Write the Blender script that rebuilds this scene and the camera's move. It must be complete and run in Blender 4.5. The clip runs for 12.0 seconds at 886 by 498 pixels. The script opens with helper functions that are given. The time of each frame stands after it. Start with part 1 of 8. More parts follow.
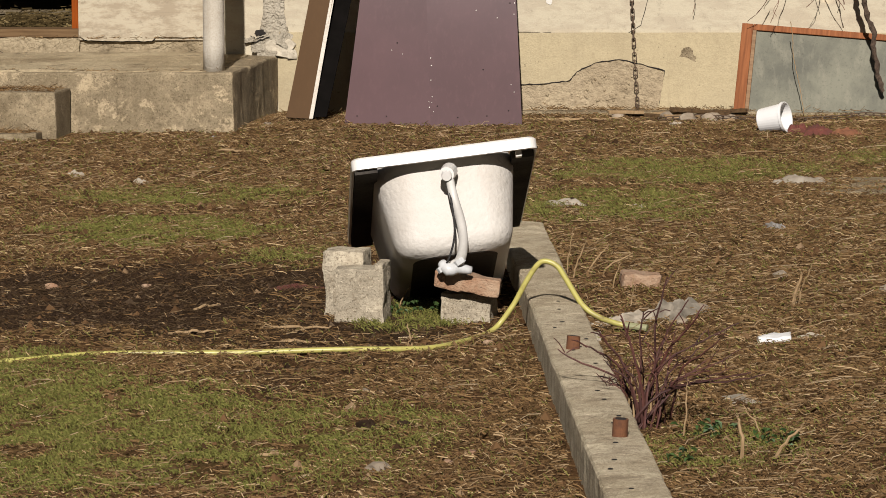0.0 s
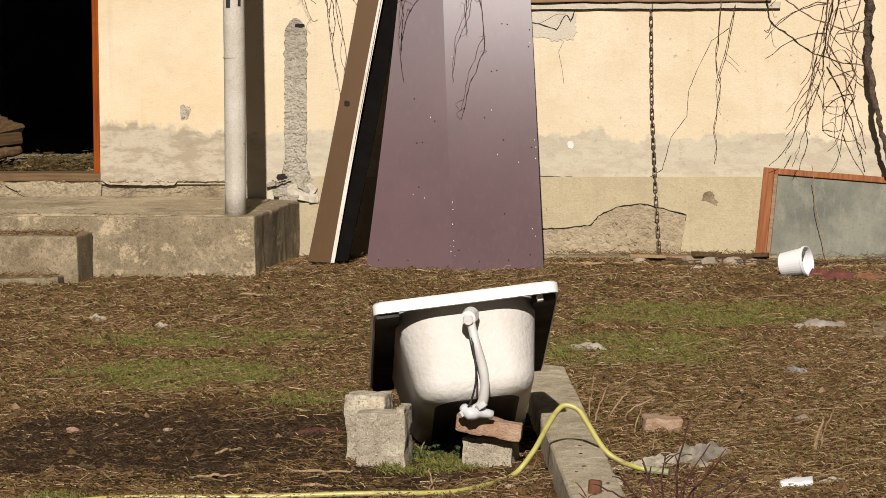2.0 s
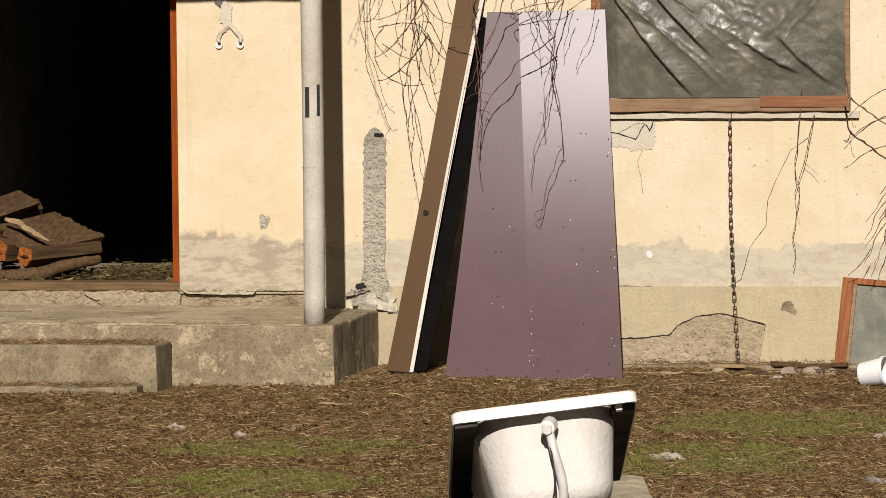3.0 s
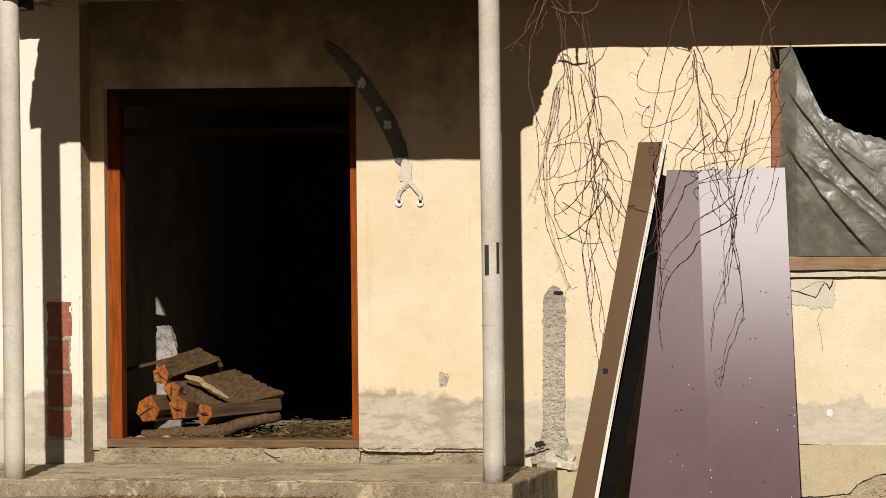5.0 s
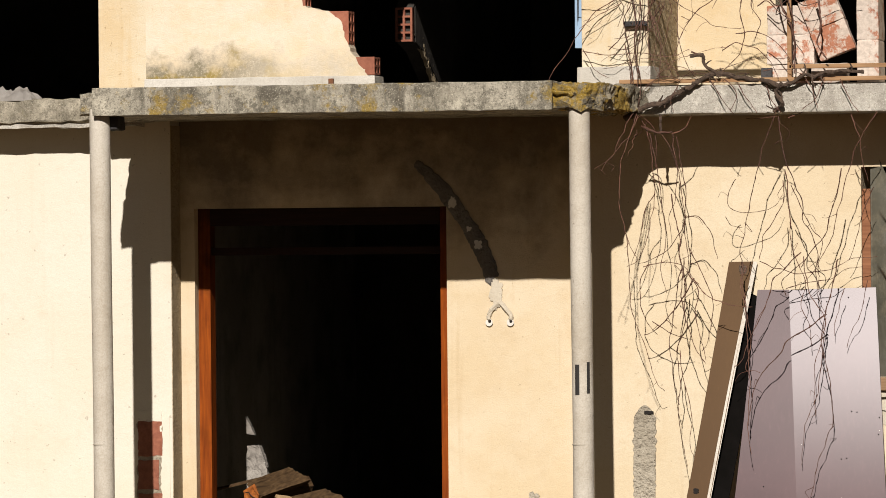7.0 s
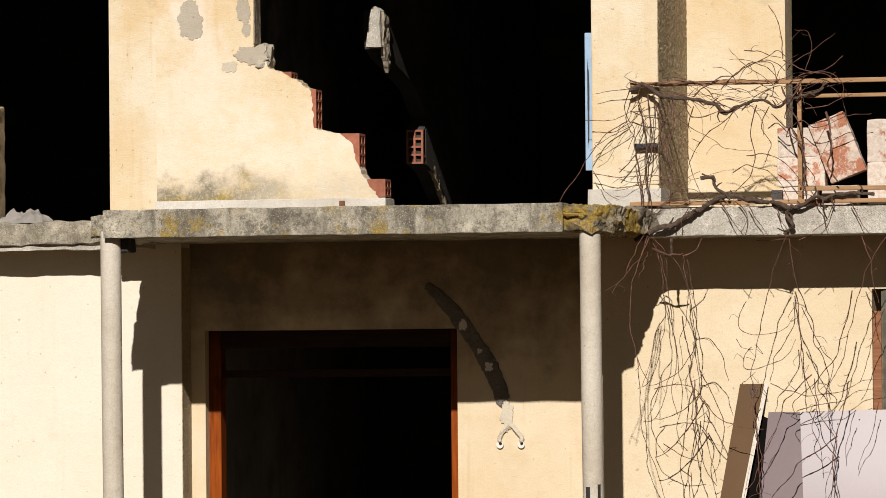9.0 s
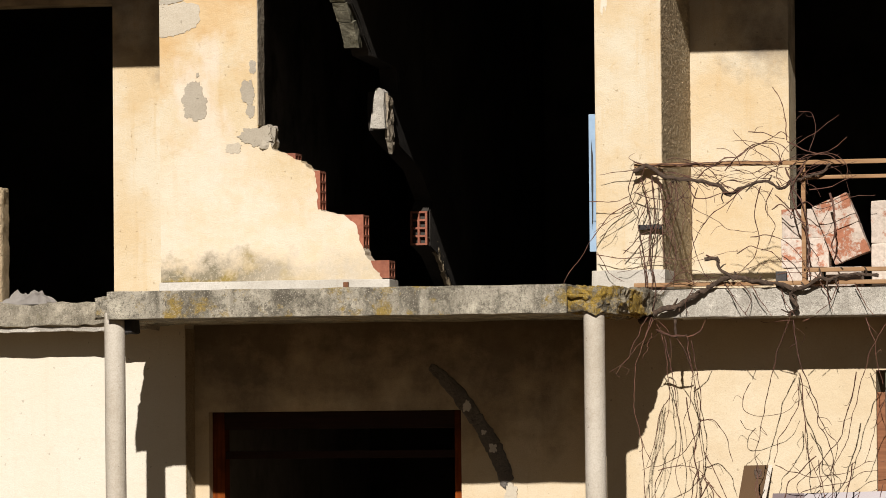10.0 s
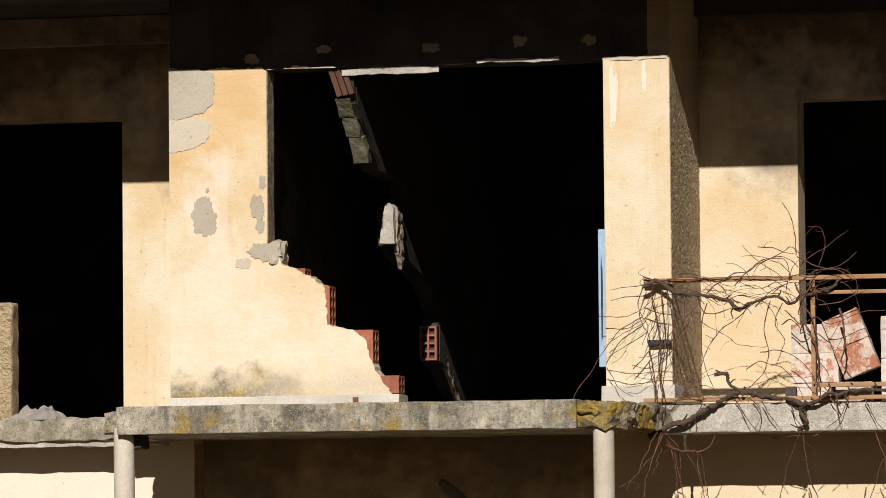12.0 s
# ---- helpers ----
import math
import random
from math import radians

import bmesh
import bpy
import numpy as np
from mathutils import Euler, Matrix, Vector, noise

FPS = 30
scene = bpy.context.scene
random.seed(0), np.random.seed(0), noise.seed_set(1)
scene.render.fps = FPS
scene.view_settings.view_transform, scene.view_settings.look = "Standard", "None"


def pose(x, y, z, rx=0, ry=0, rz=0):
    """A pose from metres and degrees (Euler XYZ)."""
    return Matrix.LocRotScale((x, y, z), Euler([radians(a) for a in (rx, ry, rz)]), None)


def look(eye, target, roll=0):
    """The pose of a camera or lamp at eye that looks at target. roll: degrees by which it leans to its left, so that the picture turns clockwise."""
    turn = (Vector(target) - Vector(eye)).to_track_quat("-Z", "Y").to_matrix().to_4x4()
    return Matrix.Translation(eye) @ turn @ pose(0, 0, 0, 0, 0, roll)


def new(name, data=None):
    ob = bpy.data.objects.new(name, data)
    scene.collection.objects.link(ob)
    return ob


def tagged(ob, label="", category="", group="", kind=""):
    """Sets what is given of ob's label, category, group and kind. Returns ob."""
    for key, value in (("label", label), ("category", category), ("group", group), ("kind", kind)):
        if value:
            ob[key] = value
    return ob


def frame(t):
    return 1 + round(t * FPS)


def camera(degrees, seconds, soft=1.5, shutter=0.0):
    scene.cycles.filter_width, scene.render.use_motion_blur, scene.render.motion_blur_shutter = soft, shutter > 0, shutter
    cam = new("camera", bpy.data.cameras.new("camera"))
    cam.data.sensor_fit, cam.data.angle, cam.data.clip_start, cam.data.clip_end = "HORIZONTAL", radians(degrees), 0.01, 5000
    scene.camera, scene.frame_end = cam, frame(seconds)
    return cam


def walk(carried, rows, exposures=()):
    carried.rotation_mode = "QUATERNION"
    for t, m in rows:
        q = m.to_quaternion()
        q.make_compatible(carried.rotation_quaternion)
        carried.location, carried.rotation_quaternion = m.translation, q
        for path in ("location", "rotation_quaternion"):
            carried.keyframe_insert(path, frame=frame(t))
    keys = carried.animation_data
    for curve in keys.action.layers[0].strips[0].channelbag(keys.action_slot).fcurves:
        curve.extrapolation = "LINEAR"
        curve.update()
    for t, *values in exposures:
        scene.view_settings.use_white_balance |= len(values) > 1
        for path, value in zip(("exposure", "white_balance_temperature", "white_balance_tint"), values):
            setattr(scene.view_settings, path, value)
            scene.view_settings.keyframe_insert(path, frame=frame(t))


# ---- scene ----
EYE = (6.0, -28.4, 2.35)
cam = camera(9.956, 12.0, soft=0.9)
# seconds, turn to the left, tilt, lean
ROWS = [
    (0.0, 8.684, -6.108, 0.511), (0.5, 8.685, -6.013, 0.504), (1.0, 8.691, -5.620, 0.501), (1.5, 8.725, -5.093, 0.508),
    (2.0, 8.913, -4.483, 0.518), (2.5, 9.238, -3.879, 0.515), (3.0, 9.792, -3.242, 0.526), (3.5, 10.304, -2.661, 0.528),
    (5.5, 12.200, -1.107, 0.518), (6.0, 12.497, -0.764, 0.514), (6.5, 12.690, -0.450, 0.514), (7.0, 12.805, -0.088, 0.514),
    (9.0, 12.914, 1.289, 0.514), (9.5, 12.929, 1.706, 0.512), (10.0, 12.951, 2.205, 0.518), (10.5, 12.976, 2.595, 0.518),
    (11.0, 13.010, 3.072, 0.512), (11.5, 13.036, 3.376, 0.513), (12.0, 13.047, 3.503, 0.518),
]
walk(cam, [(t, pose(*EYE, 0, 0, turn) @ pose(0, 0, 0, 90 + tilt) @ pose(0, 0, 0, 0, 0, -lean)) for t, turn, tilt, lean in ROWS],
     exposures=((0.0, 0.43), (12.0, 0.43)))

# ---- light: clear winter sky, sun behind the camera ----
SUN_WAY = Vector((0.10, -1.0, 0.622)).normalized()
world = bpy.data.worlds.new("sky")
scene.world = world
world.use_nodes = True
wn = world.node_tree.nodes
sky = wn.new("ShaderNodeTexSky")
sky.sky_type = "NISHITA"
sky.sun_disc = False
sky.sun_elevation = math.asin(SUN_WAY.z)
sky.sun_rotation = math.atan2(SUN_WAY.x, SUN_WAY.y)
wn["Background"].inputs["Strength"].default_value = 0.011
world.node_tree.links.new(sky.outputs[0], wn["Background"].inputs["Color"])
sun_data = bpy.data.lights.new("sun", "SUN")
sun_data.energy, sun_data.angle, sun_data.color = 4.9, radians(0.5), (0.99, 0.93, 0.885)
sun = new("sun", sun_data)
sun.matrix_world = look((0, -20, 20), Vector((0, -20, 20)) - SUN_WAY)


# ---- materials ----
class Mat:
    """A small builder of node materials in world-size coordinates."""

    def __init__(self, name, rough=0.8, metal=0.0, spec=0.4):
        self.m = bpy.data.materials.new(name)
        self.m.use_nodes = True
        self.n, self.l = self.m.node_tree.nodes, self.m.node_tree.links
        self.b = self.n["Principled BSDF"]
        self.b.inputs["Roughness"].default_value = rough
        self.b.inputs["Metallic"].default_value = metal
        self.b.inputs["Specular IOR Level"].default_value = spec
        self.geo = self.n.new("ShaderNodeNewGeometry").outputs["Position"]
        self.obj = self.n.new("ShaderNodeTexCoord").outputs["Object"]

    def scaled(self, vec, scale):
        node = self.n.new("ShaderNodeMapping")
        node.inputs["Scale"].default_value = scale
        self.l.new(vec, node.inputs["Vector"])
        return node.outputs[0]

    def noise(self, scale, detail=4.0, rough=0.55, vec=None, stretch=None):
        vec = vec if vec is not None else self.geo
        if stretch:
            vec = self.scaled(vec, stretch)
        node = self.n.new("ShaderNodeTexNoise")
        node.inputs["Scale"].default_value = scale
        node.inputs["Detail"].default_value = detail
        node.inputs["Roughness"].default_value = rough
        self.l.new(vec, node.inputs["Vector"])
        return node.outputs["Fac"]

    def ramp(self, fac, lo, hi, a=0.0, b=1.0):
        node = self.n.new("ShaderNodeMapRange")
        node.inputs["From Min"].default_value, node.inputs["From Max"].default_value = lo, hi
        node.inputs["To Min"].default_value, node.inputs["To Max"].default_value = a, b
        self.l.new(fac, node.inputs["Value"])
        return node.outputs[0]

    def math(self, op, a, b=0.0):
        node = self.n.new("ShaderNodeMath")
        node.operation = op
        for i, v in enumerate((a, b)):
            if isinstance(v, (int, float)):
                node.inputs[i].default_value = v
            else:
                self.l.new(v, node.inputs[i])
        return node.outputs[0]

    def axis(self, which, vec=None):
        node = self.n.new("ShaderNodeSeparateXYZ")
        self.l.new(vec if vec is not None else self.geo, node.inputs[0])
        return node.outputs[which]

    def mix(self, fac, a, b):
        node = self.n.new("ShaderNodeMix")
        node.data_type = "RGBA"
        for key, v in ((0, fac), (6, a), (7, b)):
            if isinstance(v, (int, float)):
                node.inputs[key].default_value = v
            elif isinstance(v, tuple):
                node.inputs[key].default_value = (*v, 1.0)
            else:
                self.l.new(v, node.inputs[key])
        return node.outputs[2]

    def vary(self, color, amount=0.25, which="Random"):
        """Object by object a little lighter or darker."""
        node = self.n.new("ShaderNodeObjectInfo")
        hue = self.n.new("ShaderNodeHueSaturation")
        self.l.new(self.ramp(node.outputs["Random"], 0, 1, 1 - amount, 1 + amount), hue.inputs["Value"])
        if isinstance(color, tuple):
            hue.inputs["Color"].default_value = (*color, 1.0)
        else:
            self.l.new(color, hue.inputs["Color"])
        return hue.outputs[0]

    def island(self):
        return self.n["Geometry"].outputs["Random Per Island"]

    def color(self, c):
        if isinstance(c, tuple):
            self.b.inputs["Base Color"].default_value = (*c, 1.0)
        else:
            self.l.new(c, self.b.inputs["Base Color"])
        return self

    def rough(self, fac):
        self.l.new(fac, self.b.inputs["Roughness"])
        return self

    def bump(self, fac, strength=0.4, distance=0.01):
        node = self.n.new("ShaderNodeBump")
        node.inputs["Strength"].default_value = strength
        node.inputs["Distance"].default_value = distance
        self.l.new(fac, node.inputs["Height"])
        self.l.new(node.outputs[0], self.b.inputs["Normal"])
        return self


def plaster(name, main, second, dirt, low=None, grain=150.0, bump=0.5, dist=0.007, cloud=0.35, moss=None, soot_shade=None):
    """Painted render: two tones in broad clouds, grain, small stains; below a ragged height bare mortar."""
    m = Mat(name, 0.9, spec=0.15)
    c = m.mix(m.ramp(m.noise(1.7, 5), 0.42, 0.60), main, second)
    c = m.mix(m.ramp(m.noise(3.1, 6, 0.65), 0.50, 0.68, 0, cloud), c, dirt)
    c = m.mix(m.ramp(m.noise(14, 6, 0.75), 0.55, 0.75, 0, 0.45), c, dirt)
    c = m.mix(m.ramp(m.noise(5, 3, 0.6, stretch=(3.0, 3.0, 0.2)), 0.58, 0.75, 0, 0.4), c, dirt)
    c = m.mix(m.ramp(m.noise(grain, 3, 0.7), 0.42, 0.62, 0, 0.32), c, dirt)
    c = m.mix(m.ramp(m.noise(33, 2), 0.705, 0.745, 0, 0.5), c, tuple(v * 0.45 for v in dirt))
    if low:
        height, soft, tone, tone2 = low
        z = m.math("ADD", m.axis(2), m.ramp(m.noise(3.2, 6, 0.65), 0, 1, -0.20, 0.20))
        bare = m.ramp(z, height, height - soft)
        grey = m.mix(m.ramp(m.noise(5.5, 7, 0.75, stretch=(0.7, 1, 1.9)), 0.44, 0.54), tone, tone2)
        grey = m.mix(m.ramp(m.noise(21, 6, 0.75), 0.56, 0.66, 0, 0.5), grey, tuple(v * 0.62 for v in tone))
        c = m.mix(bare, c, grey)
    if moss:
        z = m.math("ADD", m.axis(2), m.ramp(m.noise(4.5, 6, 0.7), 0, 1, -0.26, 0.26))
        ochre = m.ramp(m.math("ADD", m.axis(2), m.ramp(m.noise(2.2, 6, 0.7), 0.2, 0.8, -0.8, 0.8)), 4.1, 4.7, 0.0, 0.8)
        c = m.mix(ochre, c, m.mix(m.ramp(m.noise(2.6, 5, 0.65), 0.42, 0.62), (0.49, 0.319, 0.141), (0.542, 0.401, 0.223)))
        c = m.mix(m.ramp(m.noise(2.4, 5, 0.6, stretch=(1.0, 1.0, 0.6)), 0.56, 0.66, 0, 0.7), c, (0.594, 0.519, 0.423))
        washed = m.ramp(m.math("ADD", m.axis(2), m.ramp(m.noise(2.9, 6, 0.7), 0.2, 0.8, -0.7, 0.7)), 4.25, 3.75, 0.0, 0.8)
        c = m.mix(washed, c, m.mix(m.ramp(m.noise(9, 5, 0.7), 0.40, 0.62), (0.60, 0.525, 0.415), (0.575, 0.475, 0.335)))
        stain = m.math("MULTIPLY", m.ramp(z, moss + 0.07, moss - 0.05), m.ramp(m.noise(70, 5, 0.8), 0.20, 0.50))
        c = m.mix(m.math("MULTIPLY", stain, m.ramp(m.axis(0), -1.05, -1.70, 0.30, 0.97)), c, m.mix(m.ramp(m.noise(6, 4), 0.46, 0.56), (0.174, 0.152, 0.1), (0.208, 0.152, 0.0334)))
    # darker towards the top: porch and eaves shade put in the colour, some soot
    if soot_shade:
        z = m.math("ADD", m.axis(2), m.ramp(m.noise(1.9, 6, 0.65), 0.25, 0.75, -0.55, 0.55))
        high, full = soot_shade
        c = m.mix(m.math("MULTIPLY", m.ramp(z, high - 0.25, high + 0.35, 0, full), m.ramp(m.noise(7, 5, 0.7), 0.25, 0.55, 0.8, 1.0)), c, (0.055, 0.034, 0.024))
    m.color(c)
    h = m.math("ADD", m.noise(grain, 3, 0.7), m.math("MULTIPLY", m.noise(14, 6, 0.65), 2.2))
    return m.bump(h, bump, dist).m


CREAM = plaster("cream_plaster", (0.54, 0.447, 0.300), (0.57, 0.488, 0.350), (0.46, 0.355, 0.22),
                low=(0.76, 0.02, (0.385, 0.33, 0.24), (0.434, 0.382, 0.278)), bump=0.3)
# the darkening above the doorway is porch shade mixed into the plaster colour
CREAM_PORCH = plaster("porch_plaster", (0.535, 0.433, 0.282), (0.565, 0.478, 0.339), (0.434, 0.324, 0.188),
                      low=(0.80, 0.03, (0.285, 0.235, 0.165), (0.385, 0.335, 0.245)), bump=0.35, soot_shade=(2.55, 0.72))
CREAM_UP = plaster("upper_cream_plaster", (0.535, 0.434, 0.282), (0.571, 0.519, 0.401), (0.478, 0.326, 0.148), cloud=0.3)
# upper part holds soot blotches plus the eaves' shade in its colour
CREAM_SOOT_SHADE = plaster("soot_shaded_plaster", (0.535, 0.434, 0.282), (0.571, 0.519, 0.401), (0.478, 0.326, 0.148), cloud=0.3, soot_shade=(4.92, 0.85))
CREAM_MOSS = plaster("stained_cream_plaster", (0.542, 0.453, 0.304), (0.579, 0.531, 0.416), (0.478, 0.326, 0.148), cloud=0.55, moss=3.37)
CREAM_ROUGH = plaster("stippled_plaster", (0.478, 0.371, 0.23), (0.521, 0.416, 0.267), (0.231, 0.163, 0.089), grain=62.0, bump=1.0, dist=0.03)
IVORY = plaster("ivory_plaster", (0.575, 0.527, 0.422), (0.588, 0.548, 0.455), (0.515, 0.45, 0.342), cloud=0.15, bump=0.3,
                low=(0.80, 0.04, (0.332, 0.297, 0.23), (0.406, 0.364, 0.282)))
SOCLE = plaster("socle_render", (0.404, 0.335, 0.207), (0.364, 0.304, 0.192), (0.249, 0.198, 0.121), grain=120)
WHITEWASH = plaster("whitewashed_concrete", (0.534, 0.505, 0.445), (0.445, 0.416, 0.356), (0.267, 0.237, 0.193))
# near-black: shade inside the rooms and under the tub rim, as colour
SHADE_BLACK = plaster("shade_black", (0.0371, 0.0326, 0.0282), (0.0631, 0.0549, 0.0445), (0.0134, 0.0119, 0.0104), cloud=0.7)
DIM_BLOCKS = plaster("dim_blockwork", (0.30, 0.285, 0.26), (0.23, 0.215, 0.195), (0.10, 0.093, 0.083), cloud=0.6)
# one mottled near-black tone for beams, roof, iron fittings and wire
DARK_MOTTLE = plaster("dark_mottle", (0.075, 0.07, 0.068), (0.04, 0.038, 0.037), (0.0089, 0.00816, 0.00816))
MORTAR = plaster("bare_mortar", (0.275, 0.23, 0.167), (0.349, 0.304, 0.23), (0.126, 0.1, 0.0705), grain=60, bump=0.8, dist=0.014)
RUBBLE = plaster("rubble_mortar", (0.349, 0.278, 0.178), (0.401, 0.323, 0.211), (0.156, 0.115, 0.0705), grain=32, bump=0.8, dist=0.02)
PALEPATCH = plaster("pale_filler", (0.445, 0.393, 0.304), (0.49, 0.438, 0.341), (0.341, 0.282, 0.2))
GREYPATCH = plaster("grey_filler", (0.349, 0.308, 0.237), (0.393, 0.356, 0.286), (0.245, 0.208, 0.156))


def concrete(name, a, b, dark, lichen=None, moss=0.55, blotch=0.3, bloom=0.0):
    m = Mat(name, 0.92, spec=0.2)
    pale = tuple(min(0.75, v * 1.55) for v in a)
    c = m.mix(m.ramp(m.noise(2.8, 6, 0.7), 0.42, 0.58), a, b)
    c = m.mix(m.ramp(m.noise(6.5, 6, 0.7), 0.54, 0.62, 0, 0.55), c, pale)
    c = m.mix(m.ramp(m.noise(11, 7, 0.78), 0.48, 0.60, 0, 0.22 + 0.63 * blotch), c, dark)
    if bloom:
        c = m.mix(m.ramp(m.noise(4.3, 8, 0.8), 0.54, 0.585, 0, bloom), c, tuple(min(0.6, v * 1.9) for v in a))
    c = m.mix(m.ramp(m.noise(4, 4, 0.6, stretch=(2.6, 2.6, 0.4)), 0.52, 0.66, 0, 0.2 + 0.55 * blotch), c, dark)
    if lichen:
        c = m.mix(m.ramp(m.noise(3.6, 7, 0.75), moss, moss + 0.07), c, lichen)
    c = m.mix(m.ramp(m.noise(75, 4, 0.75), 0.52, 0.66, 0, 0.65), c, dark)
    c = m.mix(m.ramp(m.noise(95, 3, 0.7), 0.60, 0.70, 0, 0.5), c, pale)
    pits = m.noise(165, 3, 0.6)
    c = m.mix(m.ramp(pits, 0.60, 0.66, 0, 0.75), c, tuple(v * 0.7 for v in dark))
    c = m.mix(m.ramp(m.noise(140, 2, 0.6), 0.62, 0.68, 0, 0.6), c, pale)
    m.color(c)
    h = m.math("ADD", m.noise(70, 5, 0.75), m.math("MULTIPLY", m.noise(9, 6, 0.7), 2.0))
    return m.bump(m.math("SUBTRACT", h, m.ramp(pits, 0.55, 0.66, 0, 0.6)), 0.6, 0.013).m


CONCRETE = concrete("weathered_concrete", (0.262, 0.208, 0.130), (0.205, 0.158, 0.094), (0.0929, 0.0678, 0.0379), blotch=0.25)
PLINTH = concrete("bloomed_concrete", (0.262, 0.208, 0.130), (0.215, 0.168, 0.102), (0.0929, 0.0678, 0.0379), blotch=0.2, bloom=0.75)
SCREED = plaster("rough_screed", (0.40, 0.33, 0.21), (0.32, 0.255, 0.155), (0.15, 0.11, 0.065), grain=48, bump=0.8, dist=0.016, cloud=0.6)
THRESHOLD = plaster("threshold_mortar", (0.35, 0.285, 0.185), (0.265, 0.21, 0.13), (0.12, 0.09, 0.052), grain=48, bump=0.9, dist=0.018, cloud=0.6)
CURB_CONCRETE = concrete("curb_concrete", (0.50, 0.42, 0.29), (0.41, 0.335, 0.22), (0.17, 0.125, 0.075), (0.15, 0.15, 0.06), 0.66, 0.4)
SLAB_CONCRETE = concrete("lichened_concrete", (0.36, 0.327, 0.253), (0.255, 0.23, 0.175), (0.080, 0.070, 0.052), (0.245, 0.170, 0.045), 0.555, 0.9)
LEDGE = concrete("crumbling_ledge", (0.33, 0.295, 0.225), (0.26, 0.23, 0.17), (0.09, 0.078, 0.056), (0.17, 0.155, 0.08), 0.60, 0.5)
LICHEN_LUMP = concrete("lichen_crusted_concrete", (0.267, 0.23, 0.163), (0.178, 0.156, 0.111), (0.0445, 0.0371, 0.0267), (0.267, 0.174, 0.0297), 0.47, 0.8)
PALE_CONCRETE = concrete("pale_concrete", (0.445, 0.416, 0.356), (0.386, 0.356, 0.297), (0.223, 0.2, 0.163))
BLOCK = concrete("cinder_block", (0.37, 0.32, 0.235), (0.32, 0.275, 0.2), (0.156, 0.119, 0.0742), blotch=0.1)


BLOCK_EDGE = concrete("mossy_block", (0.20, 0.185, 0.13), (0.15, 0.14, 0.095), (0.06, 0.055, 0.035), (0.16, 0.15, 0.07), 0.55, 0.5)


def wood(name, a, b, along="z", rough=0.7, grain=60.0, random_tone=0.0, spec=0.15, soot_shade=None):
    m = Mat(name, rough, spec=spec)
    stretch = {"x": (0.06, 1, 1), "y": (1, 0.06, 1), "z": (1, 1, 0.06)}[along]
    f = m.noise(grain, 5, 0.6, vec=m.obj, stretch=stretch)
    c = m.mix(m.ramp(f, 0.35, 0.65), a, b)
    c = m.mix(m.ramp(m.noise(6, 4, 0.6, vec=m.obj), 0.55, 0.75, 0, 0.6), c, tuple(v * 0.45 for v in a))
    # upper part darkened: porch shade put into the wood's colour
    if soot_shade:
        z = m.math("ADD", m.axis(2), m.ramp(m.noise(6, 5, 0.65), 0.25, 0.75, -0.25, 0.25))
        c = m.mix(m.ramp(z, soot_shade - 0.2, soot_shade + 0.3, 0, 0.75), c, (0.02, 0.010, 0.006))
    if random_tone:
        c = m.vary(c, random_tone)
    return m.color(c).bump(f, 0.35, 0.003).m


FRAME_WOOD = wood("orange_brown_frame", (0.24, 0.056, 0.007), (0.13, 0.027, 0.005), spec=0.05, soot_shade=2.25)
FRAME_PALE = wood("worn_orange_frame", (0.25, 0.093, 0.036), (0.15, 0.053, 0.021), spec=0.08)
SILL_WOOD = wood("weathered_sill", (0.24, 0.151, 0.082), (0.164, 0.0944, 0.0505), "x")
DOOR_SILL = wood("worn_door_sill", (0.15, 0.094, 0.046), (0.085, 0.048, 0.022), "x", 0.85)
OLD_WOOD = wood("grey_brown_timber", (0.098, 0.058, 0.026), (0.044, 0.025, 0.0115), "y", 0.85)
CUT_WOOD = wood("sawn_end_grain", (0.27, 0.088, 0.017), (0.14, 0.042, 0.010), "z", 0.85, 25, 0.2)
PALE_STICK = wood("dry_stick", (0.312, 0.215, 0.119), (0.223, 0.148, 0.0742), "z", 0.85)
RAIL_WOOD = wood("rusty_rail", (0.312, 0.193, 0.1), (0.223, 0.115, 0.0519), "x", 0.75)


def sheet_board(name, a, rough, spec=0.5, sheen=(1.0, 1.0, 1.0)):
    m = Mat(name, rough, spec=spec)
    m.b.inputs["Specular Tint"].default_value = (*sheen, 1.0)
    c = m.mix(m.ramp(m.noise(2.0, 4), 0.4, 0.7), a, tuple(v * 1.25 for v in a))
    c = m.mix(m.ramp(m.noise(38, 5, 0.7), 0.68, 0.73, 0, 0.5), c, tuple(v * 1.9 for v in a))
    c = m.mix(m.ramp(m.noise(5, 4, 0.6, stretch=(9, 9, 0.25)), 0.52, 0.75, 0, 0.4), c, tuple(v * 1.5 for v in a))
    m.color(c)
    return m.bump(m.noise(240, 2), 0.06, 0.001).m


BOARD = sheet_board("maroon_film_board", (0.061, 0.0305, 0.0315), 0.30, 0.17)
PLANK = sheet_board("brown_laminate", (0.036, 0.0185, 0.0088), 0.30, 0.21, (1.0, 0.68, 0.40))
PLANK_EDGE = plaster("white_edge", (0.594, 0.549, 0.475), (0.534, 0.49, 0.416), (0.297, 0.245, 0.185))


def plain(name, a, b, rough=0.6, metal=0.0, scale=12.0, bump=0.2, dist=0.003, spec=0.4, random_tone=0.0):
    m = Mat(name, rough, metal, spec)
    c = m.mix(m.ramp(m.noise(scale, 5, 0.65), 0.38, 0.66), a, b)
    if random_tone:
        c = m.vary(c, random_tone)
    return m.color(c).bump(m.noise(scale * 8, 4), bump, dist).m


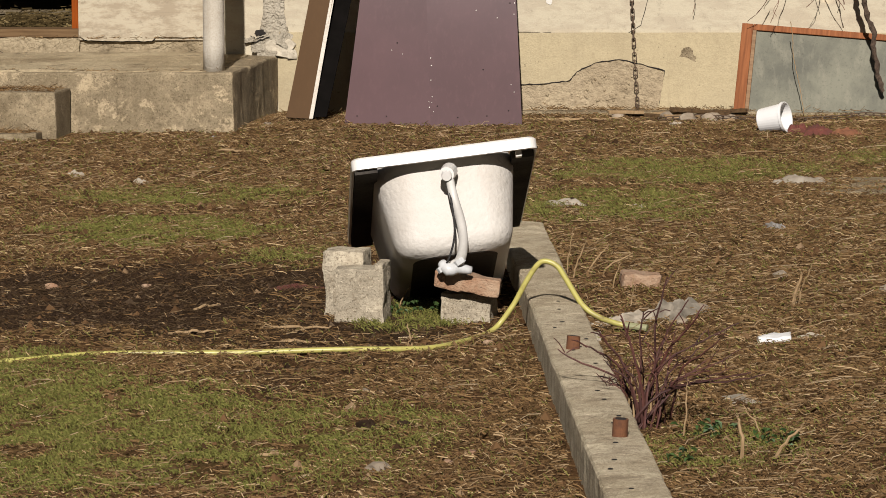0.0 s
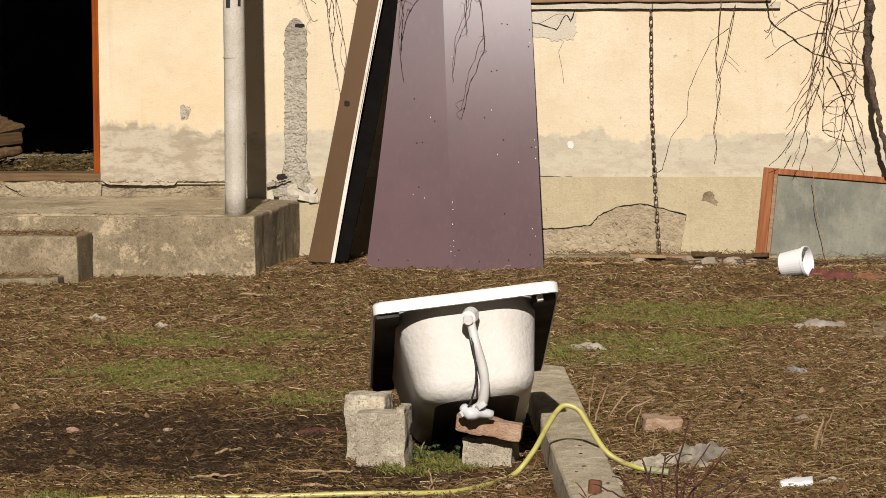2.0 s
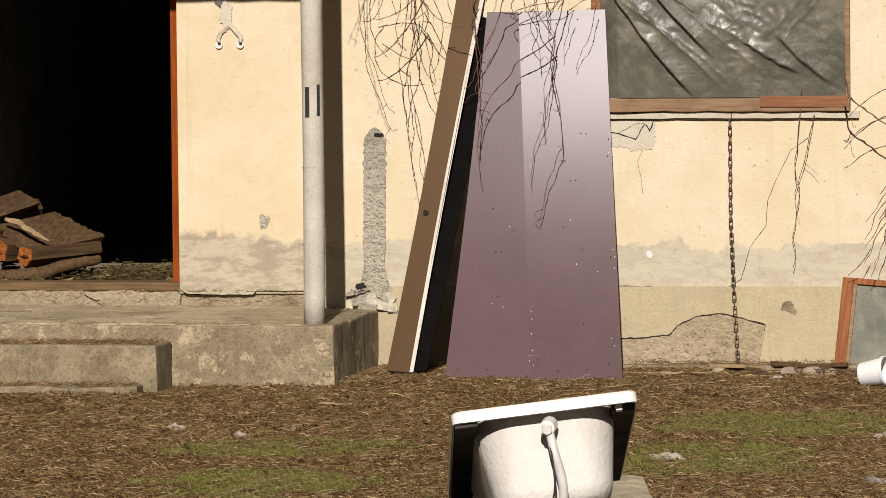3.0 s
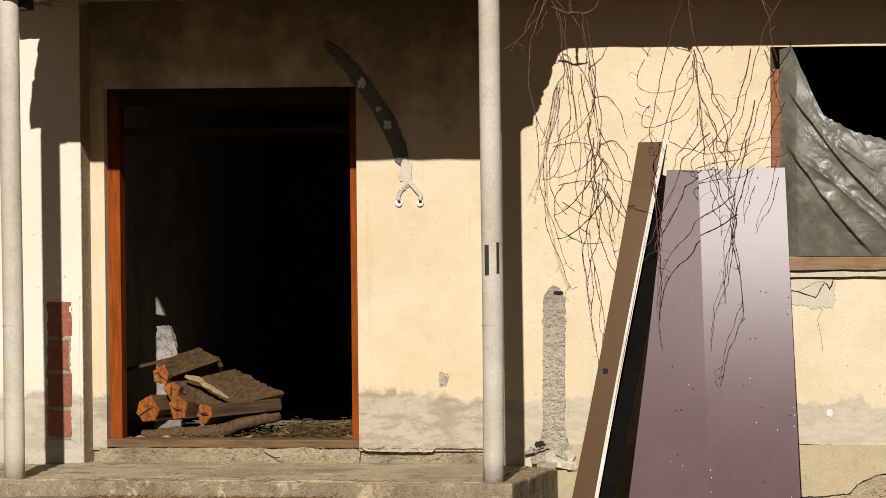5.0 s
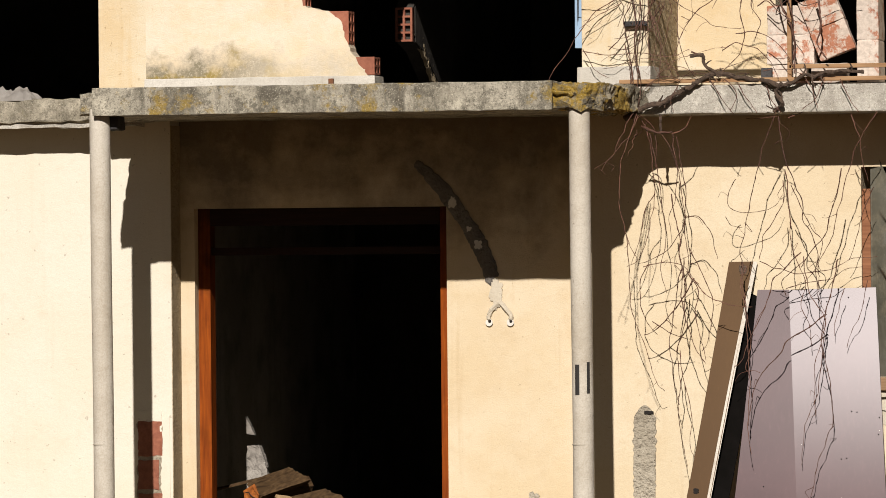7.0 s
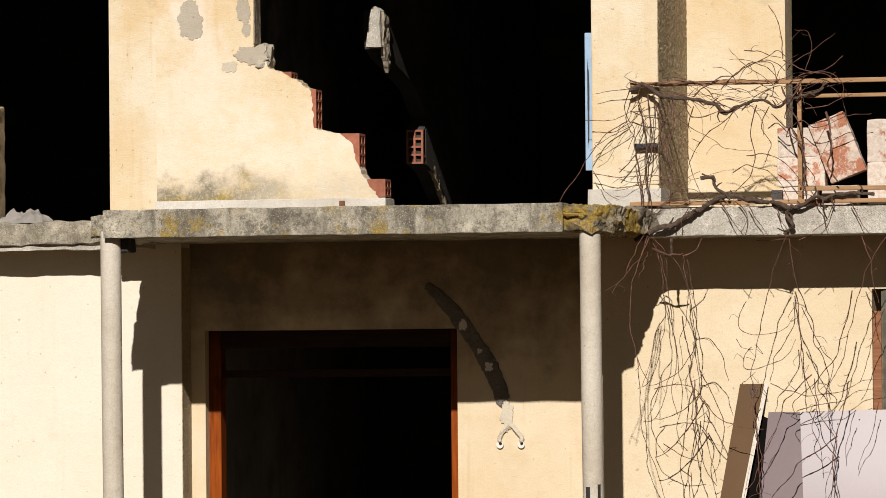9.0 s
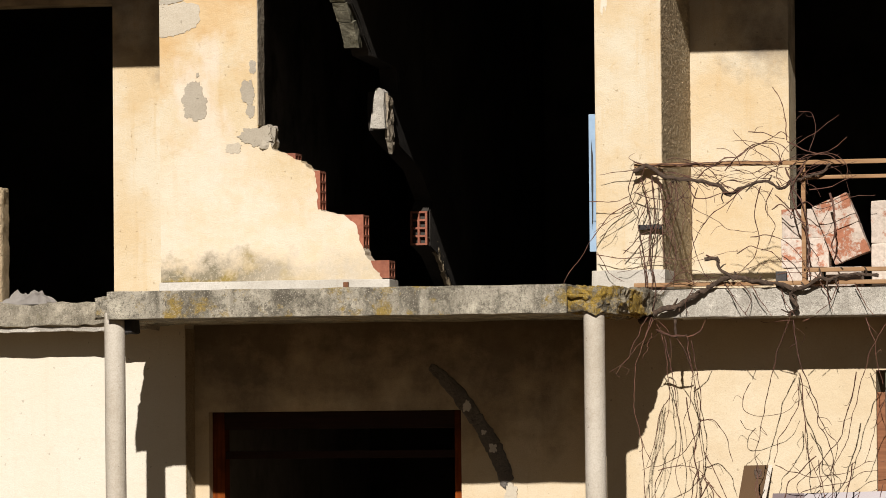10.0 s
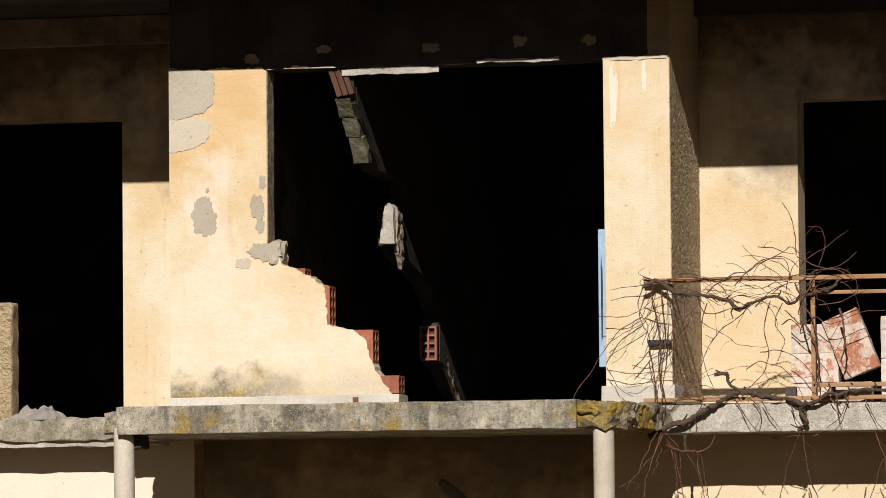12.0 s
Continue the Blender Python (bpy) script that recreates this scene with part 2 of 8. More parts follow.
ENAMEL = plain("white_enamel", (0.608, 0.586, 0.549), (0.549, 0.519, 0.467), 0.30, scale=5, bump=0.05)
ENAMEL_OUT = plain("raw_white_coating", (0.49, 0.46, 0.412), (0.445, 0.408, 0.356), 0.6, scale=6, bump=0.6, dist=0.008)
GREY_HOSE = plain("grey_drain_plastic", (0.53, 0.51, 0.47), (0.43, 0.41, 0.37), 0.45)
PIPE = plaster("asbestos_pipe", (0.433, 0.389, 0.316), (0.481, 0.441, 0.368), (0.272, 0.225, 0.16), grain=110, bump=0.4)
RUST = plain("rust", (0.141, 0.0556, 0.0223), (0.0816, 0.0334, 0.0148), 0.85, scale=30, bump=0.6)
CHAIN_IRON = plain("rusty_chain", (0.095, 0.058, 0.034), (0.05, 0.034, 0.022), 0.75, 0.0, 40)
BRICK = plain("red_brick", (0.27, 0.098, 0.055), (0.20, 0.066, 0.037), 0.85, scale=30, bump=0.6, dist=0.006, random_tone=0.18)
OLD_BRICK = plain("weathered_brick", (0.25, 0.140, 0.080), (0.37, 0.265, 0.175), 0.9, scale=14, bump=0.9, dist=0.01)
STONE = plain("pale_stone", (0.2, 0.156, 0.108), (0.267, 0.215, 0.156), 0.9, scale=16, bump=0.8, dist=0.008, random_tone=0.25)
PLASTIC_WHITE = plain("white_bucket_plastic", (0.623, 0.616, 0.594), (0.579, 0.571, 0.549), 0.4, bump=0.03)
PAPER = plain("crumpled_litter", (0.3, 0.26, 0.2), (0.2, 0.165, 0.12), 0.8, scale=10, bump=0.5, random_tone=0.25)
RAG = plain("dark_red_rag", (0.119, 0.0334, 0.0223), (0.0668, 0.0223, 0.0163), 0.85, scale=12, bump=0.8, dist=0.01)
GREY_CLOTH = plain("grey_sheeting", (0.223, 0.204, 0.178), (0.163, 0.148, 0.13), 0.7, scale=7, bump=0.5)
BLUE = plain("pale_blue_board", (0.245, 0.349, 0.46), (0.193, 0.282, 0.386), 0.6, scale=8)
# near-black tone for the shadowed gap between plank and maroon board
GAP_BLACK = plain("near_black_gap", (0.004, 0.0035, 0.003), (0.006, 0.005, 0.0045), 0.95, scale=9, spec=0.02)
SMOKED = plaster("smoked_plaster", (0.33, 0.30, 0.26), (0.18, 0.16, 0.135), (0.06, 0.053, 0.045), cloud=0.8)
LATH_WOOD = wood("dark_lath", (0.105, 0.05, 0.033), (0.06, 0.028, 0.02))
STRIP_WOOD = wood("reddish_strip", (0.24, 0.105, 0.05), (0.16, 0.065, 0.03), "x")
FITTING = plain("white_drain_fitting", (0.50, 0.50, 0.49), (0.36, 0.36, 0.35), 0.35, scale=20)
# near-black wood that holds the porch shade of head and transom
SHADED_FRAME = wood("shaded_frame_wood", (0.024, 0.009, 0.005), (0.014, 0.006, 0.0035), "x")
CLOD = plain("dark_clod", (0.024, 0.015, 0.009), (0.04, 0.026, 0.016), 0.95, scale=30, bump=0.6, spec=0.03)
RUN_FILLER = plaster("dark_grey_filler", (0.185, 0.165, 0.14), (0.14, 0.125, 0.108), (0.07, 0.062, 0.053), grain=60, bump=0.8, dist=0.01)
BARE = plaster("bare_render", (0.40, 0.355, 0.275), (0.33, 0.29, 0.22), (0.17, 0.14, 0.10), grain=45, bump=0.9, dist=0.02)
INK = plain("black_paint", (0.0148, 0.0134, 0.0119), (0.0223, 0.0193, 0.0163), 0.7)
HOLLOW = plain("dark_hollow", (0.0104, 0.00816, 0.00668), (0.0163, 0.0126, 0.00965), 0.95, scale=20)
CHALK = plain("white_filler", (0.579, 0.549, 0.49), (0.505, 0.467, 0.408), 0.85, scale=25, bump=0.6)
VINE_BARK = plain("vine_bark", (0.05, 0.032, 0.021), (0.1, 0.066, 0.043), 0.9, scale=60, bump=0.9, dist=0.006)
VINE_CANE = plain("vine_cane", (0.065, 0.027, 0.017), (0.11, 0.05, 0.03), 0.75, scale=20, random_tone=0.3)
RED_STEM = plain("dry_red_stem", (0.042, 0.014, 0.011), (0.080, 0.027, 0.018), 0.7, scale=25, random_tone=0.3)
LEAF = plain("weed_leaf", (0.0408, 0.0742, 0.0163), (0.026, 0.0519, 0.0134), 0.6, scale=20, random_tone=0.3)


def hose_material():
    m = Mat("yellow_hose", 0.42, spec=0.45)
    c = m.mix(m.ramp(m.noise(40, 4), 0.5, 0.7), (0.371, 0.334, 0.0927), (0.297, 0.256, 0.0742))
    c = m.mix(m.ramp(m.noise(7, 5, 0.7), 0.55, 0.7, 0, 0.8), c, (0.141, 0.0965, 0.0408))
    return m.color(c).bump(m.noise(120, 2), 0.2, 0.002).m


def plastic_sheet_material():
    m = Mat("grey_polythene", 0.42, spec=0.35)
    c = m.mix(m.ramp(m.noise(2.2, 5), 0.40, 0.62), (0.072, 0.068, 0.049), (0.098, 0.091, 0.067))
    c = m.mix(m.ramp(m.noise(3.4, 6, 0.7), 0.52, 0.66, 0, 0.6), c, (0.19, 0.165, 0.115))
    m.color(m.mix(m.ramp(m.noise(11, 6, 0.7), 0.54, 0.68, 0, 0.4), c, (0.15, 0.148, 0.125)))
    m.rough(m.ramp(m.noise(4.5, 4, 0.6), 0.42, 0.64, 0.34, 0.58))
    m.b.inputs["Alpha"].default_value = 0.93
    crease = m.math("ABSOLUTE", m.math("SUBTRACT", m.noise(5.5, 1, 0.4, stretch=(1.0, 1.0, 0.8)), 0.5))
    fine = m.math("ABSOLUTE", m.math("SUBTRACT", m.noise(24, 2, 0.5, stretch=(1.0, 1.0, 0.6)), 0.5))
    patchy = m.ramp(m.noise(2.6, 2), 0.48, 0.62, 0.0, 1.0)
    h = m.math("ADD", m.math("MULTIPLY", m.math("MINIMUM", crease, 0.10), -1.6), m.math("MULTIPLY", m.math("MULTIPLY", m.math("MINIMUM", fine, 0.12), patchy), -2.4))
    return m.bump(m.math("ADD", h, m.math("MULTIPLY", m.noise(90, 3), 0.06)), 0.28, 0.012).m


def dusty_glass_material():
    m = Mat("dusty_glass", 0.7, spec=0.25)
    c = m.mix(m.ramp(m.noise(2.6, 6, 0.7), 0.38, 0.64), (0.175, 0.17, 0.125), (0.10, 0.098, 0.075))
    c = m.mix(m.ramp(m.noise(7, 5, 0.7, stretch=(2.5, 2.5, 0.5)), 0.50, 0.68, 0, 0.5), c, (0.23, 0.215, 0.16))
    m.color(m.mix(m.ramp(m.noise(70, 4, 0.8), 0.55, 0.66, 0, 0.5), c, (0.075, 0.07, 0.052)))
    m.b.inputs["Alpha"].default_value = 0.93
    return m.bump(m.noise(60, 3), 0.15, 0.002).m


# near-black brown: the shade below the tub put into the colour
UNDERSIDE_SHADE = plain("shaded_underside", (0.022, 0.017, 0.013), (0.04, 0.031, 0.024), 0.8, scale=9, bump=0.5, dist=0.006)
HOSE, POLY, GLASS = hose_material(), plastic_sheet_material(), dusty_glass_material()


# patches of the yard: centre x, y, half widths, strength
GRASS = ((1.35, -6.3, 0.50, 0.55, 0.8), (2.15, -12.3, 0.70, 1.4, 0.95), (3.1, -12.4, 0.45, 0.9, 0.5), (3.35, -3.5, 0.6, 0.6, 0.75),
         (3.25, -5.1, 0.5, 0.7, 0.65), (1.15, -4.8, 0.5, 0.4, 0.45), (2.95, -9.15, 0.22, 0.4, 0.8), (4.45, -12.3, 0.25, 0.6, 0.35),
         (2.15, -7.2, 0.25, 0.4, 0.5), (4.6, -2.6, 0.5, 0.5, 0.6), (1.75, -10.7, 0.22, 0.4, 0.8))
WET = ((1.7, -8.7, 1.15, 1.25, 1.0), (2.6, -9.6, 0.55, 0.7, 0.8), (2.9, -10.9, 0.6, 0.6, 0.35), (2.2, -7.6, 0.6, 0.5, 0.4))


def patch_value(spots, x, y):
    """How far x, y lies inside the spots, 0 to 1."""
    best = 0.0
    ragged = 0.9 * noise.noise((x * 2.3, y * 1.4, 3.0))
    for cx, cy, rx, ry, k in spots:
        d = ((x - cx) / rx) ** 2 + ((y - cy) / ry) ** 2 + ragged
        best = max(best, k * min(1.0, max(0.0, 1.5 - d)))
    return best


def ground_material():
    m = Mat("yard_soil", 0.95, spec=0.02)

    def spots(group, seed):
        wob = m.noise(1.6, 6, 0.65)
        out = None
        for cx, cy, rx, ry, k in group:
            dx = m.math("DIVIDE", m.math("SUBTRACT", m.axis(0), cx), rx)
            dy = m.math("DIVIDE", m.math("SUBTRACT", m.axis(1), cy), ry)
            d = m.math("ADD", m.math("MULTIPLY", dx, dx), m.math("MULTIPLY", dy, dy))
            d = m.math("ADD", d, m.ramp(wob, 0.2, 0.8, -1.0, 1.0))
            v = m.ramp(d, 1.4, 0.5, 0.0, k)
            out = v if out is None else m.math("MAXIMUM", out, v)
        return out

    c = m.mix(m.ramp(m.noise(3.2, 6, 0.7), 0.36, 0.64), (0.074, 0.0385, 0.0170), (0.110, 0.060, 0.0265))
    c = m.mix(m.ramp(m.noise(30, 6, 0.7, stretch=(1, 0.45, 1)), 0.52, 0.66, 0, 0.8), c, (0.131, 0.0772, 0.0354))
    c = m.mix(m.ramp(m.noise(60, 6, 0.75), 0.50, 0.62, 0, 0.85), c, (0.0312, 0.0178, 0.00912))
    c = m.mix(m.ramp(m.noise(150, 4, 0.75, stretch=(0.6, 1, 1)), 0.58, 0.68, 0, 0.7), c, (0.168, 0.107, 0.0542))
    c = m.mix(m.math("MULTIPLY", spots(WET, 1), 0.95), c, m.mix(m.ramp(m.noise(22, 6, 0.7), 0.4, 0.65), (0.0187, 0.0113, 0.00683), (0.0412, 0.025, 0.0143)))
    green = m.math("MULTIPLY", spots(GRASS, 2), m.ramp(m.noise(12, 6, 0.7), 0.34, 0.56))
    c = m.mix(m.math("MULTIPLY", green, 0.8), c, m.mix(m.ramp(m.noise(70, 3), 0.4, 0.6), (0.0778, 0.0701, 0.0194), (0.113, 0.092, 0.0314)))
    m.color(c)
    return m.bump(m.math("ADD", m.noise(38, 6, 0.7), m.math("MULTIPLY", m.noise(130, 4), 0.5)), 0.7, 0.02).m


def litter_material(name, a, b, c3):
    m = Mat(name, 0.9, spec=0.03)
    f = m.island()
    c = m.mix(m.ramp(f, 0.0, 0.75), a, b)
    return m.color(m.mix(m.ramp(f, 0.86, 1.0), c, c3)).m


GROUND = ground_material()
STRAW = litter_material("dry_straw", (0.040, 0.0225, 0.0105), (0.168, 0.101, 0.0445), (0.40, 0.29, 0.16))
DAMP_STRAW = litter_material("damp_straw", (0.03, 0.018, 0.009), (0.075, 0.047, 0.024), (0.19, 0.14, 0.08))
DAMP_CRUMB = litter_material("damp_crumb", (0.014, 0.0085, 0.005), (0.03, 0.0185, 0.011), (0.085, 0.058, 0.036))
PALE_STRAW = litter_material("bleached_straw", (0.203, 0.13, 0.0641), (0.328, 0.23, 0.129), (0.437, 0.341, 0.221))
CRUMB = litter_material("soil_crumb", (0.0300, 0.0170, 0.0090), (0.105, 0.0585, 0.0275), (0.203, 0.137, 0.0783))
HAY = litter_material("dull_hay", (0.022, 0.015, 0.006), (0.085, 0.06, 0.025), (0.20, 0.15, 0.07))
FLAKE = litter_material("dead_leaf", (0.028, 0.016, 0.008), (0.15, 0.088, 0.042), (0.36, 0.28, 0.18))
BLADE = litter_material("short_grass", (0.085, 0.088, 0.022), (0.15, 0.145, 0.04), (0.194, 0.148, 0.0534))


# ---- mesh helpers ----
def empty(name, m, label, category, group="", kind=""):
    ob = new(name)
    ob.matrix_world = m
    return tagged(ob, label, category, group, kind)


def mesh_of(name, bm, material, smooth=False):
    bmesh.ops.recalc_face_normals(bm, faces=bm.faces)
    me = bpy.data.meshes.new(name)
    bm.to_mesh(me)
    bm.free()
    for mat in material if isinstance(material, (list, tuple)) else (material,):
        me.materials.append(mat)
    if smooth:
        me.shade_smooth()
    return me


def part(name, bm, material, parent=None, label="", m=None, smooth=False):
    """One mesh object from bm, under a thing or a part."""
    ob = new(name, mesh_of(name, bm, material, smooth))
    if parent:
        ob.parent = parent
    if m is not None:
        ob.matrix_local = m
    return tagged(ob, label) if label else ob


def solid(name, bm, material, label, category, group="", kind="", m=None, smooth=False):
    """One mesh as a thing of its own."""
    ob = part(name, bm, material, None, "", m, smooth)
    return tagged(ob, label, category, group, kind)


def box(x0, x1, y0, y1, z0, z1, bevel=0.0, bm=None):
    bm = bm or bmesh.new()
    made = bmesh.ops.create_cube(bm, size=1.0, matrix=Matrix.LocRotScale(((x0 + x1) / 2, (y0 + y1) / 2, (z0 + z1) / 2), None, (x1 - x0, y1 - y0, z1 - z0)))
    if bevel:
        edges = {e for v in made["verts"] for e in v.link_edges}
        bmesh.ops.bevel(bm, geom=list(edges), offset=bevel, segments=2, affect="EDGES", profile=0.6)
    return bm


def rugged(bm, cuts=6, amount=0.01, scale=9.0, seed=0.0, long_edge=0.12):
    """Split the long edges and push the points about, for broken and cast surfaces."""
    for _ in range(cuts):
        edges = [e for e in bm.edges if e.calc_length() > long_edge]
        if not edges:
            break
        bmesh.ops.subdivide_edges(bm, edges=edges, cuts=1, use_grid_fill=True)
        bmesh.ops.triangulate(bm, faces=[f for f in bm.faces if len(f.verts) > 4])
    for v in bm.verts:
        p = v.co * scale + Vector((seed, seed * 1.7, 0))
        v.co += amount * noise.noise_vector(p) + 0.5 * amount * noise.noise_vector(p * 3.1)
    return bm


def wall_grid(x0, x1, z0, z1, depth, holes, step=None):
    """A wall in the x-z plane, from y 0 back to depth, with rectangular holes (x0, x1, z0, z1) right through it."""
    xs = sorted({x0, x1, *[min(max(h[i], x0), x1) for h in holes for i in (0, 1)]})
    zs = sorted({z0, z1, *[min(max(h[i], z0), z1) for h in holes for i in (2, 3)]})
    bm = bmesh.new()
    nx, nz = len(xs) - 1, len(zs) - 1

    def filled(i, k):
        if not (0 <= i < nx and 0 <= k < nz):
            return False
        cx, cz = (xs[i] + xs[i + 1]) / 2, (zs[k] + zs[k + 1]) / 2
        return not any(h[0] < cx < h[1] and h[2] < cz < h[3] for h in holes)

    verts = {}

    def vert(i, k, back):
        key = (i, k, back)
        if key not in verts:
            verts[key] = bm.verts.new((xs[i], depth if back else 0.0, zs[k]))
        return verts[key]

    for i in range(nx):
        for k in range(nz):
            if not filled(i, k):
                continue
            for back in (0, 1):
                bm.faces.new([vert(i, k, back), vert(i + 1, k, back), vert(i + 1, k + 1, back), vert(i, k + 1, back)])
            for ok, a, b in ((filled(i - 1, k), (i, k), (i, k + 1)), (filled(i + 1, k), (i + 1, k), (i + 1, k + 1)),
                             (filled(i, k - 1), (i, k), (i + 1, k)), (filled(i, k + 1), (i, k + 1), (i + 1, k + 1))):
                if not ok:
                    bm.faces.new([vert(*a, 0), vert(*b, 0), vert(*b, 1), vert(*a, 1)])
    return bm


def tube(points, radii, sides=6, bm=None, smooth_steps=0, rng=None, wobble=0.0):
    """A tube along the points, thicker or thinner along its way."""
    bm = bm or bmesh.new()
    pts = [Vector(p) for p in points]
    if smooth_steps:
        dense, rr = [], []
        for i in range(len(pts) - 1):
            p0, p1, p2, p3 = pts[max(i - 1, 0)], pts[i], pts[i + 1], pts[min(i + 2, len(pts) - 1)]
            for s in range(smooth_steps):
                t = s / smooth_steps
                dense.append(0.5 * ((2 * p1) + (p2 - p0) * t + (2 * p0 - 5 * p1 + 4 * p2 - p3) * t * t + (3 * p1 - p0 - 3 * p2 + p3) * t ** 3))
                rr.append(radii[i] * (1 - t) + radii[i + 1] * t)
        dense.append(pts[-1])
        rr.append(radii[-1])
        pts, radii = dense, rr
    if wobble and rng:
        pts = [p + wobble * Vector((rng.uniform(-1, 1), rng.uniform(-1, 1), rng.uniform(-1, 1))) for p in pts]
    rings = []
    for i, p in enumerate(pts):
        way = (pts[min(i + 1, len(pts) - 1)] - pts[max(i - 1, 0)]).normalized()
        side = way.cross(Vector((0.31, 0.52, 0.79))).normalized()
        up = way.cross(side)
        rings.append([bm.verts.new(p + radii[i] * (math.cos(a) * side + math.sin(a) * up)) for a in [2 * math.pi * k / sides for k in range(sides)]])
    for a, b in zip(rings, rings[1:]):
        for k in range(sides):
            bm.faces.new([a[k], a[(k + 1) % sides], b[(k + 1) % sides], b[k]])
    bm.faces.new(rings[0])
    bm.faces.new(rings[-1])
    return bm


def blob(w, h, seed, depth=0.008, ragged=0.35, count=110, scale=1.7):
    """A flat patch with a ragged outline in the x-z plane, standing proud towards -y."""
    bm = bmesh.new()
    ring = []
    for k in range(count):
        a = 2 * math.pi * k / count
        r = 1 + ragged * (noise.noise((math.cos(a) * scale, math.sin(a) * scale, seed * 3.7)) + 0.42 * noise.noise((math.cos(a) * scale * 4, math.sin(a) * scale * 4, seed)) + 0.14 * noise.noise((math.cos(a) * scale * 13, math.sin(a) * scale * 13, seed)))
        ring.append(bm.verts.new((w / 2 * r * math.cos(a), 0.004, h / 2 * r * math.sin(a))))
    top = [bm.verts.new((v.co.x * 0.97, -depth, v.co.z * 0.97)) for v in ring]
    for k in range(count):
        bm.faces.new([ring[k], ring[(k + 1) % count], top[(k + 1) % count], top[k]])
    bm.faces.new(top)
    return bm


def stone_mesh(rx, ry, rz, seed, detail=2):
    bm = bmesh.new()
    bmesh.ops.create_icosphere(bm, subdivisions=detail, radius=1.0)
    for v in bm.verts:
        n = v.co.normalized()
        k = 1 + 0.35 * noise.noise(n * 1.3 + Vector((seed * 5.1, 0, 0))) + 0.15 * noise.noise(n * 3.7 + Vector((0, seed, 0)))
        v.co = Vector((n.x * rx * k, n.y * ry * k, n.z * rz * k))
    return bm


def prism(outline, depth, axis="y"):
    """An outline in x-z pushed back along y (or an outline in y-z pushed along x)."""
    bm = bmesh.new()
    front = [bm.verts.new((a, 0, b) if axis == "y" else (0, a, b)) for a, b in outline]
    back = [bm.verts.new((a, depth, b) if axis == "y" else (depth, a, b)) for a, b in outline]
    n = len(outline)
    bm.faces.new(front)
    bm.faces.new(back[::-1])
    for k in range(n):
        bm.faces.new([front[k], front[(k + 1) % n], back[(k + 1) % n], back[k]])
    return bm


# ---- ground ----
def ground_z(x, y):
    base = 0.07 * (1 + max(min(y, -0.2), -16.0) / 9.3)
    return base + 0.010 * noise.noise((x * 2.1, y * 2.1, 0.0)) + 0.012 * noise.noise((x * 7.0, y * 5.5, 4.0)) + 0.008 * noise.noise((x * 17.0, y * 14.0, 8.0))


def build_ground():
    xs = np.concatenate([np.linspace(-160, -8, 12), np.linspace(-6, -0.6, 18), np.arange(-0.5, 5.6, 0.045), np.linspace(6, 12, 10), np.linspace(20, 160, 10)])
    ys = np.concatenate([np.linspace(-200, -24, 10), np.linspace(-20, -14.6, 12), np.arange(-14.5, 0.3, 0.05), np.linspace(2, 12, 5), np.linspace(30, 160, 6)])
    verts = [(x, y, ground_z(x, y) - (0.02 if y > 0.25 else 0.0)) for y in ys for x in xs]
    n = len(xs)
    faces = [(j * n + i, j * n + i + 1, (j + 1) * n + i + 1, (j + 1) * n + i) for j in range(len(ys) - 1) for i in range(n - 1)]
    me = bpy.data.meshes.new("ground")
    me.from_pydata(verts, [], faces)
    me.materials.append(GROUND)
    me.shade_smooth()
    tagged(new("ground", me), "trampled brown soil yard with patches of moss and short grass", "ground", kind="structure")


build_ground()


# ---- lower storey ----
def structure(name, bm, material, label, category="wall", m=None):
    return solid(name, bm, material, label, category, kind="structure", m=m)


WALL_Y, DOOR_Y, UP_Y, ROOM_Y = -0.19, 0.0, 0.28, -0.62
structure("wall_lower_left", wall_grid(-9, -2.018, -0.3, 3.06, 0.45, []), IVORY, "ivory plastered wall with bare mortar along its foot", m=pose(0, WALL_Y, 0))
part("reveal", box(-2.019, -2.014, WALL_Y + 0.002, 0.0, 0.39, 3.03), CREAM_ROUGH, bpy.data.objects["wall_lower_left"], m=pose(0, -WALL_Y, 0))
porch_wall = structure("wall_doorway", wall_grid(-2.018, 0.37, 0.462, 3.07, 0.24, [(-1.93, -0.434, 0.40, 2.55)]), CREAM_PORCH, "cream plastered wall around an open doorway, porch shade painted in above")
structure("wall_lower_right", wall_grid(0.37, 9, -0.3, 3.06, 0.45, [(1.985, 3.435, 1.572, 2.745)]), CREAM, "cream plastered wall with peeling paint and a window opening", m=pose(0, WALL_Y, 0))
socle = structure("wall_socle", rugged(box(0.76, 9, WALL_Y - 0.014, WALL_Y - 0.001, -0.2, 0.520), 7, 0.003, 6, 2.0, 0.35), SOCLE, "dull beige socle band at the foot of the wall", "trim")
structure("porch_plinth", rugged(box(-6, 0.753, -1.5, -0.001, -0.3, 0.388, 0.012), 6, 0.012, 5.0, 1.0, 0.18), PLINTH, "rough cast concrete plinth under the porch posts", "plinth")
structure("porch_step", rugged(box(-6, -0.142, -1.86, -1.515, -0.2, 0.305, 0.012), 6, 0.010, 5.0, 4.0, 0.2), CONCRETE, "worn concrete step before the plinth", "step")
structure("porch_step_lower", rugged(box(-6, -0.22, -2.02, -1.87, -0.2, 0.095, 0.01), 6, 0.012, 6.0, 9.0, 0.2), CONCRETE, "low concrete tread half sunk in litter", "step")
structure("doorway_threshold", rugged(box(-2.3, 0.366, 0.018, 0.236, 0.30, 0.470, 0.006), 7, 0.011, 9.0, 3.0, 0.045), THRESHOLD, "rough mortar threshold below the doorway", "threshold")
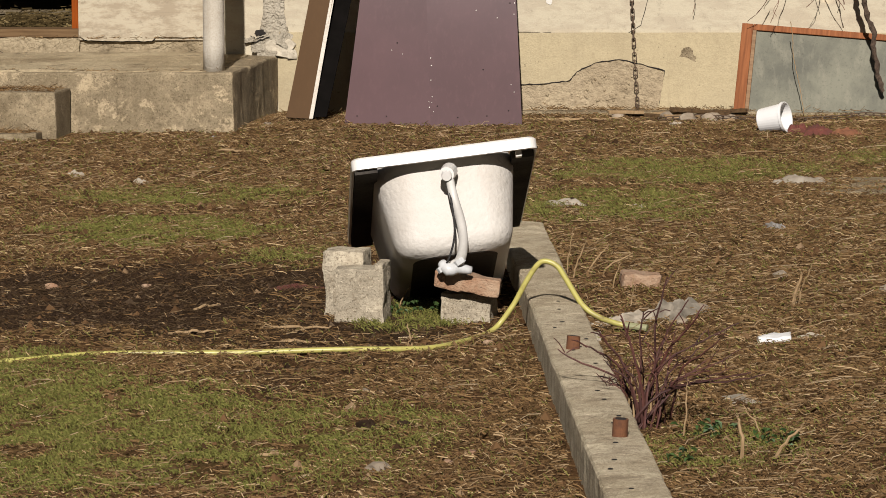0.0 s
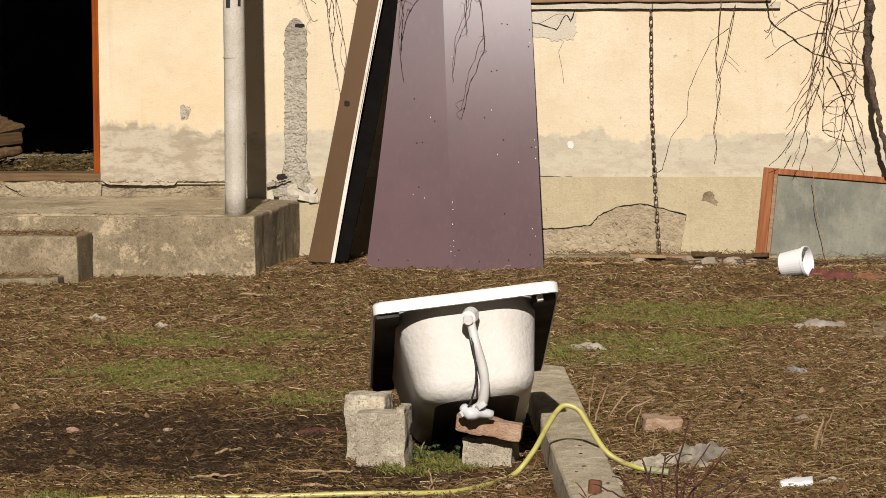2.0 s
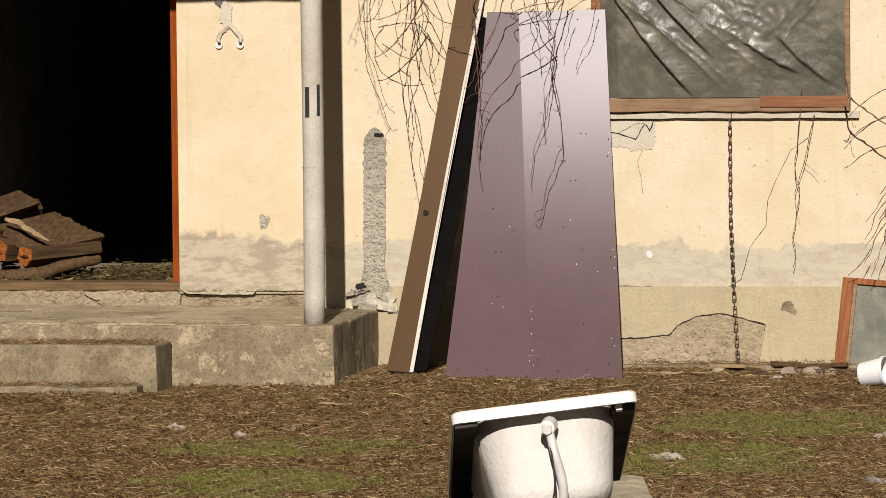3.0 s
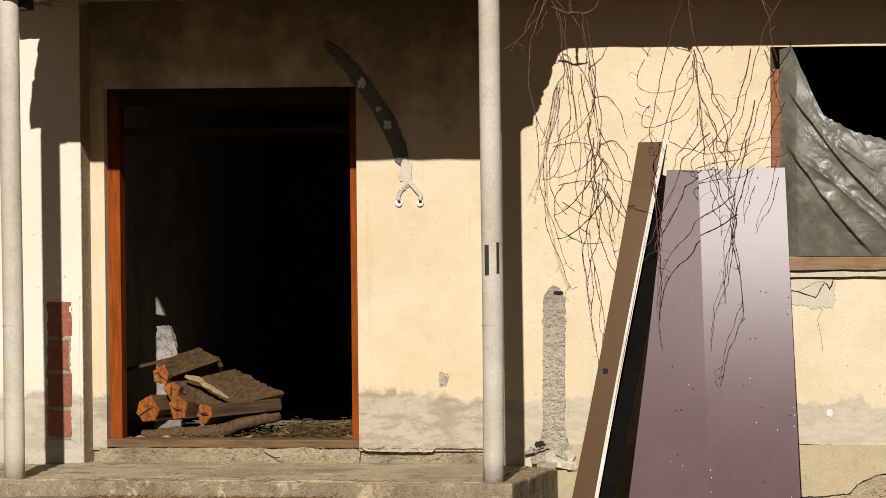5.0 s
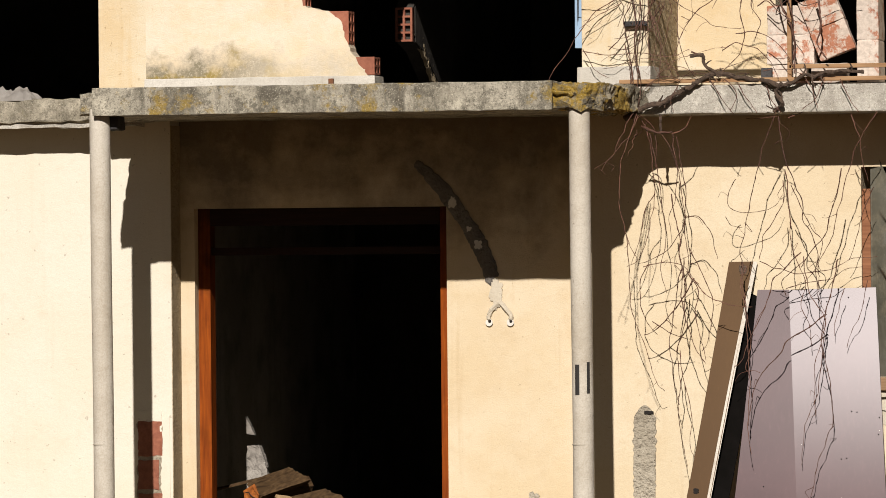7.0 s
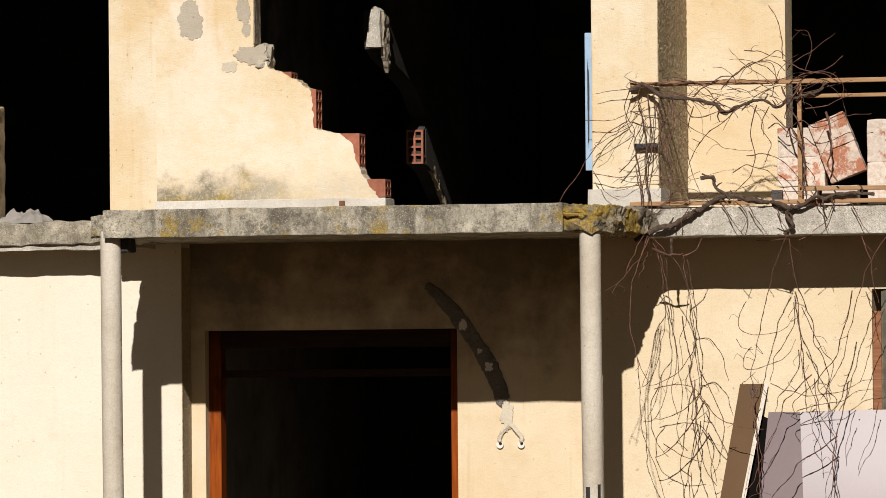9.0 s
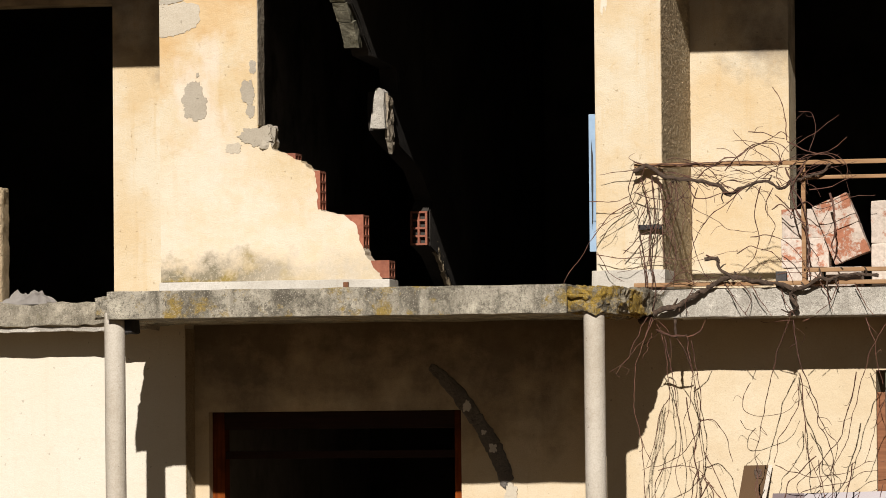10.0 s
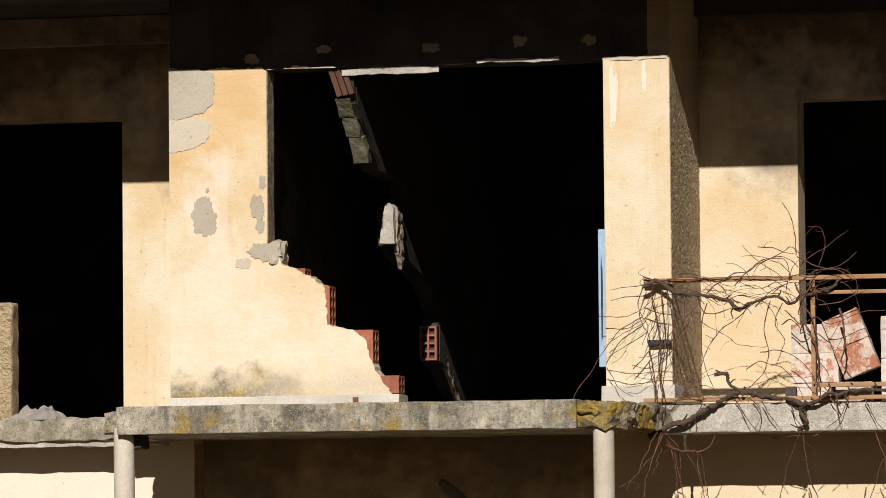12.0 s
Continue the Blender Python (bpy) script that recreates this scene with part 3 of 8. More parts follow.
structure("threshold_apron", rugged(box(-1.975, -0.43, -0.012, 0.075, 0.34, 0.475, 0.01), 7, 0.010, 9.0, 7.0, 0.045), THRESHOLD, "rough mortar apron below the door sill", "threshold")
structure("porch_screed", rugged(box(-6, 0.60, -1.47, 0.02, 0.37, 0.394, 0.006), 7, 0.010, 7.0, 5.0, 0.07), SCREED, "pale rough screed on top of the plinth", "plinth")
structure("wall_foot_slab", rugged(box(1.9, 9, -0.42, -0.2, -0.2, 0.092, 0.01), 6, 0.015, 4.0, 3.0, 0.3), CONCRETE, "narrow broken concrete strip at the wall's foot", "pavement")


def plaster_lip():
    """The lower edge of the plaster, standing proud of the mortar below."""
    rng = random.Random(23)
    low = []
    for a, b in zip(((-0.428, 0.484), (-0.395, 0.463), (-0.25, 0.458), (-0.005, 0.457), (0.018, 0.479), (0.281, 0.480)), ((-0.395, 0.463), (-0.25, 0.458), (-0.005, 0.457), (0.018, 0.479), (0.281, 0.480), (0.362, 0.478))):
        n = max(2, round(abs(b[0] - a[0]) / 0.02))
        low += [(a[0] + (b[0] - a[0]) * k / n, a[1] + (b[1] - a[1]) * k / n + rng.uniform(-0.002, 0.002)) for k in range(n)]
    part("plaster_lip", prism(low + [(0.362, 0.478), (0.362, 0.62), (-0.428, 0.62)], 0.016), CREAM_PORCH, porch_wall, m=pose(0, -0.0145, 0))


plaster_lip()

# rooms behind the openings; their darkness is put into most wall colours
structure("floor", box(-9, 9, 0.24, 5.0, 0.30, 0.475), CONCRETE, "dusty concrete floor of the ground-floor rooms", "floor")
structure("wall_back", box(-9, 9, 5.0, 5.2, -0.2, 5.9), SHADE_BLACK, "back wall of the rooms, coloured near-black for their darkness", "wall")
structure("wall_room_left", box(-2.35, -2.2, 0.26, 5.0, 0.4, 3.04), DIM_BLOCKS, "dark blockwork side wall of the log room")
structure("wall_room_right", box(1.05, 1.2, 0.26, 5.0, 0.4, 3.04), SHADE_BLACK, "dark side wall between the rooms")
structure("wall_end_left", box(-9.2, -9, -0.2, 5.2, -0.2, 5.9), SHADE_BLACK, "closed end wall of the house")
structure("wall_end_right", box(9, 9.2, -0.2, 5.2, -0.2, 5.9), SHADE_BLACK, "closed far end wall of the house")
structure("ceiling", box(-9, 9, 0.30, 5.0, 3.045, 3.20), SHADE_BLACK, "dark concrete ceiling between the storeys", "ceiling")
pier = solid("pier", rugged(prism([(-1.962, 1.119), (-1.884, 1.130), (-1.842, 1.000), (-1.815, 0.470), (-1.985, 0.470)], 0.05), 6, 0.012, 22, 5.0, 0.03), SMOKED, "grey rendered masonry pier inside the log room", "pier", kind="structure", m=pose(0, 1.25, 0))
part("upper_stub", rugged(prism([(-1.970, 1.303), (-1.915, 1.190), (-1.966, 1.197)], 0.05), 4, 0.005, 18, 2.0, 0.03), SMOKED, pier)


# ---- door frame ----
def door_frame():
    top = empty("door_1", pose(-1.182, 0.075, 0.478), "empty orange-brown wooden door frame with no leaf", "door frame", kind="structure")
    w = 0.748
    part("jamb", box(-w, -w + 0.072, 0, 0.11, 0, 2.072, 0.004), FRAME_WOOD, top)
    part("jamb", box(w - 0.056, w, 0, 0.11, 0, 2.072, 0.004), FRAME_WOOD, top)
    # head and transom carry the shade under the porch in their colour
    part("head", box(-w + 0.073, w - 0.057, 0, 0.11, 1.97, 2.071, 0.004), SHADED_FRAME, top, "head darkened for the porch shade")
    part("transom", box(-w + 0.073, w - 0.057, 0.02, 0.09, 1.80, 1.845, 0.004), SHADED_FRAME, top, "transom darkened for the porch shade")
    part("sill", box(-w, w, -0.08, 0.13, -0.001, 0.046, 0.006), DOOR_SILL, top, "worn wooden door sill")


door_frame()


# ---- posts ----
def pipe_post(x, z0, z1, label, marks):
    top = empty("pipe_post", pose(x, -1.4, z0), label, "post", "porch posts")
    bm = tube([(0, 0, 0), (0.003, 0, (z1 - z0) * 0.33), (-0.002, 0, (z1 - z0) * 0.66), (-0.004, 0, z1 - z0 - 0.02), (-0.004, 0, z1 - z0)], [0.0585, 0.0575, 0.0575, 0.0575, 0.045], 28, smooth_steps=4)
    shaft = part("shaft", bm, PIPE, top, smooth=True)
    part("joint_ring", tube([(0, 0, 0.86), (0, 0, 0.866)], [0.0588, 0.0588], 28), GREYPATCH, top)
    for px, pz, w, h in marks:
        bm = bmesh.new()
        rows = [[bm.verts.new((0.0597 * math.sin(a), -0.0597 * math.cos(a), z)) for a in np.linspace(px - w, px + w, 5)] for z in (pz - h, pz + h)]
        for k in range(4):
            bm.faces.new([rows[0][k], rows[0][k + 1], rows[1][k + 1], rows[1][k]])
        part("painted_mark", bm, INK, shaft, "black painted mark")


pipe_post(-2.072, 0.38, 3.05, "grey cement pipe used as a porch post", [])
pipe_post(0.630, 0.38, 3.052, "grey cement pipe post with black painted marks", [(-0.30, 1.215, 0.22, 0.082), (0.78, 1.225, 0.16, 0.085)])
part("collar", rugged(box(-0.04, 0.10, 0.0, 0.14, 2.60, 2.68, 0.01), 3, 0.008, 12, 1.0, 0.05), DARK_MOTTLE, bpy.data.objects["pipe_post"])


# ---- porch slab and balcony slabs ----
def porch_slab():
    bm = rugged(box(-2.089, 0.495, -1.5, 0.27, 3.056, 3.212, 0.006), 7, 0.005, 7.0, 2.0, 0.10)
    plan = [(0.46, -1.47), (0.60, -1.475), (0.68, -1.46), (0.735, -1.37), (0.775, -1.20), (0.81, -0.98), (0.83, -0.70), (0.86, -0.66), (0.95, -0.62), (0.94, 0.25), (0.46, 0.25)]
    bm2 = bmesh.new()
    low, top = [[bm2.verts.new((x, y, z - 0.05 * max(0.0, x - 0.62))) for x, y in plan] for z in (3.066, 3.196)]
    bm2.faces.new(low)
    bm2.faces.new(top[::-1])
    for k in range(len(plan)):
        n = (k + 1) % len(plan)
        bm2.faces.new([low[k], low[n], top[n], top[k]])
    bmesh.ops.recalc_face_normals(bm2, faces=bm2.faces)
    bmesh.ops.triangulate(bm2, faces=bm2.faces)
    bm2 = rugged(rugged(bm2, 7, 0.022, 7.0, 6.0, 0.05), 1, 0.016, 24.0, 2.0, 0.035)
    bm3 = rugged(box(-2.20, -2.06, -1.40, -0.5, 3.066, 3.19, 0.02), 6, 0.022, 9.0, 2.5, 0.04)
    for extra in (bm3,):
        me = bpy.data.meshes.new("tmp")
        extra.to_mesh(me)
        bm.from_mesh(me)
        extra.free()
        bpy.data.meshes.remove(me)
    ob = structure("porch_slab", bm, SLAB_CONCRETE, "concrete canopy slab with grey stains, yellow lichen and a broken corner", "slab")
    part("broken_corner", bm2, LICHEN_LUMP, ob, "lumpy broken end with yellow lichen")
    for k in range(5):
        x = 0.49 + 0.055 * k
        part("concrete_lump", rugged(stone_mesh(0.06 + 0.02 * math.sin(k * 2.1), 0.07, 0.035, k + 0.3, 3), 2, 0.012, 26.0, k, 0.03), LICHEN_LUMP, ob, m=pose(x, (-1.42, -1.44, -1.42, -1.38, -1.30)[k], 3.165 - 0.008 * k, 0, 5 * k, 0))
    return ob


porch_slab()
structure("balcony_slab_right", rugged(box(0.757, 9, -0.66, 0.27, 3.042, 3.203, 0.008), 7, 0.006, 5.0, 2.0, 0.2), PALE_CONCRETE, "pale concrete balcony slab with stained edge", "slab")
structure("balcony_slab_left", rugged(box(-9, -2.092, -0.45, 0.27, 3.055, 3.182, 0.01), 7, 0.02, 7.0, 5.0, 0.07), LEDGE, "rough concrete balcony slab with crumbling edge", "slab")
part("slab_end", rugged(box(-2.34, -2.10, -0.545, -0.40, 3.052, 3.176, 0.01), 6, 0.016, 9.0, 3.0, 0.04), LEDGE, bpy.data.objects["balcony_slab_left"])
structure("slab_fascia", rugged(box(-9, -2.11, -0.425, -0.38, 3.020, 3.046), 7, 0.012, 8.0, 5.0, 0.05), PALE_CONCRETE, "thin pale board under the slab edge", "trim")


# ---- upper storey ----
structure("wall_upper_right", wall_grid(0.78, 9, 3.205, 5.56, 0.25, [(1.437, 2.75, 3.205, 4.965)]), CREAM_SOOT_SHADE, "cream plastered balcony wall darkened above by soot and painted shade", m=pose(0, UP_Y, 0))
structure("wall_upper_left", wall_grid(-9, -1.95, 3.19, 5.56, 0.25, [(-4.3, -2.58, 3.19, 4.97)]), CREAM_SOOT_SHADE, "cream plastered upper wall beside a dark opening", m=pose(0, UP_Y, 0))
structure("beam_balcony", box(0.87, 9, 0.16, 0.279, 5.445, 5.56), DARK_MOTTLE, "dark ceiling beam over the balcony", "beam")
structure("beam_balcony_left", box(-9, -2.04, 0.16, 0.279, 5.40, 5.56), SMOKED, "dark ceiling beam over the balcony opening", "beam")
structure("roof", box(-9.5, 9.5, -1.3, 5.4, 5.565, 5.75), DARK_MOTTLE, "dark roof slab with wide eaves", "roof")
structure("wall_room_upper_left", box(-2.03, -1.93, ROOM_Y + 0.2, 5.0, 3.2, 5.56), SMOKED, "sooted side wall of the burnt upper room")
structure("lintel_beam", rugged(box(-2.03, 0.863, ROOM_Y + 0.012, ROOM_Y + 0.21, 5.137, 5.562), 6, 0.006, 6, 1.0, 0.15), DARK_MOTTLE, "dark concrete lintel with flaked paint", "beam")


def room_pier():
    bm = box(0.487, 0.864, ROOM_Y, ROOM_Y + 0.25, 3.30, 5.139, 0.008)
    ob = structure("wall_pier", bm, CREAM_UP, "cream plastered corner pier of the upper room", "wall")
    bm = box(0.742, 0.866, ROOM_Y + 0.006, UP_Y + 0.01, 3.205, 5.565)
    wall = structure("wall_return", bm, CREAM_ROUGH, "rough stippled side wall of the upper room", "wall")
    bm = bmesh.new()
    rows = []
    for k in range(221):
        z = 3.21 + 2.35 * k / 220
        rows.append([bm.verts.new((0.867 + 0.0035 * abs(noise.noise((y * 75, z * 75, 0))) + 0.002 * noise.noise((y * 160, z * 160, 5)), y, z)) for y in np.linspace(ROOM_Y + 0.007, UP_Y, 90).tolist()])
    for a, b in zip(rows, rows[1:]):
        for i in range(89):
            bm.faces.new([a[i], a[i + 1], b[i + 1], b[i]])
    part("stippled_coat", bm, CREAM_ROUGH, wall, "coarse stippled render")
    part("filler_streak", blob(0.05, 0.36, 3.0, 0.002, 0.6), IVORY, ob, "pale washed streak", m=pose(0.545, ROOM_Y, 4.93))
    part("filler_streak", blob(0.03, 0.15, 5.0, 0.002, 0.6), IVORY, ob, "pale washed streak", m=pose(0.72, ROOM_Y, 5.03))
    part("broken_top", rugged(box(0.489, 0.86, ROOM_Y - 0.004, ROOM_Y + 0.05, 5.132, 5.150), 4, 0.009, 14, 3.0, 0.025), PALEPATCH, ob)
    return ob


room_pier()


def frayed(points, amount, seed):
    """The outline with finer, uneven steps between its points."""
    rng = random.Random(seed)
    out = []
    for a, b in zip(points, points[1:]):
        out += [(a[0] + (b[0] - a[0]) * k / 6 + amount * rng.uniform(-1, 1) * (k > 0), a[1] + (b[1] - a[1]) * k / 6 + amount * rng.uniform(-1, 1) * (k > 0)) for k in range(6)]
    return out + [points[-1]]


def broken_front():
    """The front wall of the upper room, torn away in steps."""
    edge = [(-0.735, 3.288), (-0.775, 3.335), (-0.835, 3.42), (-0.872, 3.51), (-0.895, 3.60), (-0.96, 3.652), (-1.05, 3.668), (-1.108, 3.685),
            (-1.118, 3.79), (-1.125, 3.895), (-1.20, 3.955), (-1.275, 3.995), (-1.365, 4.025), (-1.40, 4.085), (-1.452, 4.135), (-1.459, 4.16)]
    rng = random.Random(4)
    fine = []
    for a, b in zip(edge, edge[1:]):
        for k in range(5):
            t = k / 5
            fine.append((a[0] + (b[0] - a[0]) * t + rng.uniform(-0.006, 0.006), a[1] + (b[1] - a[1]) * t + rng.uniform(-0.006, 0.006)))
    x = -1.06
    crown = []
    while x > -2.0:
        crown.append((x, 5.150 + 0.016 * noise.noise((x * 9, 0, 0)) + rng.uniform(-0.005, 0.005)))
        x -= 0.018
    outline = [(-2.033, 3.286), *fine, (-1.459, 4.16), (-1.459, 5.136), (-1.47, 5.136), *[c for c in crown if c[0] < -1.475], (-2.033, 5.165)]
    ob = structure("wall_broken", prism(outline, 0.14), CREAM_MOSS, "cream plastered wall broken away in steps", "wall", m=pose(0, ROOM_Y, 0))
    strip = [(-1.46, 5.137), *[(c[0], c[1] - 0.004) for c in crown[::-1] if c[0] > -1.455], (-1.05, 5.137)]
    part("plaster_strip", prism(strip, 0.012), CREAM_UP, ob, m=pose(0, 0.0, 0))
    part("reveal", rugged(box(-1.460, -1.4535, 0.003, 0.138, 4.17, 5.13), 6, 0.003, 22, 1.0, 0.04), MORTAR, ob)
    for x, z, w, h, s, mat in ((-1.835, 4.305, 0.16, 0.20, 5.0, GREYPATCH), (-1.515, 4.36, 0.075, 0.17, 8.0, GREYPATCH),
                               (-1.475, 4.10, 0.18, 0.10, 9.0, GREYPATCH), (-1.60, 4.04, 0.10, 0.06, 3.5, PALEPATCH), (-1.485, 4.50, 0.04, 0.09, 2.0, GREYPATCH), (-1.50, 4.25, 0.05, 0.07, 4.0, GREYPATCH), (-1.81, 4.46, 0.02, 0.025, 6.0, GREYPATCH)):
        part("filler_patch", blob(w, h, s, 0.0012 + 0.0004 * s, 0.42), mat, ob, "grey patch of bare filler", m=pose(x, 0, z))
    upper = [(-2.032, 5.172), (-1.98, 5.155), (-1.92, 5.148), (-1.85, 5.15), (-1.775, 5.13), (-1.765, 5.05), (-1.77, 4.966), (-1.82, 4.91), (-1.896, 4.885), (-1.97, 4.868), (-2.032, 4.871)]
    lower = [(-2.032, 4.867), (-1.97, 4.864), (-1.896, 4.881), (-1.80, 4.86), (-1.79, 4.774), (-1.83, 4.73), (-1.881, 4.705), (-1.95, 4.682), (-2.032, 4.684)]
    part("filler_patch", prism(frayed(upper, 0.006, 3), 0.008), GREYPATCH, ob, "grey patch of bare filler", m=pose(0, -0.005, 0))
    part("filler_patch", prism(frayed(lower, 0.006, 5), 0.007), PALEPATCH, ob, "paler grey patch of bare filler", m=pose(0, -0.004, 0))
    part("rubble_nub", rugged(box(-1.45, -1.375, 0.0, 0.13, 4.03, 4.165, 0.02), 4, 0.022, 16, 3.0, 0.03), GREYPATCH, ob, "lump of bare mortar")
    return ob


FRONT = broken_front()
structure("room_base_left", rugged(box(-2.036, -0.692, ROOM_Y - 0.03, ROOM_Y + 0.2, 3.205, 3.284, 0.004), 5, 0.004, 6, 1.0, 0.2), WHITEWASH, "whitewashed base strip under the broken wall", "trim")
structure("room_base_right", rugged(box(0.466, 0.880, ROOM_Y - 0.03, ROOM_Y + 0.25, 3.205, 3.312, 0.004), 5, 0.004, 6, 2.0, 0.2), WHITEWASH, "whitewashed base block under the corner pier", "trim")


def hollow_brick_mesh(w, h, length, cols, rows, mat, name="brick"):
    t = 0.012
    cw, ch = (w - t) / cols, (h - t) / rows
    holes = [(t + i * cw, (i + 1) * cw, t + k * ch, (k + 1) * ch) for i in range(cols) for k in range(rows)]
    return mesh_of(name, wall_grid(0, w, 0, h, length, holes), mat)


BRICK_BIG = hollow_brick_mesh(0.138, 0.235, 0.24, 2, 4, BRICK)
BRICK_LOW = hollow_brick_mesh(0.138, 0.10, 0.24, 2, 2, BRICK)
BRICK_FACE = hollow_brick_mesh(0.105, 0.205, 0.22, 2, 4, BRICK)
for x, z, me in ((-0.848, 3.415, BRICK_BIG), (-1.098, 3.668, BRICK_BIG), (-1.240, 3.905, BRICK_LOW), (-0.700, 3.290, BRICK_LOW)):
    ob = new("brick", me)
    ob.parent = FRONT
    ob.matrix_local = pose(x, 0.004, z, 0, 0, 90)


def partition():
    """A partition wall inside the upper room, torn off along its front edge."""
    edge = [(-0.40, 5.56), (-0.40, 5.135), (-0.58, 5.125), (-0.50, 4.94), (-0.40, 4.86), (-0.25, 4.79), (-0.12, 4.70), (0.02, 4.625), (0.05, 4.60), (0.7, 4.57), (0.75, 4.42), (0.42, 4.415),
            (0.40, 4.30), (0.44, 4.19), (0.60, 4.14), (1.3, 4.0), (1.6, 3.83), (1.49, 3.762), (1.49, 3.555), (1.75, 3.50), (1.95, 3.40), (2.1, 3.33), (2.12, 3.205), (4.9, 3.205), (4.9, 5.56)]
    # body near-black for its sooty, shaded faces; paler pieces are the lit edge
    ob = structure("wall_partition", prism(edge, 0.105, "x"), SHADE_BLACK, "broken block partition inside the burnt room", "wall", m=pose(-1.07, 0, 0))
    part("sooty_shaded_face", prism([(a + 0.035, b) for a, b in edge[1:-1]] + [(4.9, 5.1)], 0.004, "x"), SHADE_BLACK, ob, m=pose(0.1055, 0, 0))
    b = new("brick", BRICK_FACE)
    b.parent = ob
    b.matrix_local = pose(0.0, 1.46, 3.556)
    for k, (a, b) in enumerate((((-0.53, 4.965), (-0.42, 4.87)), ((-0.415, 4.865), (-0.32, 4.765)), ((-0.315, 4.76), (-0.19, 4.625)))):
        part("block", rugged(prism([a, b, (b[0] + 0.10, b[1] + 0.01), (a[0] + 0.08, a[1] + 0.02)], 0.084, "x"), 4, 0.005, 16, a[0], 0.03), BLOCK_EDGE, ob, "grey block with mortar on it", m=pose(-0.006 + 0.012 * k, -0.016, 0))
    for k in range(3):
        part("lath", box(0.002 + 0.033 * k, 0.032 + 0.033 * k, -0.012, 0.012, -0.155, 0.0, 0.002), LATH_WOOD, ob, "reddish upright lath", m=pose(-0.035 + 0.004 * k, -0.58, 5.122 - 0.004 * k, 9, -17, 0))
    part("block", rugged(prism([(0.027, 4.196), (0.122, 4.196), (0.114, 4.34), (0.112, 4.41), (0.088, 4.432), (0.066, 4.426), (0.055, 4.37)], 0.12), 5, 0.005, 16, 2.0, 0.03), PALE_CONCRETE, ob, "pale tapered block", m=pose(0, 0.345, 0))
    part("torn_edge", rugged(prism([(-0.01, 4.40), (-0.02, 4.20), (0.10, 4.05), (0.14, 4.08), (0.10, 4.38)], 0.022, "x"), 5, 0.012, 18, 6.0, 0.025), MORTAR, ob, m=pose(0.104, 0.41, 0))
    part("mesh_strip", rugged(prism([(1.50, 3.60), (1.74, 3.50), (1.95, 3.38), (2.09, 3.30), (2.11, 3.21), (2.2, 3.21), (2.1, 3.4), (1.7, 3.62)], 0.02, "x"), 4, 0.01, 15, 4.0, 0.05), RUBBLE, ob, m=pose(0.086, -0.014, 0))


partition()
solid("blue_board", box(0.436, 0.478, ROOM_Y + 0.07, ROOM_Y + 0.11, 3.42, 4.19, 0.004), BLUE, "pale blue painted board standing inside the room opening", "board")
# dark streak painted on for the thin shadows of the canes
part("cane_shadow", blob(0.012, 0.5, 3.0, 0.002), INK, bpy.data.objects["blue_board"], m=pose(0.455, ROOM_Y + 0.07, 3.8))
for x0, x1, z, s in ((-1.02, -0.46, 5.118, 1.0), (-0.235, 0.237, 5.146, 2.0)):
    part("plaster_scrap", rugged(box(x0, x1, ROOM_Y - 0.004 + 0.03 * (s == 1.0), ROOM_Y + 0.05, z - (0.022 if s == 1.0 else 0.008), z + 0.012), 4, 0.009, 12, s, 0.03), PALE_CONCRETE, bpy.data.objects["lintel_beam"])
for x, z, w, h, s in ((-1.13, 5.245, 0.09, 0.05, 1.0), (-0.50, 5.235, 0.10, 0.06, 2.0), (0.01, 5.255, 0.08, 0.07, 3.0), (0.41, 5.25, 0.08, 0.05, 4.0), (-1.55, 5.20, 0.10, 0.05, 5.0)):
    part("flaked_patch", blob(w, h, s, 0.004, 0.5), MORTAR, bpy.data.objects["lintel_beam"], m=pose(x, ROOM_Y + 0.008, z))
solid("iron_bracket", rugged(box(0.735, 0.868, -0.665, -0.622, 3.535, 3.562, 0.004), 3, 0.006, 14, 2.0, 0.04), DARK_MOTTLE, "dark iron bracket fixed to the corner pier", "bracket")
solid("iron_stub", box(-0.957, -0.927, ROOM_Y - 0.045, ROOM_Y - 0.02, 3.21, 3.27, 0.003), RUST, "rusty iron stub set in the base strip", "bar")
solid("parapet_stub", rugged(box(-3.7, -3.04, -0.42, -0.28, 3.176, 3.86, 0.02), 5, 0.01, 8, 2.0, 0.08), CREAM_ROUGH, "rough beige parapet end on the balcony", "parapet", kind="structure")


# ---- wall damage and cables ----
def wall_patch(x, z, w, h, seed, mat, label, y=WALL_Y, depth=0.006, ragged=0.4):
    return solid("plaster_patch", blob(w, h, seed, depth, ragged), mat, label, "wall patch", kind="structure", m=pose(x, y, z))


def crack(points, width, y, label="dark crack in the plaster"):
    rng = random.Random(int(1000 * abs(points[0][0])))
    fine = []
    for a, b in zip(points, points[1:]):
        for k in range(6):
            t = k / 6
            fine.append((a[0] + (b[0] - a[0]) * t + rng.uniform(-1, 1) * width * 0.6, y, a[1] + (b[1] - a[1]) * t + rng.uniform(-1, 1) * width * 0.6))
    fine.append((points[-1][0], y, points[-1][1]))
    return solid("wall_crack", tube(fine, [width * rng.uniform(0.4, 1.0) for _ in fine], 5), HOLLOW, label, "crack", kind="structure")


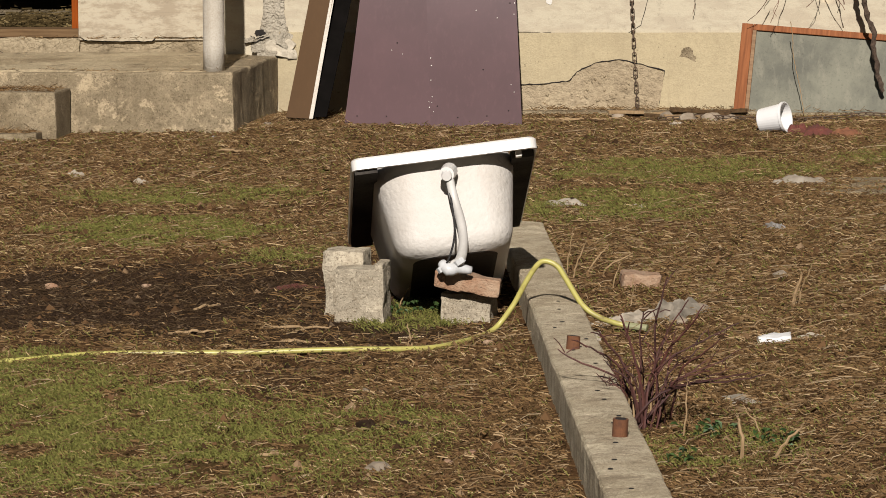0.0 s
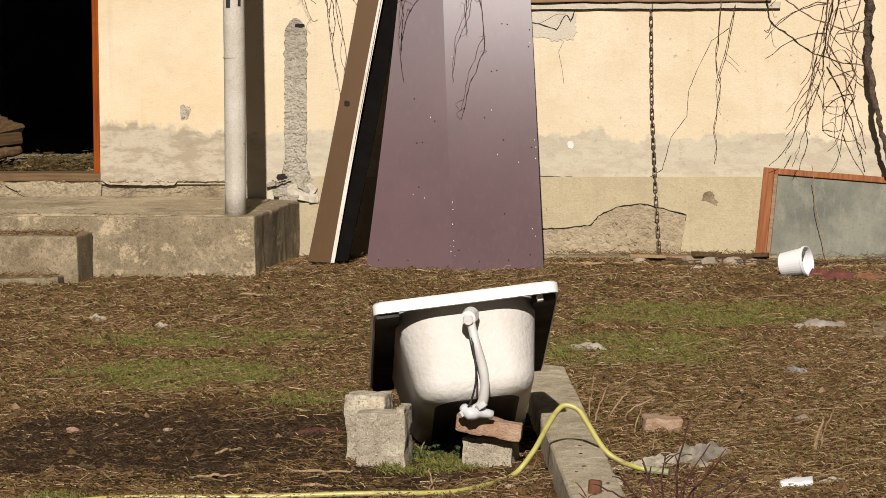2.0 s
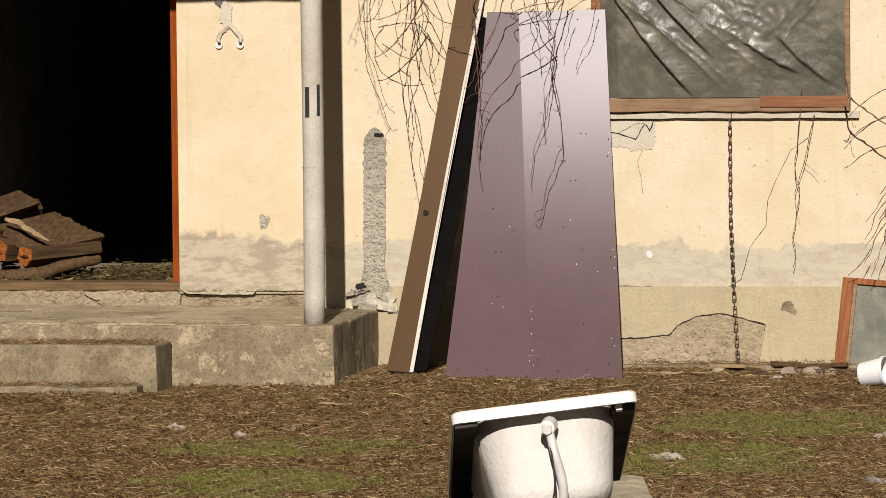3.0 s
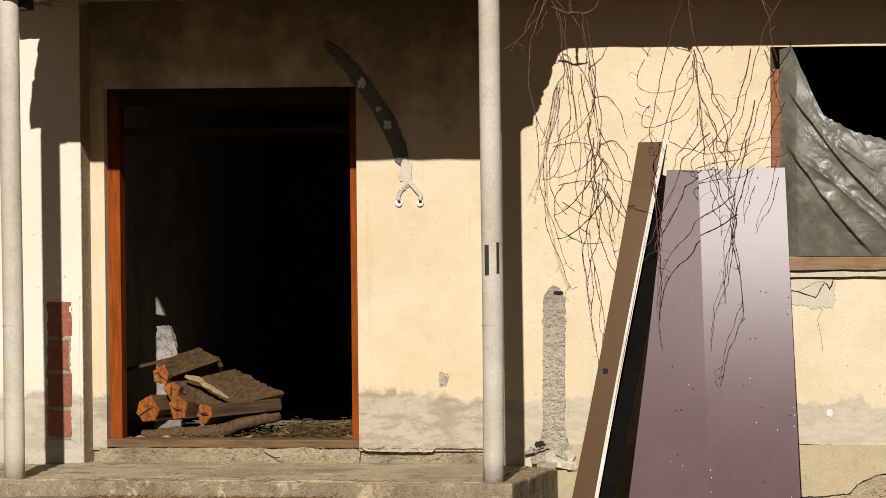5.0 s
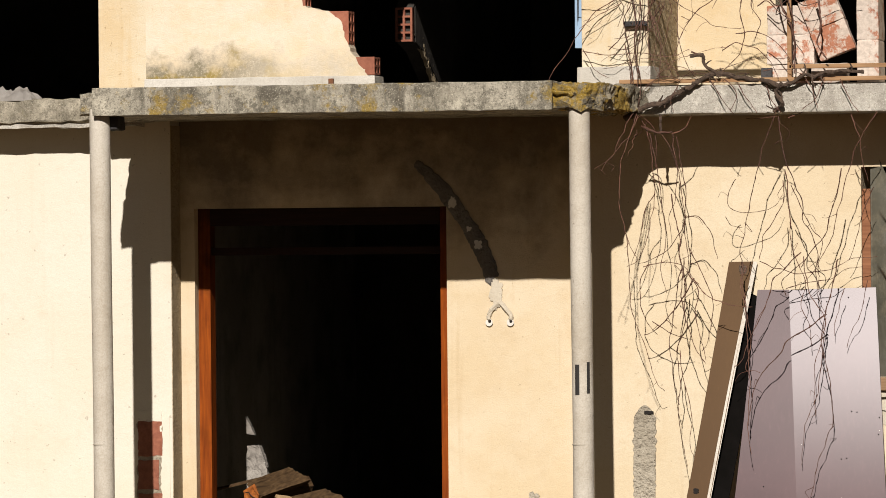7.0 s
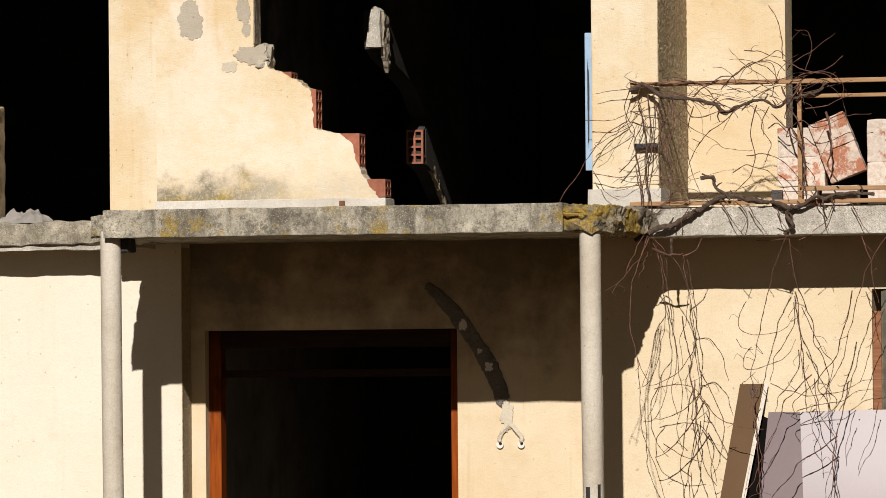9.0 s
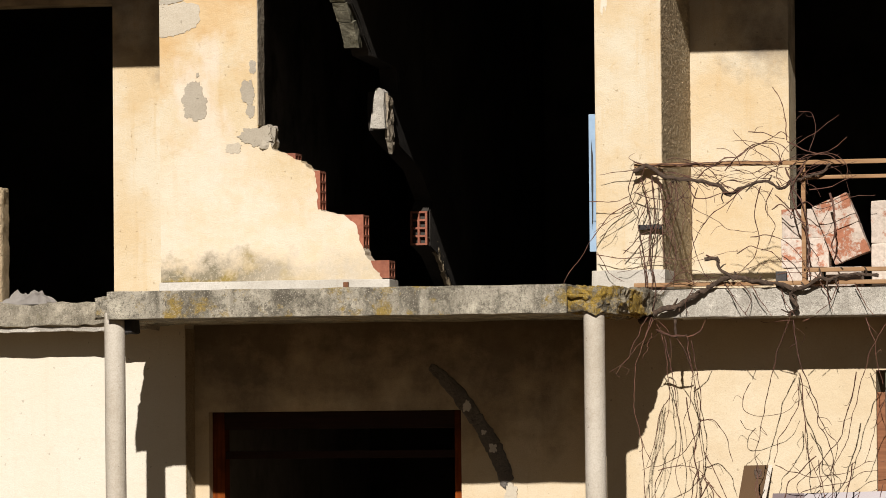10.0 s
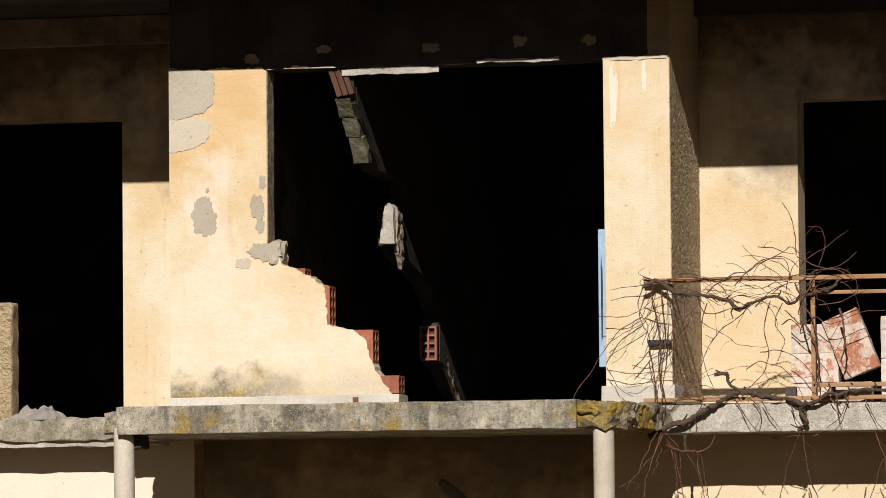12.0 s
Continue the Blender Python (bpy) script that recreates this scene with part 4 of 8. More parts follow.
def mortar_chase():
    """A ragged upright strip of mortar, widening into crumbled render at its foot."""
    bm = bmesh.new()
    nx, nz = 30, 230
    rows = []
    for k in range(nz + 1):
        t = k / nz
        z = 0.405 + 1.01 * t
        c = 0.735 + 0.012 * t
        half = 0.066 + 0.010 * noise.noise((z * 7, 0, 0)) + 0.007 * noise.noise((z * 31, 3, 0)) + 0.004 * noise.noise((z * 90, 5, 0))
        half += 0.055 * max(0.0, 1 - t / 0.22) ** 1.4
        half *= math.sqrt(max(0.02, min(1.0, (1.0 - t) / 0.075)))
        lump = 1.0 if z < 0.98 else 0.45
        row = []
        for i in range(nx + 1):
            u = 2 * i / nx - 1
            x = c + half * u + 0.006 * noise.noise((u * 3, z * 40, 9))
            deep = 0.005 * noise.noise((x * 38, z * 38, 2)) + 0.005 * noise.noise((x * 85, z * 85, 5)) - 0.002
            row.append(bm.verts.new((x, WALL_Y + (0.004 if i in (0, nx) else min(0.002, -0.005 + lump * deep)), z)))
        rows.append(row)
    for a, b in zip(rows, rows[1:]):
        for i in range(nx):
            bm.faces.new([a[i], a[i + 1], b[i + 1], b[i]])
    ob = solid("mortar_chase", bm, BARE, "vertical strip of rough grey mortar in the wall", "wall patch", kind="structure")
    part("hollow", blob(0.055, 0.020, 2.0, 0.003), HOLLOW, ob, m=pose(0.772, WALL_Y - 0.012, 1.375))
    return ob


mortar_chase()
wall_patch(0.655, 0.517, 0.065, 0.034, 6.0, HOLLOW, "small dark hole in the mortar", depth=0.010)
crack([(0.585, 0.455), (0.64, 0.468), (0.70, 0.492), (0.76, 0.50)], 0.006, WALL_Y - 0.012, "dark gap between crumbled mortar and render")
crack([(0.60, 0.50), (0.64, 0.485), (0.68, 0.50)], 0.003, WALL_Y - 0.014, "dark gap in crumbled mortar")
for k, (x, z, w, h, turn) in enumerate([(0.665, 0.432, 0.11, 0.045, -8), (0.735, 0.452, 0.09, 0.06, -20), (0.795, 0.478, 0.07, 0.08, 25), (0.775, 0.415, 0.10, 0.06, 10), (0.70, 0.40, 0.12, 0.04, 0), (0.825, 0.44, 0.06, 0.07, 40), (0.60, 0.475, 0.05, 0.03, -15), (0.84, 0.40, 0.06, 0.05, 0), (0.745, 0.495, 0.06, 0.035, -30)]):
    solid("render_lump", rugged(box(-w / 2, w / 2, -0.022, 0.02, -h / 2, h / 2, 0.006), 5, 0.011, 17, k * 3.1, 0.016), PALEPATCH if k % 2 else BARE, "broken lump of pale render at the wall's foot", "rubble", "broken render", kind="structure", m=pose(x, WALL_Y - 0.012, z, 12 * math.sin(k * 2.0), turn, 10 * math.sin(k)))


def rubble_patch():
    arch = [(2.15, 0.06), (2.15, 0.222), (2.30, 0.23), (2.42, 0.247), (2.46, 0.297), (2.56, 0.346), (2.70, 0.368), (2.82, 0.342), (2.952, 0.304), (2.94, 0.20), (2.905, 0.06)]
    rng = random.Random(6)
    line = []
    for a, b in zip(arch, arch[1:]):
        line += [(a[0] + (b[0] - a[0]) * k / 8 + rng.uniform(-0.004, 0.004), a[1] + (b[1] - a[1]) * k / 8 + rng.uniform(-0.004, 0.004)) for k in range(8)]
    bm = prism(line + [arch[-1]], 0.02)
    return solid("rubble_patch", bm, RUBBLE, "patch of bare rubble mortar in the socle", "wall patch", kind="structure", m=pose(0, WALL_Y - 0.018, 0))


bare = rubble_patch()
pebbles = random.Random(17)
for k in range(34):
    x = pebbles.uniform(2.26, 2.90)
    z = pebbles.uniform(0.09, 0.20 + 0.12 * max(0.0, 1 - abs(x - 2.70) / 0.28))
    part("pebble", stone_mesh(pebbles.uniform(0.006, 0.018), 0.008, pebbles.uniform(0.005, 0.012), k + 0.2, 1), RUBBLE, bare, m=pose(x, 0.0, z, 0, 40 * k))
crack([(2.14, 0.228), (2.30, 0.235), (2.42, 0.25), (2.46, 0.30), (2.56, 0.35), (2.70, 0.372), (2.82, 0.345), (2.955, 0.308)], 0.0045, WALL_Y - 0.019)
crack([(2.955, 0.308), (2.945, 0.26), (2.92, 0.10)], 0.002, WALL_Y - 0.016, "fine crack down the socle")
wall_patch(3.08, 0.375, 0.10, 0.11, 5.0, CONCRETE, "small brown stain on the socle", y=WALL_Y - 0.0125, depth=0.003)
solid("plaster_patch", prism(frayed([(2.06, 1.468), (2.345, 1.468), (2.335, 1.40), (2.34, 1.34), (2.325, 1.285), (2.27, 1.292), (2.21, 1.275), (2.16, 1.30), (2.06, 1.31)], 0.007, 6), 0.006), PALEPATCH, "bare filler below the window corner", "wall patch", kind="structure", m=pose(0, WALL_Y - 0.004, 0))
crack([(2.06, 1.39), (2.13, 1.375), (2.23, 1.344), (2.285, 1.43), (2.31, 1.39), (2.335, 1.45)], 0.0045, WALL_Y - 0.004)
crack([(2.13, 1.375), (2.23, 1.43), (2.285, 1.432)], 0.002, WALL_Y - 0.004, "fine crack in the filler")
crack([(2.27, 1.28), (2.24, 1.22), (2.26, 1.12), (2.27, 1.04)], 0.0013, WALL_Y - 0.001, "fine crack in the plaster")
crack([(3.20, 1.35), (3.10, 1.28), (3.02, 1.12), (2.97, 1.0), (2.96, 0.86), (2.87, 0.74), (2.82, 0.56), (2.72, 0.50)], 0.0022, WALL_Y - 0.001, "fine branching crack in the plaster")
crack([(3.80, 0.95), (3.78, 0.75), (3.82, 0.62)], 0.002, WALL_Y - 0.001, "fine crack in the plaster")
crack([(2.13, 0.523), (2.26, 0.519), (2.40, 0.516)], 0.003, WALL_Y - 0.006, "fine crack along the socle's top")
wall_patch(2.305, 0.70, 0.035, 0.05, 8.0, CHALK, "small white chip in the wall", depth=0.003, ragged=0.25)
solid("plaster_patch", blob(0.06, 0.09, 3.0, 0.004, 0.45), BARE, "small grey chip in the wall", "wall patch", kind="structure", m=pose(0.062, DOOR_Y, 0.875))
crack([(-0.99, 0.456), (-0.94, 0.425), (-0.90, 0.422)], 0.004, -0.018, "dark crack in the threshold")
crack([(-0.93, 0.42), (-0.87, 0.385)], 0.003, -0.018, "dark crack in the threshold")
crack([(-0.42, 0.478), (-0.395, 0.459), (-0.25, 0.454), (-0.005, 0.453), (0.012, 0.47)], 0.0035, DOOR_Y - 0.002, "dark gap under the plaster's edge")


def cable_chase():
    top = empty("cable_chase", pose(0, DOOR_Y, 0), "dark plastered cable run in the wall with two open ends", "cable run", kind="structure")
    line = [(-0.61, -0.002, 2.80), (-0.50, -0.004, 2.70), (-0.41, -0.004, 2.585), (-0.32, -0.004, 2.46), (-0.262, -0.004, 2.37), (-0.20, -0.004, 2.24), (-0.167, -0.004, 2.13)]
    bm = tube(line, [0.022, 0.040, 0.046, 0.040, 0.050, 0.046, 0.042], 12, smooth_steps=8, rng=random.Random(2), wobble=0.006)
    for v in bm.verts:
        v.co.y = -0.004 + 0.22 * (v.co.y + 0.004)
    part("run", bm, RUN_FILLER, top)
    for x, z, w, h, k in ((-0.40, 2.57, 0.05, 0.07, 1.0), (-0.245, 2.33, 0.045, 0.06, 2.0), (-0.30, 2.42, 0.03, 0.03, 3.0)):
        part("pale_flake", blob(w, h, k, 0.016, 0.6), CHALK, top, "pale flake of filler", m=pose(x, 0, z))
    part("end_plaster", blob(0.07, 0.14, 4.0, 0.008, 0.6), PALEPATCH, top, m=pose(-0.145, 0, 2.05))
    for x in (-0.186, -0.062):
        part("wire_end", tube([(-0.13, -0.006, 2.0), (x, -0.008, 1.93), (x, -0.008, 1.90)], [0.016, 0.014, 0.013], 6, smooth_steps=3, rng=random.Random(5), wobble=0.003), PALEPATCH, top)
        part("socket_hole", tube([(x, -0.014, 1.883), (x, 0.002, 1.883)], [0.021, 0.019], 18), CHALK, top)
        part("hollow", tube([(x + 0.004, -0.0165, 1.89), (x + 0.004, -0.0135, 1.89)], [0.009, 0.009], 12), HOLLOW, top)


cable_chase()


def exposed_bricks():
    """A strip of bricks laid bare in the left wall, with broken plaster along it."""
    top = empty("exposed_brickwork", pose(-2.15, WALL_Y, 0.53), "strip of bare red bricks in broken plaster", "brickwork", kind="structure")
    part("mortar_bed", rugged(box(-0.085, 0.075, -0.003, 0.004, 0.0, 0.80), 5, 0.003, 14, 2.0, 0.04), MORTAR, top)
    z = 0.02
    for k, h in enumerate((0.15, 0.19, 0.17, 0.20)):
        part("brick", rugged(box(-0.075, 0.062 + 0.012 * math.sin(k * 2.4), -0.007, 0.004, z, z + h, 0.003), 5, 0.006, 18, k * 3.7, 0.025), BRICK, top)
        z += h + 0.022
    rng = random.Random(29)
    for side, x0, wide in ((1, 0.066, 0.05), (-1, -0.082, -0.03)):
        edge = [(x0 + side * 0.012 * rng.uniform(-1, 0.4), 0.80 * k / 44) for k in range(45)]
        part("plaster_edge", prism([*edge, (x0 + wide, 0.83), (x0 + wide, -0.03)], 0.006), IVORY, top, "broken plaster edge", m=pose(0, -0.0045, 0))
    part("plaster_edge", prism(frayed([(-0.09, 0.80), (-0.03, 0.775), (0.02, 0.80), (0.068, 0.77), (0.068, 0.86), (-0.09, 0.86)], 0.004, 4), 0.006), IVORY, top, m=pose(0, -0.0042, 0))


exposed_bricks()


# ---- boards leaning on the wall ----
def leaning_panel(bl, br, tr, tl, thick, sag=0.0):
    bm = bmesh.new()
    quad = [Vector(p) for p in (bl, br, tr, tl)]
    n = (quad[1] - quad[0]).cross(quad[3] - quad[0]).normalized()
    grid_f, grid_b = [], []
    nu, nv = 4, 90
    for k in range(nv + 1):
        v = k / nv
        a, b = quad[0].lerp(quad[3], v), quad[1].lerp(quad[2], v)
        grid_f.append([bm.verts.new(a.lerp(b, i / nu) - n * sag * math.sin(math.pi * v)) for i in range(nu + 1)])
        grid_b.append([bm.verts.new(a.lerp(b, i / nu) - n * (thick + sag * math.sin(math.pi * v))) for i in range(nu + 1)])
    for g in (grid_f, grid_b):
        for a, b in zip(g, g[1:]):
            for i in range(nu):
                bm.faces.new([a[i], a[i + 1], b[i + 1], b[i]])
    def rim(a, b, c, d):
        bm.faces.new([bm.verts.new(v.co) for v in (a, b, c, d)])

    for i in range(nu):
        for k in (0, nv):
            rim(grid_f[k][i], grid_f[k][i + 1], grid_b[k][i + 1], grid_b[k][i])
    for k in range(nv):
        for i in (0, nu):
            rim(grid_f[k][i], grid_f[k + 1][i], grid_b[k + 1][i], grid_b[k][i])
    return bm


def nail_heads(ob, spots, mat):
    for p in spots:
        part("nail_head", tube([Vector(p), Vector(p) + Vector((0, -0.004, 0.001))], [0.004, 0.0035], 8), mat, ob)


right_board = solid("wide_board", leaning_panel((1.769, -1.10, 0.056), (2.264, -1.04, 0.046), (2.066, -0.212, 2.071), (1.586, -0.268, 2.062), 0.016, 0.055), BOARD,
                    "tall maroon film-faced board leaning on the wall", "board", "maroon boards", smooth=True)
left_board = solid("wide_board", leaning_panel((1.277, -1.03, 0.056), (1.819, -1.01, 0.05), (1.87, -0.215, 2.061), (1.402, -0.230, 2.062), 0.016, 0.055), BOARD,
                   "maroon film-faced board leaning behind another", "board", "maroon boards", smooth=True)


def board_point(quad, u, v, sag=0.055):
    bl, br, tr, tl = [Vector(p) for p in quad]
    n = (br - bl).cross(tl - bl).normalized()
    return bl.lerp(tl, v).lerp(br.lerp(tr, v), u) - n * sag * math.sin(math.pi * v)


RIGHT_QUAD = ((1.769, -1.10, 0.056), (2.264, -1.04, 0.046), (2.066, -0.212, 2.071), (1.586, -0.268, 2.062))
LEFT_QUAD = ((1.277, -1.03, 0.056), (1.819, -1.01, 0.05), (1.87, -0.215, 2.061), (1.402, -0.230, 2.062))
nail_heads(right_board, [board_point(RIGHT_QUAD, u, v) for u, v in ((0.20, 0.965), (0.43, 0.965), (0.68, 0.975), (0.92, 0.972), (0.72, 0.67), (0.66, 0.672), (0.97, 0.655), (0.95, 0.61), (0.52, 0.545), (0.58, 0.547), (0.62, 0.36), (0.93, 0.34),
                                                                    (0.60, 0.16), (0.08, 0.06), (0.62, 0.035), (0.30, 0.03), (0.86, 0.05), (0.42, 0.42))], HOLLOW)
nail_heads(left_board, [board_point(LEFT_QUAD, u, v) for u, v in ((0.12, 0.03), (0.42, 0.03), (0.38, 0.35), (0.44, 0.352), (0.55, 0.41), (0.45, 0.23), (0.30, 0.47))], HOLLOW)
rng_chip = random.Random(14)
for quad, board, spots in ((RIGHT_QUAD, right_board, ((0.025, 0.19), (0.03, 0.17), (0.02, 0.13), (0.028, 0.085), (0.02, 0.07), (0.035, 0.045), (0.90, 0.12), (0.93, 0.10), (0.97, 0.36), (0.98, 0.34), (0.97, 0.31), (0.965, 0.62), (0.50, 0.44), (0.55, 0.32), (0.08, 0.585), (0.78, 0.30))),
                           (LEFT_QUAD, left_board, ((0.40, 0.21), (0.52, 0.20), (0.84, 0.07), (0.85, 0.055), (0.5, 0.42), (0.85, 0.46), (0.87, 0.10)))):
    for u, v in spots:
        p = board_point(quad, u, v)
        part("paint_chip", blob(rng_chip.uniform(0.003, 0.006), rng_chip.uniform(0.003, 0.010), rng_chip.uniform(0, 9), 0.0025, 0.7, 14), CHALK, board, "white chip in the film", m=Matrix.Translation(p) @ pose(0, 0, 0, -22))
# added panel: its black colour takes the place of shadow beside the plank
solid("gap_board", leaning_panel((1.04, -0.950, 0.10), (1.166, -0.950, 0.105), (1.440, -0.205, 2.009), (1.30, -0.205, 2.066), 0.008, 0.06), GAP_BLACK, "added near-black board filling the shadowed gap behind the narrow plank", "board")


def narrow_plank():
    top = empty("narrow_plank", Matrix(), "narrow brown laminate plank with a white edge leaning on the wall", "plank")
    part("face", leaning_panel((0.950, -1.0, 0.105), (1.078, -1.0, 0.098), (1.379, -0.225, 2.221), (1.241, -0.225, 2.219), 0.018, 0.05), PLANK, top, smooth=True)
    part("edge", leaning_panel((1.0785, -1.002, 0.098), (1.098, -0.994, 0.098), (1.401, -0.218, 2.219), (1.3795, -0.227, 2.221), 0.016, 0.05), PLANK_EDGE, top, "white plank edge")
    part("knot", blob(0.03, 0.035, 2.0, 0.003), HOLLOW, top, m=pose(1.115, -0.643, 0.955))
    part("bracket", rugged(box(1.30, 1.345, -0.245, -0.225, 2.14, 2.20, 0.006), 2, 0.006, 20, 1.0, 0.02), CHAIN_IRON, top, "rusty iron bracket")


narrow_plank()


# ---- covered window ----
# creases of the sheet: from, to, depth, width, bow
FOLDS = (((0.159, 0.84), (0.66, 0.24), 0.045, 0.09, 0.02), ((0.13, 0.56), (0.56, 0.01), 0.042, 0.08, 0.015), ((0.88, 0.29), (1.16, 0.13), 0.028, 0.07, 0.01), ((1.07, 0.31), (1.33, 0.08), 0.032, 0.06, 0.015), ((0.40, 0.60), (0.60, 0.46), 0.018, 0.05, 0.0))
# sharp ridges of the sheet: from, to, height, bow
RIDGES = (((0.07, 0.63), (0.74, 0.06), 0.016, 0.02), ((0.22, 0.84), (0.92, 0.18), 0.010, -0.03), ((1.36, 0.84), (0.98, 0.34), 0.012, 0.03), ((1.37, 0.68), (1.08, 0.36), 0.010, 0.02), ((0.10, 0.32), (0.10, 0.02), 0.008, 0.02),
          ((0.30, 0.82), (0.56, 0.56), 0.008, 0.02), ((0.22, 0.70), (0.44, 0.52), 0.008, -0.01), ((0.48, 0.34), (0.78, 0.08), 0.008, 0.01), ((1.28, 0.78), (0.90, 0.50), 0.007, -0.02), ((0.10, 0.60), (0.36, 0.42), 0.010, 0.015), ((0.62, 0.44), (0.98, 0.22), 0.008, 0.02), ((1.42, 0.9), (1.2, 0.46), 0.008, 0.0))


def covered_window():
    top = empty("window_1", pose(1.985, WALL_Y, 1.572), "window opening covered with torn grey polythene", "window", kind="structure")
    part("window_sill", rugged(box(0.06, 1.45, -0.05, 0.12, -0.074, -0.001, 0.006), 4, 0.005, 6, 1.0, 0.12), SILL_WOOD, top, "weathered wooden sill board")
    part("sill_strip", box(0.95, 1.44, -0.056, -0.03, -0.05, 0.012, 0.003), STRIP_WOOD, top, "reddish strip of wood on the sill")
    part("sill_render", rugged(box(0.02, 1.50, -0.028, -0.002, -0.112, -0.077), 5, 0.005, 11, 2.0, 0.05), PALEPATCH, top)
    part("window_frame", box(0.002, 0.05, 0.01, 0.06, 0.0, 1.05, 0.004), STRIP_WOOD, top, "bare wooden upright")
    part("window_frame", box(1.39, 1.448, -0.01, 0.06, 0.0, 1.15, 0.004), SILL_WOOD, top, "bare wooden upright")
    bm = bmesh.new()
    nu, nv = 250, 150
    rows = []
    for k in range(nv + 1):
        row = []
        for i in range(nu + 1):
            u, v = i / nu, k / nv
            x = 0.05 + 1.375 * u
            high = 0.642 + (0.145 * ((0.72 - x) / 0.41) ** 2 if x < 0.72 else 0.03 * ((x - 0.72) / 0.24) ** 2) + 1.35 * max(0.0, x - 0.96) + 1.2 * max(0.0, 0.30 - x) + 0.012 * noise.noise((u * 9, 0, 0)) + 0.010 * noise.noise((u * 50, 0, 3))
            z = 0.004 + high * v
            fall = 0.0
            for (ax, az), (bx, bz), deep, wide, bow in FOLDS:
                ln = math.hypot(bx - ax, bz - az)
                t = ((x - ax) * (bx - ax) + (z - az) * (bz - az)) / ln ** 2
                side = ((bz - az) * (x - ax) - (bx - ax) * (z - az)) / ln
                side = -side if bx > ax else side
                side += bow * math.sin(math.pi * min(1.0, max(0.0, t))) + 0.006 * noise.noise((t * 7, ax * 9, 0))
                ends = max(0.0, 1.0 - max(0.0, t - 0.85) / 0.2) * max(0.0, 1.0 - max(0.0, -t) / 0.15)
                rise = min(1.0, max(0.0, side / 0.014))
                fall += ends * deep * rise * math.exp(-max(0.0, side) / wide)
            for (ax, az), (bx, bz), tall, bow in RIDGES:
                ln = math.hypot(bx - ax, bz - az)
                t = ((x - ax) * (bx - ax) + (z - az) * (bz - az)) / ln ** 2
                if -0.05 < t < 1.05:
                    side = abs(((bz - az) * (x - ax) - (bx - ax) * (z - az)) / ln + bow * math.sin(math.pi * t) + 0.007 * noise.noise((t * 6, ax * 9, 4)))
                    fall += tall * math.exp(-side / 0.016) * min(1.0, 6 * (t + 0.05), 6 * (1.05 - t)) * (0.7 + 0.6 * noise.noise((t * 9, bx * 5, 2)))
            y = -0.012 - 0.030 * math.sin(math.pi * min(v, 0.95)) - fall + 0.006 * noise.noise((x * 5, z * 5, 0)) + 0.005 * (0.4 - abs(noise.noise((x * 11 + z * 8, z * 9 - x * 5, 3)))) - 0.010 * max(0.0, 0.15 + noise.noise((x * 3.1, z * 3.1, 8))) * (0.4 - abs(noise.noise((x * 17 + z * 6, z * 19 - x * 8, 2)))) - 0.006 * max(0.0, 0.1 + noise.noise((x * 4, z * 4, 3))) * (0.4 - abs(noise.noise((x * 41, z * 41, 6))))
            y = 0.025 + (y - 0.025) * min(1.0, max(0.05, (x - 0.05) / 0.10))
            row.append(bm.verts.new((x, min(y, 0.03), z)))
        rows.append(row)
    for a, b in zip(rows, rows[1:]):
        for i in range(nu):
            bm.faces.new([a[i], a[i + 1], b[i + 1], b[i]])
    part("plastic_sheet", bm, POLY, top, "torn grey polythene sheet", smooth=True)


covered_window()


# ---- old glazed sash on the ground ----
def loose_sash():
    top = empty("loose_window_sash", pose(3.352, -0.41, 0.045, -17, 4.6, 0), "old orange-brown window sash with dusty glass leaning on the wall", "window sash")
    w, h, t = 1.45, 0.555, 0.062
    part("stile", box(0, t, -0.02, 0.02, 0, h, 0.004), FRAME_PALE, top)
    part("stile", box(w - t, w, -0.02, 0.02, 0, h, 0.004), FRAME_PALE, top)
    part("rail", box(t + 0.001, w - t - 0.001, -0.02, 0.02, h - 0.035, h, 0.004), FRAME_PALE, top)
    part("rail", box(t + 0.001, w - t - 0.001, -0.02, 0.02, 0, 0.045, 0.004), FRAME_PALE, top)
    part("bead", box(t + 0.001, t + 0.022, -0.024, -0.002, 0.046, h - 0.036, 0.003), SILL_WOOD, top)
    part("pane", box(t, w - t, -0.003, 0.001, 0.04, h - 0.03), GLASS, top, "dusty greenish glass pane")


loose_sash()
solid("string", tube([(3.681, -0.47, 0.600), (3.693, -0.47, 0.500), (3.696, -0.47, 0.400), (3.721, -0.47, 0.282), (3.739, -0.47, 0.179), (3.755, -0.47, 0.088)], [0.0022] * 6, 5, smooth_steps=5, rng=random.Random(3), wobble=0.002), PALE_STICK, "thin pale string hanging in front of the window sash", "string")


# ---- chains ----
def link_mesh():
    bm = bmesh.new()
    path = []
    for k in range(16):
        a = 2 * math.pi * k / 16
        path.append(Vector((0.0098 * math.cos(a), 0, 0.010 * math.sin(a) + (0.014 if math.sin(a) > 0 else -0.014))))
    rings = []
    for k, p in enumerate(path):
        way = (path[(k + 1) % 16] - path[k - 1]).normalized()
        side = Vector((0, 1, 0))
        up = way.cross(side)
        rings.append([bm.verts.new(p + 0.0034 * (math.cos(b) * side + math.sin(b) * up)) for b in [math.pi / 2.5 * j for j in range(5)]])
    for k in range(16):
        a, b = rings[k], rings[(k + 1) % 16]
        for j in range(5):
            bm.faces.new([a[j], a[(j + 1) % 5], b[(j + 1) % 5], b[j]])
    return mesh_of("link", bm, CHAIN_IRON, True)


LINK = link_mesh()


